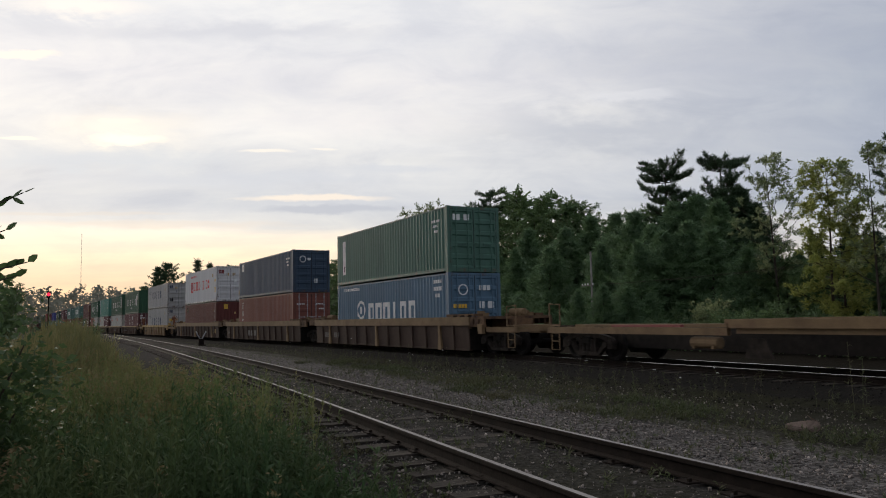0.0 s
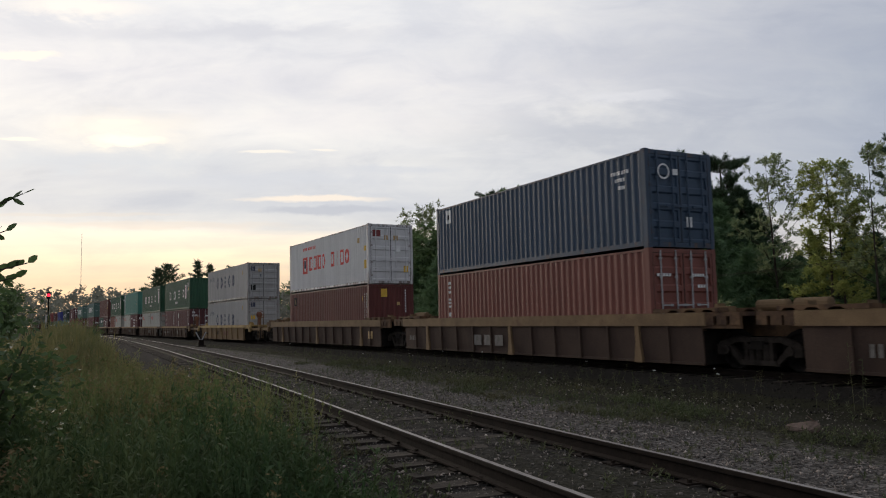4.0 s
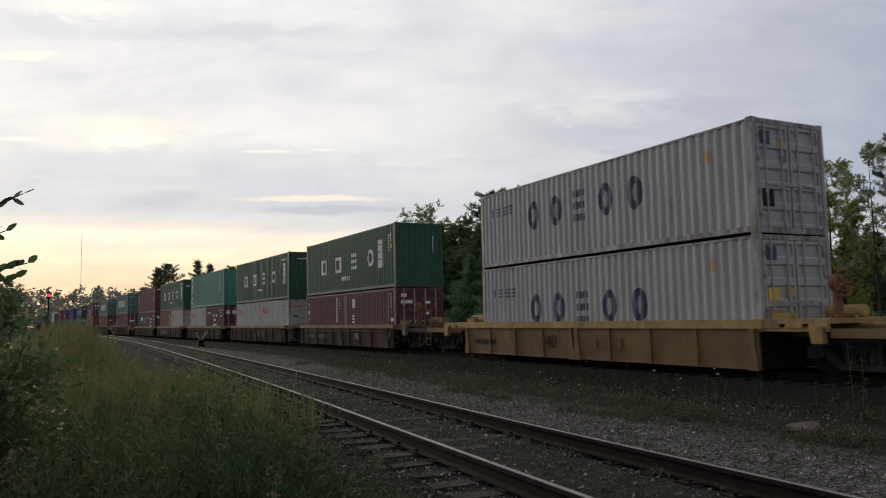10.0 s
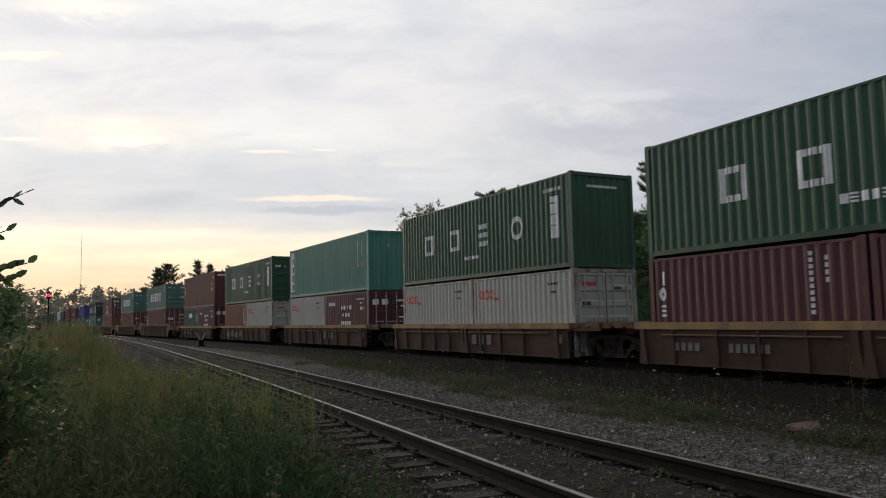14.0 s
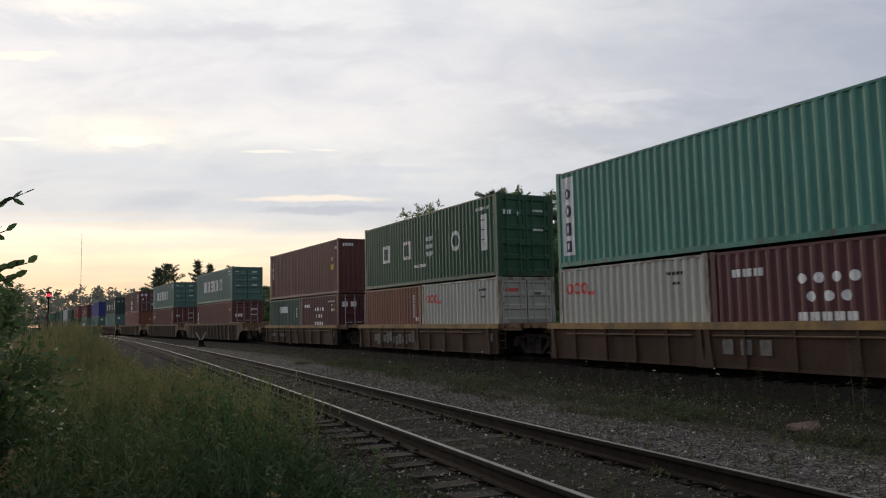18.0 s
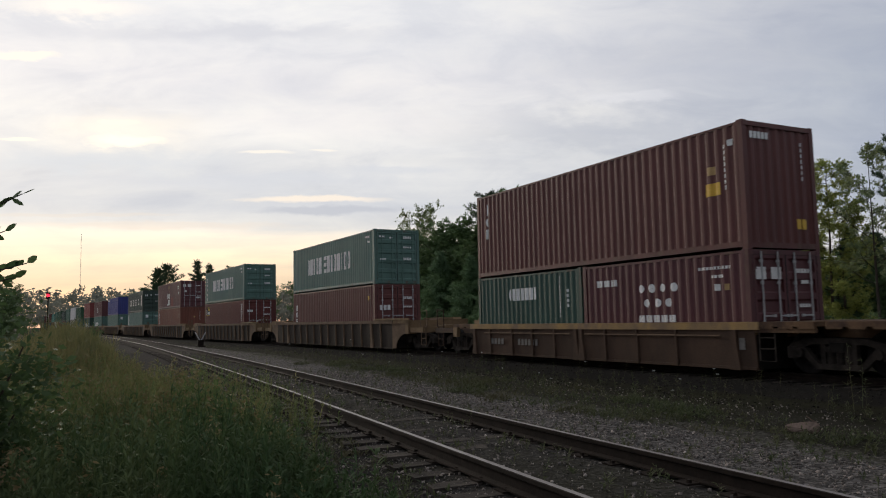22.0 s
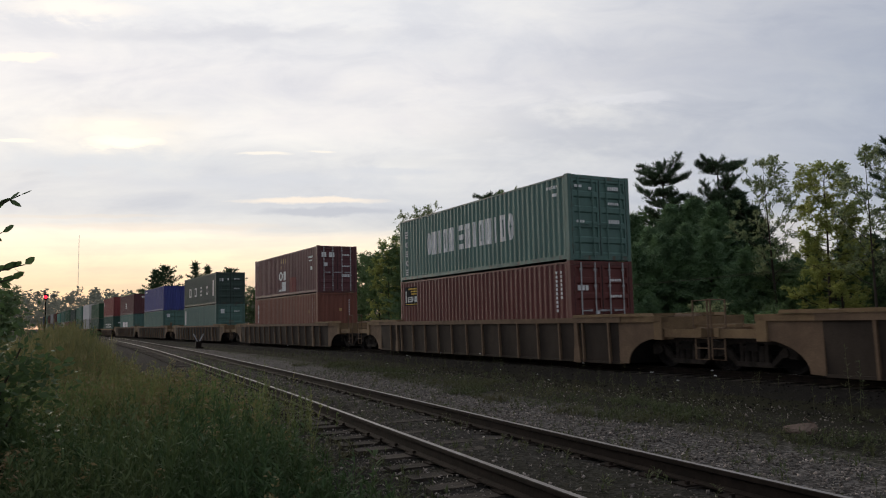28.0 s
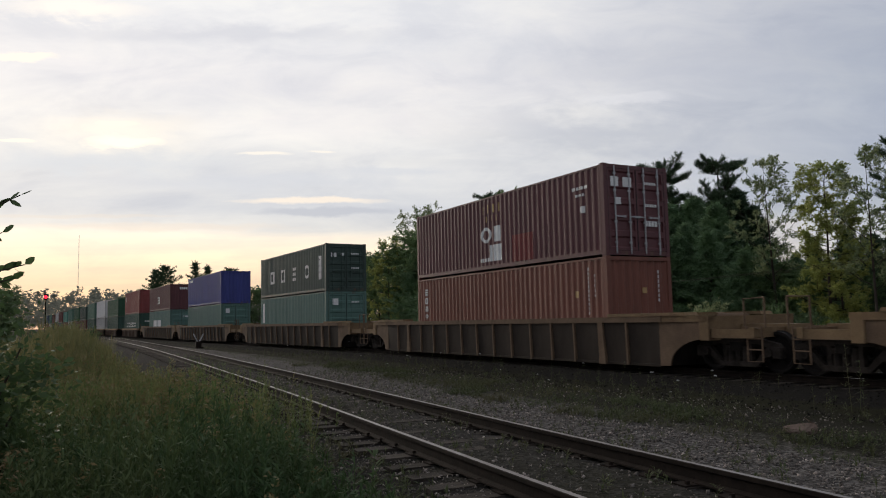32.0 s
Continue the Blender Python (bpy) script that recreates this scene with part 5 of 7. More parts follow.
def well_car(kind, u_mid, left, right, label, group="well cars of the train", spin=True, text=(), panel=None):
    """left, right: 'own' truck with coupler, 'shared' truck at the joint, or 'none' where the neighbour carries it."""
    k, d = KINDS[kind], car_meshes(kind)
    side, sill = CAR_MATS[k["side"]]
    side = panel or side
    car = thing("well_car", label, "freight car", group)
    flip = Matrix.Diagonal((1, -1, 1, 1))
    for m in (None, flip):
        piece("side_sill", d["side_sill"], car, sill, m)
        if kind == "open" and m is None:
            continue
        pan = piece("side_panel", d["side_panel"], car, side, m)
        for x in k["ribs"]:
            piece("rib", d["rib"], pan, M_RIB if kind.startswith("ribbed") else side, Matrix.Translation((x, 0, 0)))
        for x in k["posts"]:
            piece("post", d["post"], pan, sill if kind in ("long", "ribbed", "ribbed_short") else side, Matrix.Translation((x, 0, 0)))
    if kind != "open":
        piece("well_floor", d["well_floor"], car, M_FRAME)
    if kind == "short":
        for x0, x1 in ((-5.4, -0.3), (0.3, 5.3)):
            piece("brake_pipe", BRAKE_PIPE, car, M_RIB, Matrix.Translation((x0, 0, 0)))
    for sgn, how in ((-1, left), (1, right)):
        turn = Matrix.Identity(4) if sgn == 1 else HALF
        base = turn @ Matrix.Translation((k["half"], 0, 0))
        piece("end_platform", d["end_platform"], car, M_END if kind in ("long", "short") else M_SILL_A if kind.startswith("ribbed") else sill, base)
        for flat in (Matrix.Identity(4), Matrix.Diagonal((1, -1, 1, 1))):
            if "end_plate" in d:
                piece("end_plate", d["end_plate"], car, M_RIB, base @ flat)
            if "lift_plate" in d:
                piece("lift_plate", d["lift_plate"], car, M_END if kind == "long" else M_SILL_A, base @ flat)
            if how == "own" and kind in ("short", "yellow", "long"):
                piece("gusset", d["gusset"], car, M_SILL_A if kind != "yellow" else M_SILL_D, base @ flat @ Matrix.Translation((k["ends"] - 0.25, 0, 0)))
        reach = {"long": 1.5, "short": 1.55, "ribbed": 2.1, "ribbed_short": 2.1, "yellow": 2.12, "open": 6.0}[kind]
        if how in ("own", "shared"):
            add_truck(car, sgn * (k["half"] + reach), spin)
        if how == "own":
            c = reach + (1.2 if kind.startswith("ribbed") else 1.0)
            piece("coupler", d["coupler"], car, M_FRAME, base @ Matrix.Translation((c, 0, 0)), "cast steel coupler")
            piece("brake_hose", BRAKE_HOSE, car, M_RUBBER, base @ Matrix.Translation((c + 0.95, 0, 0)), "black rubber air hose")
            near = -1.38 * sgn
            ladder = piece("ladder", LADDER, car, M_CAR_B if kind == "short" else M_CAR_D if kind == "yellow" else sill, base @ Matrix.Translation((reach + (0.75 if kind.startswith("ribbed") else 1.2), near, 0.05)))
            for z in (0.48, 0.72, 0.95):
                piece("rung", RUNG, ladder, M_CAR_B if kind == "short" else M_CAR_D if kind == "yellow" else sill, Matrix.Translation((0, 0, z)))
            piece("hand_rail", RAILING, car, M_CAR_B if kind == "short" else M_CAR_D if kind == "yellow" else sill, base @ Matrix.Translation((reach + (0.75 if kind.startswith("ribbed") else 1.2), near, 1.0)))
            if not kind.startswith("ribbed"):
                walkway = Shape().box(k["ends"], reach + 1.6, -1.42, -1.30, 0.78, 0.96).box(k["ends"], reach + 1.6, 1.30, 1.42, 0.78, 0.96).box(reach + 1.45, reach + 1.6, -1.42, 1.42, 0.8, 0.96).box(k["ends"], reach + 1.5, -0.42, 0.42, 0.74, 1.02)
                piece("end_frame", walkway.mesh("end_frame"), car, M_CAR_B if kind == "short" else M_CAR_D if kind == "yellow" else sill, base)
        gear = k["top"] + 0.002
        if kind == "short" and sgn == 1:
            step = piece("ladder", LADDER, car, M_TRUCK, base @ Matrix.Translation((0.3, -1.44, 0.05)), "narrow steel side ladder")
            for z in (0.48, 0.72, 0.95):
                piece("rung", RUNG, step, M_TRUCK, Matrix.Translation((0, 0, z)))
        if kind != "open" and (how == "own" or kind != "short"):
            piece("brake_cylinder", CYLINDER, car, sill, base @ Matrix.Translation((k["ends"] * 0.5, 0.35, gear if not kind.startswith("ribbed") else 1.082)))
        if sgn == 1 and how == "own" and kind in ("short", "yellow"):
            piece("hand_brake", HANDWHEEL, car, M_RUST, base @ Matrix.Translation((k["ends"] * 0.9, -0.75, gear if not kind.startswith("ribbed") else 1.3)))
        for y in (-1.0, 1.0):
            if kind not in ("ribbed", "ribbed_short", "open") and (how == "own" or kind != "short"):
                piece("container_guide", SHOE, car, sill, base @ Matrix.Translation((0.3, y, gear)))
    for words, x, z, size, ink in text:
        if words is None:
            me = Shape().box(-size[0] / 2, size[0] / 2, -1.478, -1.472, 0, size[1]).mesh("stencil", INK[ink])
            piece("stencil", me, car, at=Matrix.Translation((x, 0, z)))
        else:
            cu = bpy.data.curves.new("stencil", "FONT")
            cu.body, cu.size, cu.extrude = words, size, 0.002
            tmp = bpy.data.objects.new("tmp", cu)
            me = bpy.data.meshes.new_from_object(tmp)
            bpy.data.objects.remove(tmp)
            me.materials.clear()
            me.materials.append(INK[ink])
            piece("stencil", me, car, at=Matrix.Translation((x, -1.478, z)) @ Matrix.Rotation(radians(90), 4, "X"))
    # centre sill added in near-black to stand for deep shade under the car
    if kind == "open":
        piece("centre_sill", Shape().box(-k["half"] - 6.5, k["half"] + 6.5, -0.45, 0.45, 0.36, 0.95, 0.05).mesh("centre_sill"), car, M_WHEEL)
        for sgn in (-1, 1):
            turn = Matrix.Identity(4) if sgn == 1 else HALF
            piece("end_strut", Shape().box(1.9, 4.6, min(-1.18 * sgn, -1.30 * sgn), max(-1.18 * sgn, -1.30 * sgn), 0.965, 1.03, 0.01).mesh("end_strut"), car, INK["patch"], turn @ Matrix.Translation((k["half"], 0, 0)), "faded red steel strut")
            piece("air_reservoir", CYLINDER, car, M_SILL_A, turn @ Matrix.Translation((k["half"] + 1.1, -1.25 * sgn, 0.46)))
            piece("skirt_plate", Shape().prism([(-0.9, 0.28), (-0.1, 0.28), (-0.3, 0.72), (-0.7, 0.72)], -1.34 * sgn - 0.02, -1.34 * sgn + 0.02, "y").mesh("skirt_plate"), car, M_TRUCK, turn @ Matrix.Translation((k["half"], 0, 0)))
    rides(car, u_mid)
    return car


def bar_letters(x, z, n, w=0.16, h=0.26, ink="stencil", gap=0.07):
    return [(None, x + k * (w + gap), z, (w, h), ink) for k in range(n)]


def build_cars():
    tan = "tan-silled brown well car unit of an articulated set"
    # far side panel in near-black: shade inside the empty well
    well_car("open", 110.3, "own", "own", "empty tan-silled open-framed car, shade below it painted black", panel=M_FRAME)
    well_car("long", 84.15, "shared", "own", tan, text=bar_letters(-6.9, 0.42, 4, 0.10) + bar_letters(-5.5, 0.42, 4, 0.12))
    well_car("long", 64.6, "shared", "none", tan, text=bar_letters(-2.2, 0.36, 3, 0.52, 0.36, "stencil", 0.2) + bar_letters(-7.9, 0.45, 4, 0.09, 0.2))
    well_car("long", 45.1, "own", "none", tan, text=[(None, 7.3, 0.45, (0.5, 0.35), "gold")])
    well_car("yellow", 23.6, "own", "own", "yellow single well car with bare end platforms",
             text=[("40", -1.45, 0.36, 0.56, "black")] + bar_letters(0.9, 0.38, 3, 0.3, 0.32, "faded", 0.22) + bar_letters(-5.8, 0.42, 8, 0.11, 0.16, "black"))
    grimy = "grimy brown well car unit with worn yellow sill"
    joint = [4.2, -11.45, -27.3, -43.0, -58.75]
    for k, u in enumerate(joint):
        txt = []
        if k in (1, 2):
            txt = bar_letters(0.7, 0.38, 3, 0.30, 0.34, "stencil", 0.22)
        if k == 0:
            txt = bar_letters(-4.9, 0.42, 4, 0.15, 0.2) + bar_letters(-3.2, 0.42, 6, 0.13, 0.2) + [(None, 2.1, 0.4, (0.5, 0.3), "stencil")]
        if k == 3:
            rs = random.Random(2)
            txt = [(None, -4.3 + 0.33 * q, 0.22 + rs.uniform(0, 0.15), (rs.uniform(0.16, 0.3), rs.uniform(0.3, 0.55)), "stencil") for q in range(13)]
        if k == 4:
            txt = bar_letters(-4.9, 0.42, 4, 0.15, 0.2) + bar_letters(-3.2, 0.42, 6, 0.13, 0.2)
        txt = txt + [(None, 5.9, 0.5, (0.16, 0.26), "stencil")]
        well_car("short", u, "own" if k == 4 else "shared", "own" if k == 0 else "none", grimy, text=txt)
    rust = "rusty brown ribbed well car with arched ends"
    for u in (-80.7, -103.5, -127.0, -150.2, -173.2, -194.1):
        well_car("ribbed_short" if u == -103.5 else "ribbed", u, "own", "own", rust, spin=u > -155)
    for k in range(13):
        well_car("short", -214.1 - (0 if k == 0 else 3.6) - 15.8 * k, "shared", "none", "grimy well car unit far down the train", spin=False)


load_train()
build_cars()


# ---- foliage ----
def leaf_cloud(rng, centres, per, radius, size, flat=1.0, slim=0.55):
    """Leaves as small lens-shaped blades in clumps round the centres; returns vertices and quads."""
    n = len(centres) * per
    c = np.repeat(centres, per, axis=0)
    d = rng.normal(size=(n, 3))
    d /= np.linalg.norm(d, axis=1)[:, None] + 1e-9
    d *= (rng.random(n) ** 0.5)[:, None] * radius
    d[:, 2] *= flat
    p = c + d
    a = rng.normal(size=(n, 3))
    a[:, 2] *= 0.6
    a /= np.linalg.norm(a, axis=1)[:, None]
    b = np.cross(a, rng.normal(size=(n, 3)))
    b /= np.linalg.norm(b, axis=1)[:, None] + 1e-9
    s = (size * (0.65 + 0.7 * rng.random(n)))[:, None]
    v = np.stack([p - a * s, p + b * s * slim, p + a * s, p - b * s * slim], axis=1).reshape(-1, 3)
    return v, np.arange(n * 4).reshape(-1, 4)


def unit(v):
    return v / (np.linalg.norm(v, axis=-1, keepdims=True) + 1e-9)


def leaves_on(rng, starts, ways, per, size, slim=0.5, flat=0.6, shake=0.05):
    """Pointed leaves along twigs, more or less level; returns vertices and triangles."""
    n = len(starts) * per
    q = rng.random(n) ** 0.7
    p = np.repeat(starts, per, axis=0) + np.repeat(ways, per, axis=0) * q[:, None] + rng.normal(size=(n, 3)) * shake
    a = unit(unit(np.repeat(ways, per, axis=0)) + 0.8 * rng.normal(size=(n, 3)) * (1, 1, flat))
    up = unit(rng.normal(size=(n, 3)) * (flat, flat, 0.3) + (0, 0, 1.0))
    b = unit(np.cross(a, up))
    s = (size * (0.6 + 0.8 * rng.random(n)))[:, None]
    v = np.stack([p + b * s * slim * 1.25, p + a * s * 2.1, p - b * s * slim * 1.25], axis=1).reshape(-1, 3)
    return v, np.arange(n * 3).reshape(-1, 3)


def needles_on(rng, tips, ways, per, length, width, fan=0.75):
    """A brush of needles at each tip, as slim triangles."""
    n = len(tips) * per
    p = np.repeat(tips, per, axis=0) + rng.normal(size=(n, 3)) * length * 0.22
    d = unit(np.repeat(ways, per, axis=0) + fan * rng.normal(size=(n, 3)))
    b = unit(np.cross(d, rng.normal(size=(n, 3))))
    ln = (length * (0.6 + 0.7 * rng.random(n)))[:, None]
    v = np.stack([p - b * width, p + b * width, p + d * ln], axis=1).reshape(-1, 3)
    return v, np.arange(n * 3).reshape(-1, 3)


def along(path, f):
    k = min(int(f * (len(path) - 1)), len(path) - 2)
    return path[k].lerp(path[k + 1], f * (len(path) - 1) - k)


def broad_tree(seed, h, r, leaves, first=0.2, limbs=20, rise=0.55, subs=6, twigs=5, per=20, size=0.075, twig=0.55, middle=0.5, flat=0.6, fill=0):
    """Tapered trunk, limbs, branches and twigs, with leaves along the twigs."""
    rng = np.random.default_rng(seed)
    s = Shape()
    r0 = 0.006 * h + 0.02
    sway = rng.normal(size=2) * 0.02 * h
    stem = [Vector((sway[0] * f * math.sin(f * 4 + seed), sway[1] * f, h * 0.97 * f - (0.3 if f == 0 else 0.0))) for f in (0, 0.2, 0.4, 0.6, 0.8, 1.0)]
    s.tube([tuple(p) for p in stem], [r0 * 1.3, r0, r0 * 0.8, r0 * 0.55, r0 * 0.3, 0.012], 8)
    starts, ways, heart = [], [], []
    for k in range(limbs):
        f = first + (1.0 - first) * (k + rng.random()) / limbs
        base = along(stem, min(f, 0.999))
        span = (middle - first + 0.08) if f < middle else (1.06 - middle)
        reach = r * math.sqrt(max(1 - ((f - middle) / span) ** 2, 0.04)) * (0.65 + 0.5 * rng.random())
        w = k * 2.4 + rng.normal() * 0.4
        el = rise * (0.7 + 0.6 * rng.random()) + 0.5 * max(f - 0.75, 0)
        way = Vector((math.cos(w) * math.cos(el), math.sin(w) * math.cos(el), math.sin(el)))
        limb = [base, base + way * reach * 0.5 + Vector((0, 0, -0.04 * reach)), base + way * reach + Vector((0, 0, 0.06 * reach))]
        s.tube([tuple(p) for p in limb], [r0 * 0.45 * (1.15 - f), r0 * 0.28 * (1.15 - f), 0.010], 5)
        heart += [along(limb, 0.3), along(limb, 0.6)]
        for j in range(subs):
            q = 0.28 + 0.72 * (j + rng.random()) / subs
            p = along(limb, min(q, 0.999))
            d = (way + Vector(rng.normal(size=3)) * 0.65 + Vector((0, 0, 0.12))).normalized()
            ln = (0.35 + 0.3 * reach) * (1.15 - 0.55 * q)
            e = p + d * ln
            s.tube([tuple(p), tuple(e)], [0.014, 0.006], 3)
            for _ in range(twigs):
                starts.append(p.lerp(e, 0.25 + 0.75 * rng.random()))
                ways.append((d + Vector(rng.normal(size=3) * (0.8, 0.8, 0.5))).normalized() * twig * (0.6 + 0.6 * rng.random()))
    v, f = leaves_on(rng, np.array([tuple(p) for p in starts]), np.array([tuple(p) for p in ways]), per, size, 0.5, flat)
    if fill:
        vi, fi = needles_on(rng, np.array([tuple(p) for p in heart]), np.zeros((len(heart), 3)), fill, r * 0.2, 0.12, 1.0)
        v, f = np.concatenate([v, vi]), np.concatenate([f, fi + len(v)])
    return s.mesh("trunk", M_BARK), mesh_of("crown", v, f, (leaves,))


def old_pine(seed, h, r, first=0.42, whorls=18, per=18):
    """Old white pine: long level limbs in whorls, needle brushes in flat plates with gaps of sky between them."""
    rng = np.random.default_rng(seed)
    s = Shape()
    r0 = 0.014 * h + 0.04
    sway = rng.normal(size=2) * 0.025 * h
    stem = [Vector((sway[0] * f * f, sway[1] * math.sin(f * 3), h * 0.985 * f - (0.3 if f == 0 else 0))) for f in (0, 0.25, 0.5, 0.75, 1.0)]
    s.tube([tuple(p) for p in stem], [r0 * 1.2, r0, r0 * 0.75, r0 * 0.45, 0.03], 8)
    tips, ways = [], []
    for k in range(whorls):
        f = first + (1.0 - first) * (k + 0.4 * rng.random()) / (whorls - 0.6)
        base = along(stem, min(f, 0.999)) + Vector((0, 0, 0.02 * h * rng.normal()))
        turn = rng.random() * 6.28
        for m in range(5):
            if rng.random() < (0.36 if f < 0.9 else 0.1):
                continue
            w = turn + m * 1.257 + rng.normal() * 0.25
            reach = r * (0.42 + 0.58 * math.sin(math.pi * min(1.0, 1.12 - (f - first) / (1 - first) * 0.86))) * (0.5 + 0.65 * rng.random())
            out = Vector((math.cos(w), math.sin(w), 0))
            lift = 0.04 + 0.40 * rng.random() + 1.0 * max(f - 0.85, 0)
            limb = [base, base + out * reach * 0.5 + Vector((0, 0, reach * lift * 0.35)), base + out * reach + Vector((0, 0, reach * lift))]
            s.tube([tuple(p) for p in limb], [0.075 * (1.25 - f), 0.05 * (1.25 - f), 0.012], 5)
            side = Vector((-out.y, out.x, 0))
            n = int(8 + 6 * reach)
            for j in range(n):
                q = 0.20 + 0.80 * (j + rng.random()) / n
                p = along(limb, min(q, 0.999))
                e = p + side * rng.normal() * 0.26 * reach * (1.25 - q) + out * 0.15 + Vector((0, 0, 0.08 + 0.30 * rng.random()))
                s.tube([tuple(p), tuple(e)], [0.014, 0.006], 3)
                tips += [tuple(e), tuple(p.lerp(e, 0.55))]
                d = (e - p).normalized() * 0.6 + Vector((0, 0, 0.55))
                ways += [tuple(d), tuple(d)]
    for _ in range(5):
        tips.append(tuple(stem[-1] + Vector(rng.normal(size=3)) * 0.15))
        ways.append((0, 0, 1))
    v, f = needles_on(rng, np.array(tips), np.array(ways), per, 0.24, 0.017)
    return s.mesh("trunk", M_BARK), mesh_of("crown", v, f, (L_PINE,))


def young_pine(seed, h, r, leaves, gap=0.42, power=0.85, droop=0.0, per=10, length=0.31, width=0.024, rows=2.6):
    """Dense young conifer down to the ground: whorls of limbs with needle brushes on every shoot."""
    rng = np.random.default_rng(seed)
    s = Shape()
    s.tube([(0, 0, -0.3), (rng.normal() * 0.08, rng.normal() * 0.08, h * 0.5), (0, 0, h)], [0.016 * h, 0.010 * h, 0.012], 7)
    tips, ways, hearts = [], [], []
    z = 0.25
    while z < h * 0.97:
        f = z / h
        turn = rng.random() * 6.28
        rad = r * (1 - f) ** power * (0.72 + 0.5 * rng.random())
        arms = 6 if f < 0.8 else 5
        for m in range(arms):
            w = turn + 6.283 * m / arms + rng.normal() * 0.18
            reach = rad * (0.7 + 0.5 * rng.random())
            out = np.array((math.cos(w), math.sin(w), 0.0))
            el = 0.14 + 0.75 * f - droop
            end = np.array((0, 0, z)) + out * reach * math.cos(el) + np.array((0, 0, reach * math.sin(el)))
            s.tube([(0, 0, z), tuple(end)], [0.028 * (1.2 - f), 0.007], 3)
            n = max(3, int(rows * reach) + 2)
            side = np.array((-out[1], out[0], 0.0))
            for j in range(n):
                q = 0.3 + 0.7 * (j + rng.random()) / n
                p = np.array((0, 0, z)) * (1 - q) + end * q
                for sg in (-1, 1, 0):
                    tips.append(p + side * sg * 0.34 * reach * (1.2 - q) * rng.random() + np.array((0, 0, 0.05 * rng.normal())))
                    ways.append(out * 0.5 + side * sg * 0.45 + np.array((0, 0, 0.45)))
            hearts.append(np.array((0, 0, z)) + out * reach * 0.35)
        z += gap * (0.8 + 0.4 * rng.random()) * (1.0 if f < 0.7 else 0.8)
    tips += [np.array((0, 0, h * q)) for q in (0.93, 0.96, 0.99)]
    ways += [np.array((0, 0, 1.0))] * 3
    v, f = needles_on(rng, np.array(tips), np.array(ways), per, length * h / 9, width * h / 9)
    vi, fi = needles_on(rng, np.array(hearts), np.array([(0, 0, 0.4)] * len(hearts)), 11, 0.55 * h / 9, 0.07 * h / 9, 1.2)
    v, f = np.concatenate([v, vi]), np.concatenate([f, fi + len(v)])
    return s.mesh("trunk", M_BARK), mesh_of("crown", v, f, (leaves,))


def shrub_mesh(seed, h, r, leaves, size=0.05):
    rng = np.random.default_rng(seed)
    s = Shape()
    starts, ways = [], []
    for k in range(16):
        w = k * 2.4 + rng.random()
        rr = r * (0.35 + 0.65 * rng.random())
        e = Vector((math.cos(w) * rr, math.sin(w) * rr, h * (0.45 + 0.55 * rng.random())))
        path = [Vector((e.x * 0.12, e.y * 0.12, -0.2)), Vector((e.x * 0.5, e.y * 0.5, e.z * 0.62)), e]
        s.tube([tuple(p) for p in path], [0.022, 0.014, 0.005], 4)
        for j in range(26):
            q = 0.25 + 0.75 * rng.random()
            starts.append(along(path, min(q, 0.999)))
            ways.append(Vector((math.cos(w) * 0.5 + rng.normal() * 0.7, math.sin(w) * 0.5 + rng.normal() * 0.7, 0.35 + 0.5 * rng.normal())).normalized() * 0.22 * h * (0.6 + 0.6 * rng.random()))
    v, f = leaves_on(rng, np.array([tuple(p) for p in starts]), np.array([tuple(p) for p in ways]), 16, size)
    return s.mesh("trunk", M_BARK), mesh_of("crown", v, f, (leaves,))


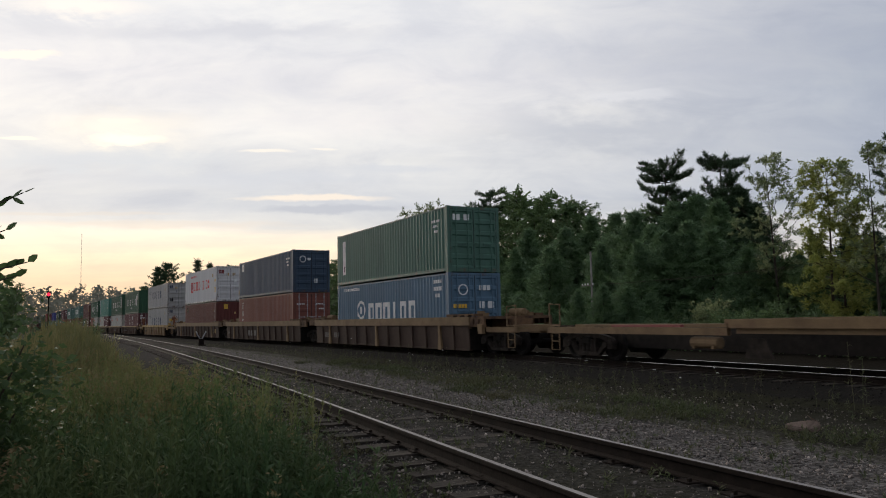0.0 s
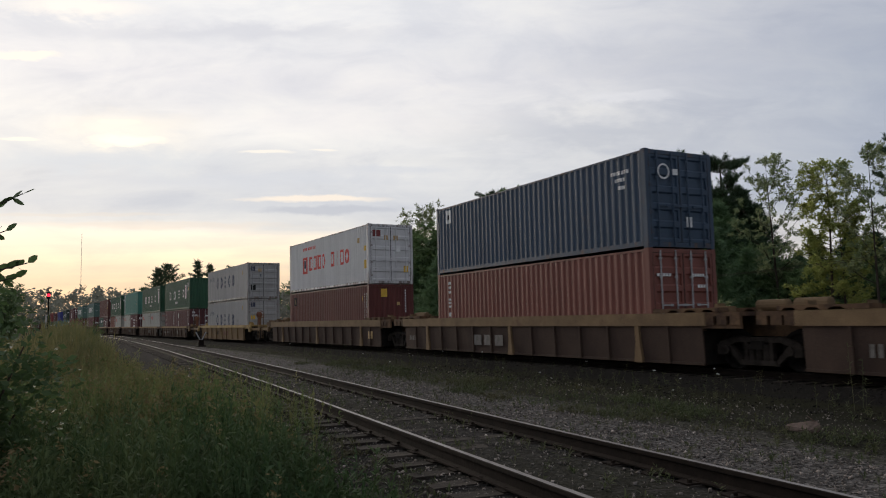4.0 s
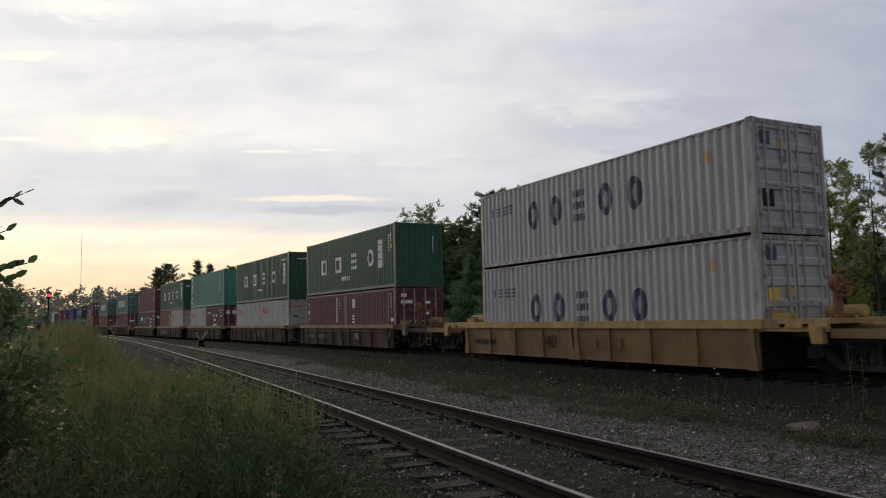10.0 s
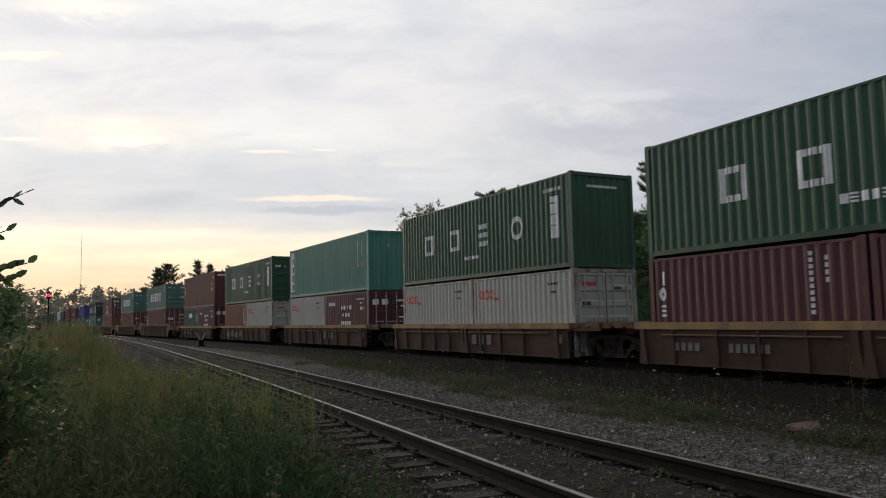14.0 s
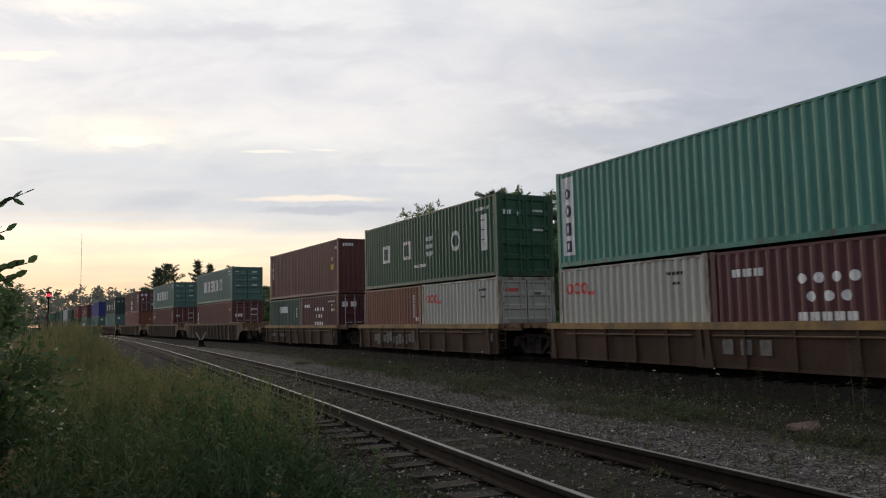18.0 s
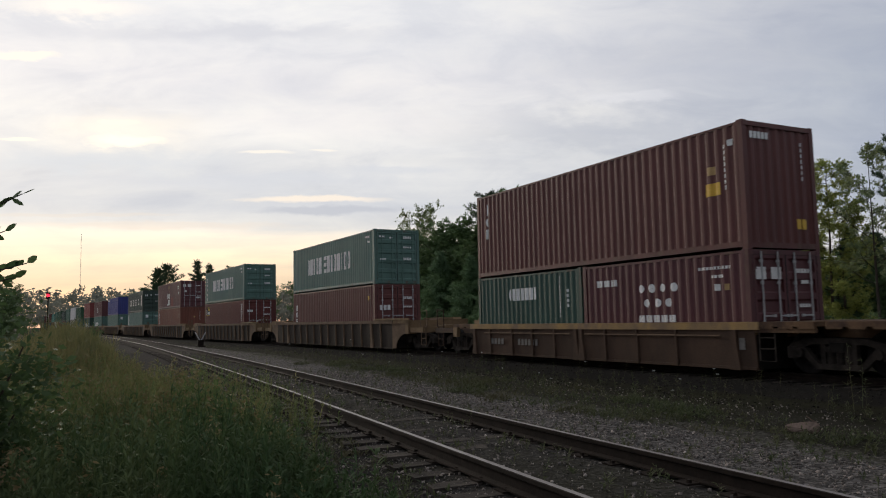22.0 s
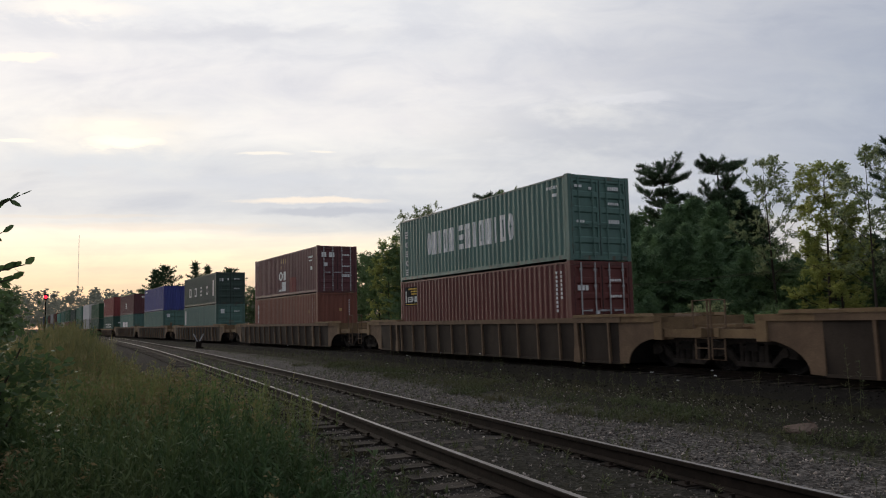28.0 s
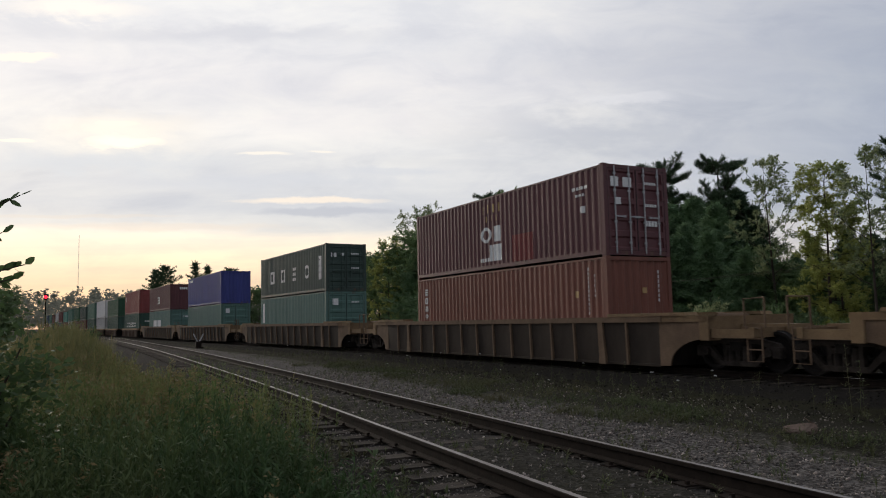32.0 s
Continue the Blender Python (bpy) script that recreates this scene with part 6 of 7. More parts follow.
KIND_OF_TREE = {
    "dec": [broad_tree(1, 10, 3.4, L_DEC, 0.10, 26, 0.45, 6, 5, 22, 0.074, fill=24), broad_tree(2, 10, 3.1, L_DEC, 0.10, 26, 0.45, 6, 5, 22, 0.074, fill=24), broad_tree(3, 10, 3.7, L_DEC, 0.10, 26, 0.45, 6, 5, 22, 0.074, fill=24)],
    "pale": [broad_tree(19, 10, 3.2, L_AIRY, 0.3, 26, 0.5, 6, 6, 16, 0.07, middle=0.66)],
    "ash": [broad_tree(4, 10, 2.1, L_ASH, 0.06, 34, 0.30, 6, 5, 22, 0.062, 0.40, 0.36, 0.45), broad_tree(5, 10, 1.9, L_ASH, 0.08, 32, 0.30, 6, 5, 22, 0.062, 0.40, 0.4, 0.45)],
    "airy": [broad_tree(6, 10, 2.2, L_AIRY, 0.34, 22, 0.7, 5, 5, 15, 0.060, 0.36, 0.72), broad_tree(7, 10, 2.4, L_AIRY, 0.30, 22, 0.65, 5, 5, 15, 0.060, 0.36, 0.7)],
    "pine": [old_pine(8, 13, 2.0), old_pine(9, 13, 2.1), old_pine(10, 13, 1.9)],
    "young": [young_pine(11, 9, 3.3, L_YOUNG), young_pine(12, 9, 3.6, L_YOUNG), young_pine(13, 9, 3.1, L_YOUNG)],
    "dark": [young_pine(20, 9, 3.1, L_PINE), young_pine(21, 9, 2.8, L_PINE)],
    "spruce": [young_pine(14, 11, 4.4, L_PINE, 0.8, 0.9, 0.35, 7, 0.2, 0.022, 2.6), young_pine(17, 11, 4.0, L_PINE, 0.9, 0.85, 0.3, 7, 0.2, 0.022, 2.6)],
    "old_spruce": [young_pine(22, 12, 5.4, L_PINE, 0.9, 0.5, 0.2, 8, 0.22, 0.022, 2.6), young_pine(23, 12, 4.6, L_PINE, 0.9, 0.5, 0.2, 8, 0.22, 0.022, 2.6)],
    "bush": [shrub_mesh(15, 2.4, 1.5, L_BUSH), shrub_mesh(16, 2.4, 1.7, L_DEC)],
    "gold_bush": [shrub_mesh(18, 2.4, 0.9, L_AIRY, 0.05)],
}
TREE_WORDS = {
    "dec": ("broadleaf_tree", "dark green broadleaf tree behind the railway", "tree"),
    "ash": ("yellowing_tree", "slender tree with yellowing green leaves", "tree"),
    "airy": ("thin_crowned_tree", "thin-crowned pale green tree showing sky through", "tree"),
    "pine": ("tall_pine", "tall dark pine with layered uneven branches", "tree"),
    "young": ("young_pine", "dense soft green young pine at the wood's edge", "tree"),
    "pale": ("pale_tree", "round-crowned broadleaf tree with pale green leaves", "tree"),
    "dark": ("dark_pine", "dark dense pine standing behind lighter trees", "tree"),
    "spruce": ("spruce", "narrow dark spruce standing above the wood", "tree"),
    "old_spruce": ("ragged_pine", "ragged dark pine rising over a distant wood", "tree"),
    "bush": ("bush", "leafy bush at the edge of the wood", "bush"),
    "gold_bush": ("yellowing_bush", "yellow-green bush in front of dark pines", "bush"),
}


def tree(kind, x, y, h, seed, wide=1.0):
    trunk, crown = KIND_OF_TREE[kind][seed % len(KIND_OF_TREE[kind])]
    name, label, cat = TREE_WORDS[kind]
    top = np.empty(len(crown.vertices) * 3, dtype=np.float32)
    crown.vertices.foreach_get("co", top)
    k = h / float(top[2::3].max())
    ob = thing(name, label, cat, "trees along the line" if cat == "tree" else "bushes along the line")
    ob.matrix_basis = Matrix.Translation((x, y, ground_z(x, y))) @ Matrix.Rotation(seed * 1.7, 4, "Z") @ Matrix.Diagonal((k * wide, k * wide, k, 1))
    piece("trunk", trunk, ob)
    piece("crown", crown, ob)
    return ob


WOOD = [("pine", -47.9, 44, 15.3), ("pine", -44.3, 46, 14.8), ("pine", -93.6, 52, 20.3), ("pine", -25.2, 40, 11.9), ("dec", -78.2, 50, 17.9), ("dec", -87.7, 52, 18.3),
        ("dec", -71.4, 49, 15.3), ("dec", -52.7, 47, 12.0), ("pale", -73.2, 52, 15.6), ("young", -67.0, 42, 11.2), ("young", -59.0, 41, 10.4), ("young", -56.3, 42, 11.2),
        ("young", -51.6, 41, 10.7), ("young", -47.9, 40, 10.4), ("young", -43.7, 38, 8.7), ("young", -61.6, 37, 8.5), ("young", -52.7, 35, 7.8), ("young", -44.6, 34, 7.3),
        ("young", -39.3, 33, 6.8), ("young", -69.7, 40, 8.6), ("young", -80.2, 44, 9.8), ("young", -45.7, 42, 10.9), ("young", -44.2, 43, 11.3), ("young", -40.1, 41, 10.1),
        ("young", -38.0, 36, 8.1), ("young", -39.2, 35, 7.6), ("young", -35.9, 36, 7.4), ("dark", -43.7, 47, 12.1), ("dark", -42.1, 47, 10.6), ("dark", -40.0, 42, 9.2),
        ("dark", -33.7, 46, 7.5), ("dark", -31.2, 45, 7.0), ("dark", -28.9, 44, 7.5), ("dark", -36.2, 46, 6.9), ("young", -33.1, 36, 5.9), ("young", -33.0, 38, 5.5),
        ("young", -32.8, 40, 5.7), ("dec", -37.2, 42, 6.8), ("dec", -31.4, 37, 5.1), ("dec", -30.2, 40, 5.5), ("dec", -28.4, 40, 4.8), ("dec", -29.3, 36, 4.4),
        ("airy", -30.9, 36, 11.2), ("ash", -26.0, 34, 9.9), ("ash", -26.1, 35, 8.2), ("airy", -22.9, 33, 9.8), 
        ("gold_bush", -28.9, 28.5, 2.8), ("bush", -25.4, 28, 2.5), ("bush", -24.5, 29, 2.6), ("bush", -26.7, 28, 2.2), ("bush", -31.3, 28, 2.2), ("bush", -19.0, 27, 2.0),
        ("bush", -21.2, 27.5, 2.1), ("pale", -116.7, 52, 21.9), ("ash", -110.9, 44, 15.5), ("dec", -143.5, 52, 16.3), ("dec", -173.9, 58, 17.5), ("dec", -215.1, 66, 19.4),
        ("dec", -273.8, 75, 21.0), ("dec", -97.4, 50, 13.8), ("dec", -111.4, 52, 14.5), ("dec", -118.4, 50, 14.3), ("dec", -85.1, 46, 11.9), ("young", -80.0, 42, 9.6),
        ("dec", -107.8, 47, 15.6), ("dec", -99.4, 46, 15.4), ("dec", -94.9, 47, 15.9), ("dec", -91.3, 48, 15.8), ("dec", -118.5, 48, 14.7), ("young", -88.3, 42, 10.9), ("young", -100.1, 44, 11.2), ("dec", -130.4, 50, 14.9),
        ("young", -38.5, 27.5, 3.5), ("young", -36.4, 27.8, 3.8), ("young", -35.0, 28.5, 3.6), ("young", -44.1, 29, 3.7), ("young", -33.7, 29, 3.2),
        ("dark", -50.4, 49, 12.8), ("dark", -53.2, 49, 12.7), ("dark", -47.7, 49, 12.8), ("dark", -49.6, 47, 11.7),
        ("ash", -20, 36, 8.0), ("dec", -14, 36, 8.6), ("young", -10, 35, 8.5), ("dec", -4, 38, 8.2)]
FAR_SIDE = [("dec", -62, -4.6, 4.9), ("dec", -70, -7.5, 6.4), ("dec", -52, -5.5, 4.8), ("dec", -84, -6.5, 4.9),
            ("old_spruce", -135, 12.0, 11.6), ("old_spruce", -137, 13.8, 12.6), ("dec", -133, 12.6, 7.4), ("spruce", -135, 18.3, 13.2), ("spruce", -135, 20.3, 12.6), ("old_spruce", -135, 24.1, 12.2),
            ("dec", -134, 16.5, 7.6), ("dec", -132, 20.5, 8.2), ("dec", -131, 24, 8.4), ("dec", -126, 27, 8.4), ("dec", -150, 11.0, 8.8), ("dec", -160, 10.6, 8.4), ("dec", -170, 9.6, 7.9),
            ("dec", -180, 8.4, 7.4), ("dec", -192, 7.4, 7.2), ("ash", -156, 12.2, 8.0), ("ash", -186, 9.0, 7.2)]
for i, (kind, x, y, h) in enumerate(WOOD + FAR_SIDE):
    tree(kind, x, y, h, i, 1.32 if kind in ("dec", "young", "dark") else 0.85 if kind == "pale" else 1.0)


def far_woods():
    """The wood on the horizon, beyond counting."""
    rng = np.random.default_rng(21)
    cs = []
    for k in range(680):
        w = radians(rng.uniform(-112, -20))
        dist = rng.uniform(330, 520)
        h = rng.uniform(15.5, 18.5) + 1.0 * math.sin(k * 0.9)
        x, y = math.sin(w) * dist, math.cos(w) * dist
        for _ in range(26):
            f = rng.random()
            rr = 5.0 * math.sqrt(max(1 - (2 * f - 0.9) ** 2, 0.05))
            cs.append((x + rng.normal() * rr * 0.6, y + rng.normal() * rr * 0.6, h * (0.12 + 0.85 * f)))
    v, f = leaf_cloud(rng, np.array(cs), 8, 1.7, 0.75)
    tagged(new("far_woods", mesh_of("far_woods", v, f, (L_FAR,))), "grey-green wood along the horizon, paled in colour as if by haze", "woods", kind="stuff")


far_woods()


def wood_floor():
    """Undergrowth that fills the foot of the wood behind the train."""
    rng = np.random.default_rng(22)
    cs = []
    for _ in range(5200):
        u = rng.uniform(-170, 8)
        x, y, h = track(u, 14 + 14 * rng.random() ** 1.3)
        cs.append((x, y, -0.5 + 0.9 * rng.random() ** 2))
    v, f = leaf_cloud(rng, np.array(cs), 13, 0.6, 0.10)
    tagged(new("undergrowth", mesh_of("undergrowth", v, f, (L_BUSH,))), "tangled dark green undergrowth at the foot of the wood", "undergrowth", kind="stuff")


wood_floor()


# ---- weeds in front of the camera ----
def weed_border(x):
    """How far the weeds reach towards the siding at x."""
    ragged = 0.28 * noise.noise((x * 1.3, 0.0, 9.0)) + 0.12 * noise.noise((x * 4.0, 0.0, 2.0))
    return float(np.interp(x, (-60, -24, -19, -16, -13, -11, -9, -6.5), (0.5, 0.5, 0.9, 1.45, 1.75, 2.1, 2.25, 1.9))) + ragged


def plants(rng, feet, heights, blade_n, blade_len, blade_w, stem_w, lean=0.12, up=0.5, from_f=0.15):
    """Upright stems with narrow leaves all the way up. Returns vertices and quads."""
    V, n0 = [], len(feet)
    tips = feet + np.stack([rng.normal(size=n0) * lean * heights, rng.normal(size=n0) * lean * heights, heights], axis=1)
    side = np.stack([rng.normal(size=n0), rng.normal(size=n0), np.zeros(n0)], axis=1)
    side /= np.linalg.norm(side, axis=1)[:, None]
    w = stem_w
    V.append(np.stack([feet - side * w, feet + side * w, tips + side * w * 0.4, tips - side * w * 0.4], axis=1).reshape(-1, 3))
    m = n0 * blade_n
    f = from_f + (1 - from_f) * rng.random(m)
    a = np.repeat(feet, blade_n, axis=0)
    b = np.repeat(tips, blade_n, axis=0)
    p = a + (b - a) * f[:, None]
    ang = rng.random(m) * 2 * math.pi
    ln = blade_len * (0.6 + 0.7 * rng.random(m)) * (1.15 - 0.6 * f)
    el = up + rng.normal(size=m) * 0.35
    d = np.stack([np.cos(ang) * np.cos(el), np.sin(ang) * np.cos(el), np.sin(el)], axis=1)
    s = np.stack([-np.sin(ang), np.cos(ang), np.zeros(m)], axis=1)
    mid = p + d * (ln * 0.5)[:, None]
    end = p + d * ln[:, None] - np.stack([np.zeros(m), np.zeros(m), ln * 0.18], axis=1)
    hw = (blade_w * (0.7 + 0.6 * rng.random(m)))[:, None]
    V.append(np.stack([p, mid - s * hw, end, mid + s * hw], axis=1).reshape(-1, 3))
    v = np.concatenate(V)
    return v, np.arange(len(v)).reshape(-1, 4), tips


def scatter(rng, n, x0, x1, lo, hi):
    """n feet between two borders lo(x), hi(x)."""
    x = x0 + (x1 - x0) * rng.random(n)
    y = np.array([lo(a) + (hi(a) - lo(a)) * r for a, r in zip(x, rng.random(n))])
    z = np.array([ground_z(a, b) - 0.02 for a, b in zip(x, y)])
    return np.stack([x, y, z], axis=1)


def weeds():
    rng = np.random.default_rng(31)
    feet = scatter(rng, 7000, -17, -4.4, lambda x: -2.4, weed_border)
    edge = np.array([weed_border(x) - y for x, y, _ in feet])
    clump = np.array([0.92 + 0.45 * noise.noise((x * 0.8, y * 1.0, 7.0)) for x, y, _ in feet])
    hs = (0.78 + 0.34 * rng.random(len(feet))) * np.clip(0.52 + edge * 0.50, 0.3, 1.05) * clump
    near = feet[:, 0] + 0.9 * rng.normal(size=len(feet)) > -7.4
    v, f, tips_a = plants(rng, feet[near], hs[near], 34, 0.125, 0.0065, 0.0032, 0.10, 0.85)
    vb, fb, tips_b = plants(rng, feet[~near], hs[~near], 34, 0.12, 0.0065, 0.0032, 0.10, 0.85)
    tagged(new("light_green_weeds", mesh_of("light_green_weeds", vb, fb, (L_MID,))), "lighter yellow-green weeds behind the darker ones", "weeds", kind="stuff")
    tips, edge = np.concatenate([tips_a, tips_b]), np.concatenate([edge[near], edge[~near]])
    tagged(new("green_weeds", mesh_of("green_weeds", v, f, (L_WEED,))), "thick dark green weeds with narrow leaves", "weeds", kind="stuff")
    feet = scatter(rng, 420, -8.5, -4.6, lambda x: -1.6, lambda x: weed_border(x) - 0.1)
    v, f, _ = plants(rng, feet, 0.45 + 0.4 * rng.random(len(feet)), 46, 0.16, 0.011, 0.004, 0.12, 0.55, 0.1)
    tagged(new("willow_leaved_weeds", mesh_of("willow_leaved_weeds", v, f, (L_WEED,))), "dark green weeds with long pointed leaves", "weeds", kind="stuff")
    # feathery seed heads, more of them away from the camera
    back = np.clip(0.05 + 0.05 * (-6 - tips[:, 0]), 0.05, 0.5)
    pick = tips[(rng.random(len(tips)) < back) & (edge > 0.25)]
    drop = np.repeat(pick, 12, axis=0) + rng.normal(size=(len(pick) * 12, 3)) * (0.025, 0.025, 0.0)
    drop[:, 2] += 0.05 - rng.random(len(drop)) * 0.22
    v, f = leaf_cloud(rng, drop, 3, 0.03, 0.018, 1.0, 0.4)
    tagged(new("goldenrod_heads", mesh_of("goldenrod_heads", v, f, (L_FLOWER,))), "dull brownish-green seed heads on the weeds", "weeds", kind="stuff")
    feet = np.concatenate([scatter(rng, 1500, -18, -8.2, lambda x: -1.8, lambda x: weed_border(x) - 1.1), scatter(rng, 40, -12, -6, lambda x: weed_border(x) - 1.0, lambda x: weed_border(x) + 0.1)])
    hs = (0.85 + 0.35 * rng.random(len(feet))) * np.array([1.0 + 0.35 * noise.noise((x * 0.7, y * 0.9, 4.0)) for x, y, _ in feet])
    v, f, tips = plants(rng, feet, hs, 34, 0.11, 0.0055, 0.003, 0.08, 0.95, 0.3)
    tagged(new("tall_weeds", mesh_of("tall_weeds", v, f, (L_TALL,))), "taller olive weed stalks above the rest", "weeds", kind="stuff")
    # taller dry grass farther back, thickest in one stand
    feet = np.concatenate([scatter(rng, 3500, -30, -14, lambda x: -1.8, lambda x: -0.040 * x - 0.1), scatter(rng, 3500, -46, -14, lambda x: -5.0, lambda x: -0.02 * x)])
    hs = (0.80 + 0.4 * rng.random(len(feet))) * np.array([0.98 + 0.3 * noise.noise((x * 0.5, y * 0.8, 2.0)) for x, y, _ in feet])
    stand = np.stack([-17.5 + 2.2 * rng.normal(size=4200), -0.25 + 0.42 * rng.normal(size=4200), np.full(4200, -0.36)], axis=1)
    tall = 1.72 * np.exp(-0.5 * ((stand[:, 1] + 0.25) / 0.85) ** 2) * (0.72 + 0.28 * rng.random(4200))
    feet, hs = np.concatenate([feet, stand]), np.concatenate([hs, tall])
    v, f, tips = plants(rng, feet, hs, 9, 0.46, 0.0054, 0.0035, 0.12, 1.1, 0.05)
    tagged(new("tall_grass", mesh_of("tall_grass", v, f, (L_STRAW,))), "tall straw-coloured grass gone to seed", "grass", kind="stuff")
    feet = scatter(rng, 2600, -60, -7, lambda x: weed_border(x) - 1.2, lambda x: weed_border(x) + 0.35)
    v, f, tips = plants(rng, feet, 0.12 + 0.28 * rng.random(len(feet)), 8, 0.18, 0.006, 0.003, 0.15, 0.8, 0.0)
    tagged(new("edge_grass", mesh_of("edge_grass", v, f, (L_WEED,))), "short ragged grass at the edge of the gravel", "grass", kind="stuff")
    # single tufts that lean over the nearer rail
    spots = [(-23.5, 0.5), (-19.5, 0.5), (-17.0, 0.5), (-15.0, 0.4), (-13.5, 0.35), (-12.0, 0.35), (-10.8, 0.25)]
    feet = np.array([(x + rng.normal() * w, siding_y(x) - 1.2 - 0.35 * rng.random() + rng.normal() * 0.1, -0.3) for x, w in spots for _ in range(20)])
    v, f, tips = plants(rng, feet, 0.30 + 0.45 * rng.random(len(feet)), 22, 0.12, 0.007, 0.003, 0.14, 0.8)
    tagged(new("trackside_weeds", mesh_of("trackside_weeds", v, f, (L_MID,))), "olive weed tufts leaning over the siding's rail", "weeds", kind="stuff")
    # sparse growth on the ballast and between the tracks
    strip = scatter(rng, 9500, -30, 1, lambda x: siding_y(x) + 2.9, lambda x: siding_y(x) + 6.0)
    strip = strip[np.array([noise.noise((x * 0.55, y * 1.1, 5.0)) + 0.35 * noise.noise((x * 2.5, y * 2.5, 1.0)) > 0.04 + 0.24 * abs(y - siding_y(x) - 4.4) for x, y, _ in strip])]
    feet = np.concatenate([strip, scatter(rng, 700, -30, 1, lambda x: siding_y(x) + 3.2, lambda x: siding_y(x) + 5.6),
                           scatter(rng, 420, -40, 1, lambda x: siding_y(x) - 0.6, lambda x: siding_y(x) + 0.6),
                           scatter(rng, 380, -60, 1, lambda x: siding_y(x) + 1.2, lambda x: main_y(x) - 2.0),
                           scatter(rng, 900, -26, 1, lambda x: siding_y(x) + 0.9, lambda x: siding_y(x) + 5.4),
                           scatter(rng, 260, -12, -6, lambda x: weed_border(x), lambda x: siding_y(x) - 1.2)])
    v, f, tips = plants(rng, feet, 0.05 + 0.15 * rng.random(len(feet)) ** 2, 9, 0.11, 0.007, 0.002, 0.2, 0.7, 0.0)
    tagged(new("ballast_grass", mesh_of("ballast_grass", v, f, (L_SHORT,))), "thin tufts of grass on the gravel", "grass", kind="stuff")
    # a few tall stalks near the main track
    stalks = np.array([(-8.13, 10.83, 0.95), (-8.40, 11.31, 1.10), (-8.61, 11.81, 0.80), (-7.86, 10.86, 0.60), (-13.58, 10.62, 0.45), (-11.98, 9.85, 0.55), (-11.90, 10.83, 0.40), (-10.89, 8.93, 0.35)])
    feet = np.column_stack([stalks[:, :2], np.full(len(stalks), -0.3)])
    v, f, tips = plants(rng, feet, stalks[:, 2], 20, 0.13, 0.009, 0.0055, 0.07, 0.6, 0.1)
    tagged(new("tall_stalks", mesh_of("tall_stalks", v, f, (L_SHORT,))), "tall thin weed stalks beside the main track", "weeds", kind="stuff")
    feet = scatter(rng, 320, -40, -2, lambda x: main_y(x) - 4.8, lambda x: main_y(x) - 1.7)
    v, f, tips = plants(rng, feet, 0.12 + 0.5 * rng.random(len(feet)) ** 2, 14, 0.11, 0.007, 0.003, 0.14)
    tips = tips[::6]
    tagged(new("ballast_weeds", mesh_of("ballast_weeds", v, f, (L_SHORT,))), "single weeds standing on the dark ballast", "weeds", kind="stuff")
    v, f = leaf_cloud(rng, tips[::3] + (0, 0, 0.01), 14, 0.035, 0.014, 0.4)
    tagged(new("white_flower_heads", mesh_of("white_flower_heads", v, f, (INK["white"],))), "small white flower heads beside the main track", "flowers", kind="stuff")


weeds()


def stones(seed, n, low, high, s0, s1, m, name, label):
    """Loose ballast between two lines along the tracks."""
    rng = np.random.default_rng(seed)
    x = 1.5 - 26 * rng.random(n) ** 1.25
    lo = np.array([low(a) for a in x])
    hi = np.array([high(a) for a in x])
    y = lo + (hi - lo) * rng.random(n) ** 1.1
    z = np.array([ground_z(a, b) for a, b in zip(x, y)])
    ds = np.array([b - siding_y(a) for a, b in zip(x, y)])
    keep = ~((np.abs(np.abs(ds) - 0.7525) < 0.09)) & ~((ds > 3.5) & (rng.random(n) < 0.78)) & ~((np.abs(ds) < 0.95) & (rng.random(n) < 0.7))
    x, y, z = x[keep], y[keep], z[keep]
    n = len(x)
    s = s0 + s1 * rng.random(n) ** 2.4
    oct_v = np.array([(1, 0, 0), (0, 1, 0), (-1, 0, 0), (0, -1, 0), (0, 0, 0.8), (0, 0, -0.6)], dtype=float)
    tri = np.array([(0, 1, 4), (1, 2, 4), (2, 3, 4), (3, 0, 4), (1, 0, 5), (2, 1, 5), (3, 2, 5), (0, 3, 5)])
    jit = 1 + 0.45 * (rng.random((n, 6, 1)) - 0.5)
    e1 = unit(rng.normal(size=(n, 3)))
    e2 = unit(np.cross(e1, rng.normal(size=(n, 3))))
    e3 = np.cross(e1, e2)
    v = oct_v[None] * jit * np.array([1.0, 0.8, 0.75]) + 0.35 * (rng.random((n, 6, 3)) - 0.5)
    v = v[..., :1] * e1[:, None] + v[..., 1:2] * e2[:, None] + v[..., 2:] * e3[:, None]
    v = v * s[:, None, None] + np.stack([x, y, z + s * 0.35], axis=1)[:, None, :]
    f = (tri[None] + 6 * np.arange(n)[:, None, None]).reshape(-1, 3)
    t = m.node_tree
    g = t.nodes.new("ShaderNodeNewGeometry")
    p = t.nodes["Principled BSDF"]
    src = p.inputs["Base Color"].links[0].from_socket
    t.links.new(mixed(t, 1.0, src, ramp(t, g.outputs["Random Per Island"], [(0.0, (0.35, 0.34, 0.33)), (0.5, (0.9, 0.86, 0.83)), (0.8, (1.5, 1.4, 1.33)), (0.97, (1.9, 1.82, 1.75)), (1.0, (2.5, 2.4, 2.3))]), "MULTIPLY"), p.inputs["Base Color"])
    tagged(new(name, mesh_of(name, v.reshape(-1, 3), f, (m,))), label, "stones", kind="stuff")


stones(41, 66000, lambda x: siding_y(x) - 2.3, lambda x: main_y(x) - 3.5, 0.008, 0.022, M_STONE, "ballast_stones", "loose grey ballast stones round the siding")
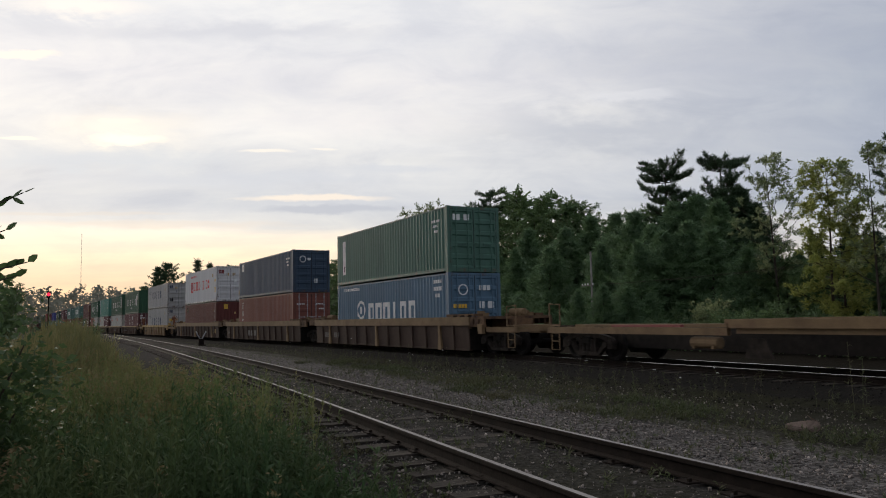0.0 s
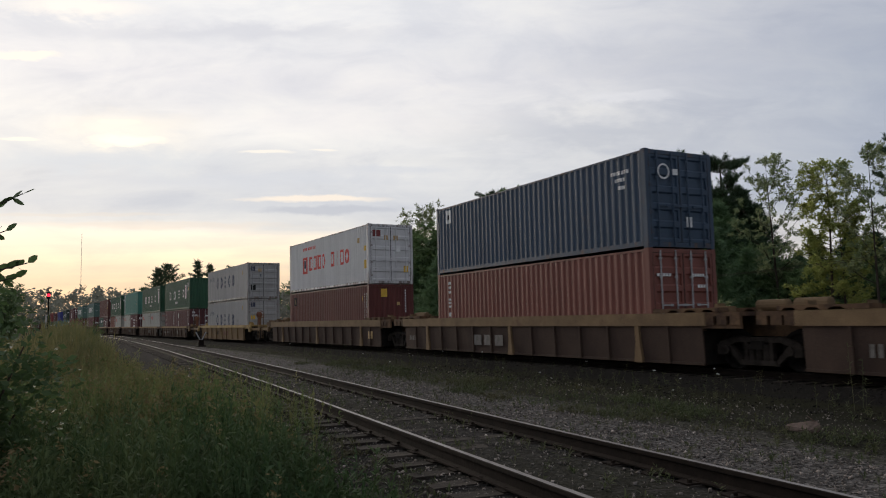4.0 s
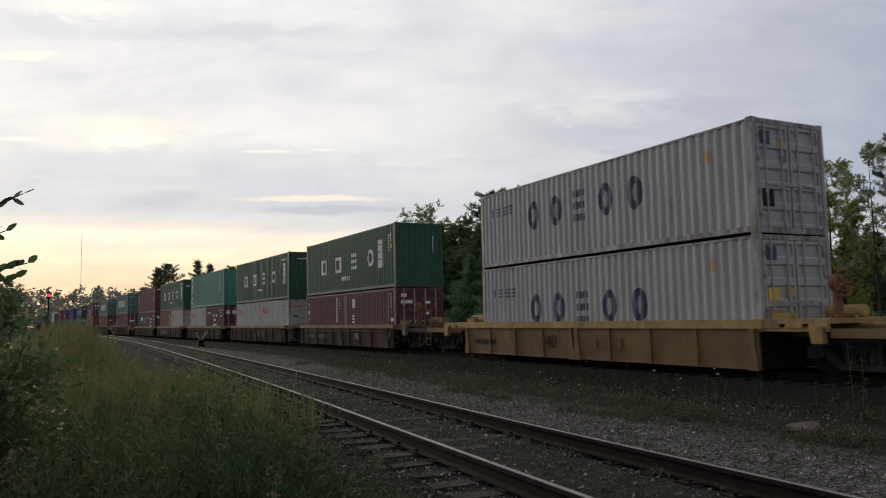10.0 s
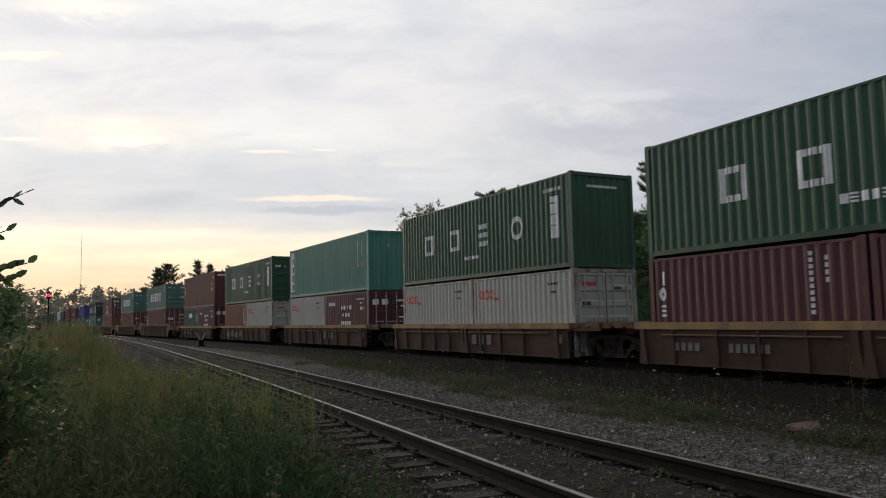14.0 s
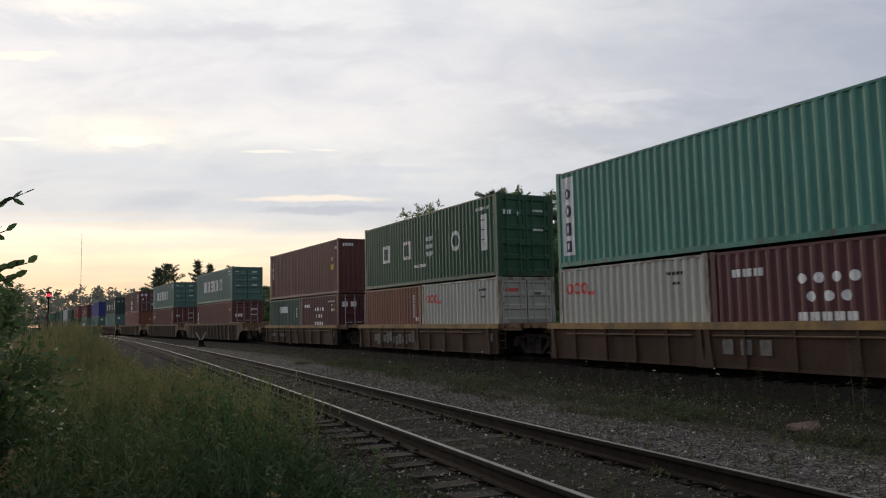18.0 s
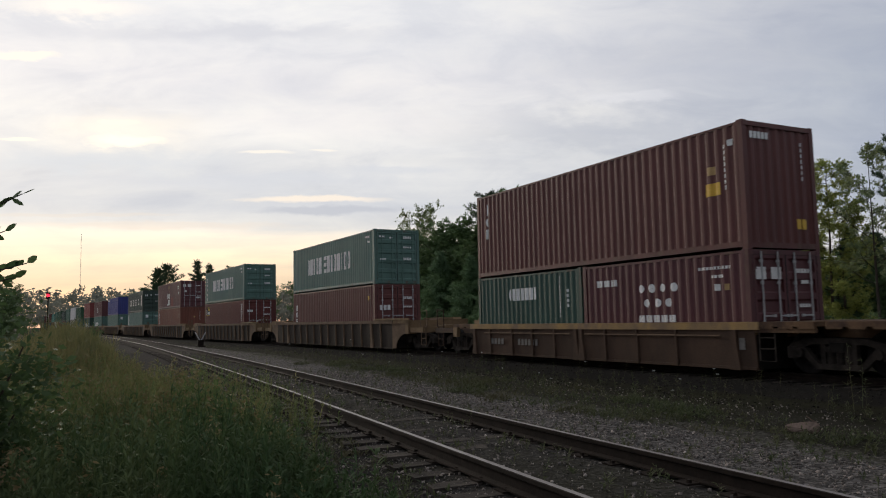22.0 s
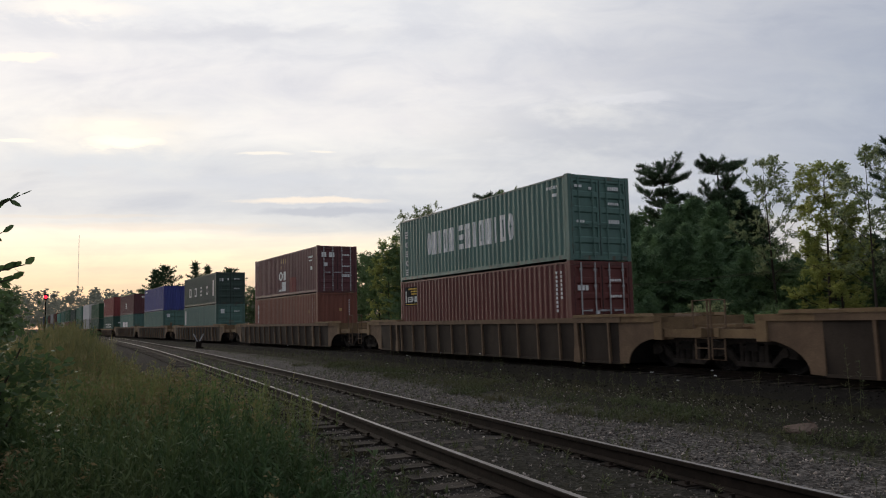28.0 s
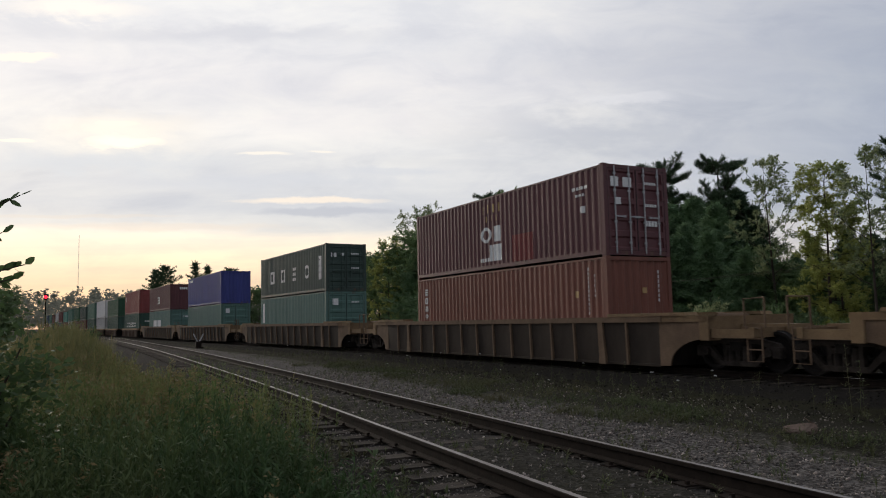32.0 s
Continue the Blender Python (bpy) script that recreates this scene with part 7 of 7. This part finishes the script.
stones(42, 20000, lambda x: main_y(x) - 4.2, lambda x: main_y(x) - 0.85, 0.012, 0.026, M_DARK_STONE, "shaded_stones", "dark ballast beside the main track with the train's shade in its colour")


# ---- small things of the line ----
def boulder():
    bm = bmesh.new()
    rnd = random.Random(12)
    for k in range(26):
        w, z = rnd.uniform(0, 6.28), rnd.uniform(-0.6, 1.0)
        q = math.sqrt(max(0.0, 1 - (0.75 * z) ** 2)) * rnd.uniform(0.86, 1.0)
        bm.verts.new((math.cos(w) * q * 0.25, math.sin(w) * q * 0.17, z * (0.085 + 0.025 * math.cos(w))))
    hull = bmesh.ops.convex_hull(bm, input=bm.verts)
    bmesh.ops.delete(bm, geom=[v for v in bm.verts if not v.link_faces], context="VERTS")
    bmesh.ops.bevel(bm, geom=bm.edges[:], offset=0.012, segments=2, affect="EDGES")
    me = bpy.data.meshes.new("boulder")
    bm.to_mesh(me)
    bm.free()
    me.materials.append(M_ROCK)
    ob = tagged(new("boulder", me), "flat pinkish-grey boulder lying on the gravel", "rock")
    ob.matrix_basis = Matrix.Translation((-7.45, 8.96, ground_z(-7.45, 8.96) + 0.075)) @ Matrix.Rotation(0.5, 4, "Z")


boulder()


def switch_stand():
    s = thing("switch_stand", "low rusty switch stand beside the siding", "switch stand", at=Matrix.Translation((-58.5, 8.2, ground_z(-58.5, 8.2))))
    piece("base", Shape().box(-0.4, 0.4, -0.3, 0.3, 0.0, 0.08).box(-0.22, 0.22, -0.2, 0.2, 0.08, 0.5, 0.05).mesh("base", M_RAIL), s)
    piece("lever", Shape().tube([(0, -0.05, 0.45), (0, -0.36, 1.05)], 0.045, 6).mesh("lever", M_GALV), s)
    piece("lever", Shape().tube([(0, 0.05, 0.45), (0, 0.36, 1.05)], 0.045, 6).mesh("lever", M_GALV), s)


switch_stand()


def signal():
    s = thing("railway_signal", "tall railway signal showing a red light", "signal", at=Matrix.Translation((-229.9, -7.1, ground_z(-229.9, -7.1))))
    piece("mast", Shape().tube([(0, 0, 0), (0, 0, 10.6)], 0.14, 10).mesh("mast", M_FRAME), s)
    head = piece("signal_head", Shape().box(0.1, 0.5, -0.45, 0.45, 9.0, 10.8, 0.1).mesh("signal_head", INK["black"]), s)
    piece("lamp", Shape().tube([(0.50, 0, 9.93), (0.56, 0, 9.93)], 0.42, 20).mesh("lamp", glowing("red_signal_light", (1.0, 0.02, 0.05), 2.2)), head, label="glowing red lens")


signal()


def radio_mast():
    h = 167.0
    s = thing("radio_mast", "thin lattice radio mast on the horizon", "mast", at=Matrix.Translation((-1500.0, 3.9, -1.0)))
    m = Shape()
    for k in range(3):
        w = 2 * math.pi * k / 3
        m.tube([(math.cos(w) * 0.4, math.sin(w) * 0.4, 0), (math.cos(w) * 0.4, math.sin(w) * 0.4, h)], 0.10, 5)
    for k in range(0, 56):
        a, b = 2 * math.pi * (k % 3) / 3, 2 * math.pi * ((k + 1) % 3) / 3
        m.tube([(math.cos(a) * 0.4, math.sin(a) * 0.4, k * 3), (math.cos(b) * 0.4, math.sin(b) * 0.4, k * 3 + 3)], 0.05, 4)
    # light galvanised tone also stands in for the haze before the mast
    piece("lattice", m.mesh("lattice", M_GALV), s)


radio_mast()


def utility_pole():
    s = thing("utility_pole", "weathered grey wooden utility pole among the trees", "utility pole", at=Matrix.Translation((-39.6, 29.4, ground_z(-39.6, 29.4))))
    piece("post", Shape().tube([(0, 0, -0.5), (0, 0, 5.9)], [0.08, 0.06], 10).mesh("post", M_POLE), s)
    arm = piece("crossarm", Shape().box(-1.05, 0.2, -0.03, 0.03, 3.72, 3.78).mesh("crossarm", M_POLE), s)
    for x in (-1.0, -0.7, -0.4, 0.12):
        piece("insulator", Shape().tube([(x, 0, 3.785), (x, 0, 3.90)], 0.035, 8).mesh("insulator", INK["white"]), arm)
    for x in (-1.0, 1.0):
        pts = [(x + f * 44, -f * 5.0, 3.78 - 2.4 * f * (1 - f) + 1.4 * f) for f in np.linspace(0, 1, 25)]
        piece("wire", Shape().tube(pts, 0.006, 5).mesh("wire", M_BARK), s)


utility_pole()


def near_bush():
    """The bush that leans in beside the camera."""
    rng = np.random.default_rng(51)
    b = thing("leafy_bush", "leafy green bush growing beside the camera", "bush", at=Matrix.Translation((-6.0, -0.92, ground_z(-6.0, -0.92))))
    s, cs = Shape(), []
    for k in range(44):
        w = rng.random() * 6.28
        out = 0.2 + 0.55 * rng.random()
        e = Vector((math.cos(w) * out, math.sin(w) * out, 0.9 + 0.95 * rng.random() - 0.45 * max(math.sin(w) * out, 0)))
        s.tube([(e.x * 0.1, e.y * 0.1, -0.1), tuple(e * 0.6), tuple(e)], [0.022, 0.014, 0.005], 5)
        for q in (0.3, 0.45, 0.6, 0.75, 0.9, 1.0):
            for _ in range(2):
                cs.append(np.array(e) * q + rng.normal(size=3) * 0.16)
    v, f = leaf_cloud(rng, np.array(cs), 42, 0.24, 0.030, 0.9, 0.55)
    piece("stems", s.mesh("stems", M_BARK), b)
    piece("leaves", mesh_of("leaves", v, f, (L_NEAR,)), b)
    t = thing("overhanging_branch", "leafy branch tips hanging in beside the camera", "branch", at=Matrix.Translation((-3.0, -0.61, 0.0)))
    blades, quads = [], []
    for z0, y1, z1 in ((1.50, 0.60, 1.79), (1.45, 0.52, 1.74), (1.40, 0.55, 1.67), (1.36, 0.50, 1.62), (1.32, 0.62, 1.56), (1.24, 0.58, 1.50)):
        pts = [Vector((0, -0.25, z0 - 0.05)).lerp(Vector((0, y1 - 0.17, z1)), q) + Vector((0.02 * math.sin(q * 9), 0, 0.02 * math.sin(q * 5 + z0 * 9))) for q in np.linspace(0, 1, 7)]
        piece("twig", Shape().tube([tuple(p) for p in pts], [0.005, 0.0045, 0.004, 0.0035, 0.003, 0.0025, 0.002], 5).mesh("twig", M_BARK), t)
        outer = [pts[3].lerp(pts[6], q) for q in np.linspace(0, 1, 11)]
        for k, p in enumerate(pts[1:3] + outer):
            for sg in ((-1, 1) if k % 2 else (1,)):
                d = Vector((rng.normal() * 0.4, 0.55 + 0.3 * rng.random(), sg * (0.35 + 0.3 * rng.random()))).normalized()
                n = d.cross(Vector((rng.normal(), rng.normal(), rng.normal()))).normalized()
                ln, wd = 0.032 + 0.030 * rng.random(), 0.012
                base = len(blades)
                blades += [tuple(p), tuple(p + d * ln * 0.35 + n * wd), tuple(p + d * ln * 0.75 + n * wd * 0.8), tuple(p + d * ln), tuple(p + d * ln * 0.75 - n * wd * 0.8), tuple(p + d * ln * 0.35 - n * wd)]
                quads += [(base, base + 1, base + 2, base + 3), (base, base + 3, base + 4, base + 5)]
    piece("stem", Shape().tube([(0, -0.27, -0.5), (0, -0.25, 1.5)], [0.012, 0.006], 6).mesh("stem", M_BARK), t)
    piece("leaves", mesh_of("leaves", blades, quads, (L_NEAR,)), t)


near_bush()
tree("bush", -46, 0.05, 2.2, 0)
tree("bush", -30, -4.5, 2.6, 0)
tree("bush", -22, -3.4, 2.4, 2)


def motions():
    for ob, u, z in ROLLING:
        walk(ob, [(t, track_pose(u + run(t), z)) for t in TIMES])
    for ob, dx in TURNING:
        walk(ob, [(k / 15, pose(dx, 0, 0.46, 0, math.degrees(run(k / 15) / 0.455) % 360.0, 0)) for k in range(481)])


motions()
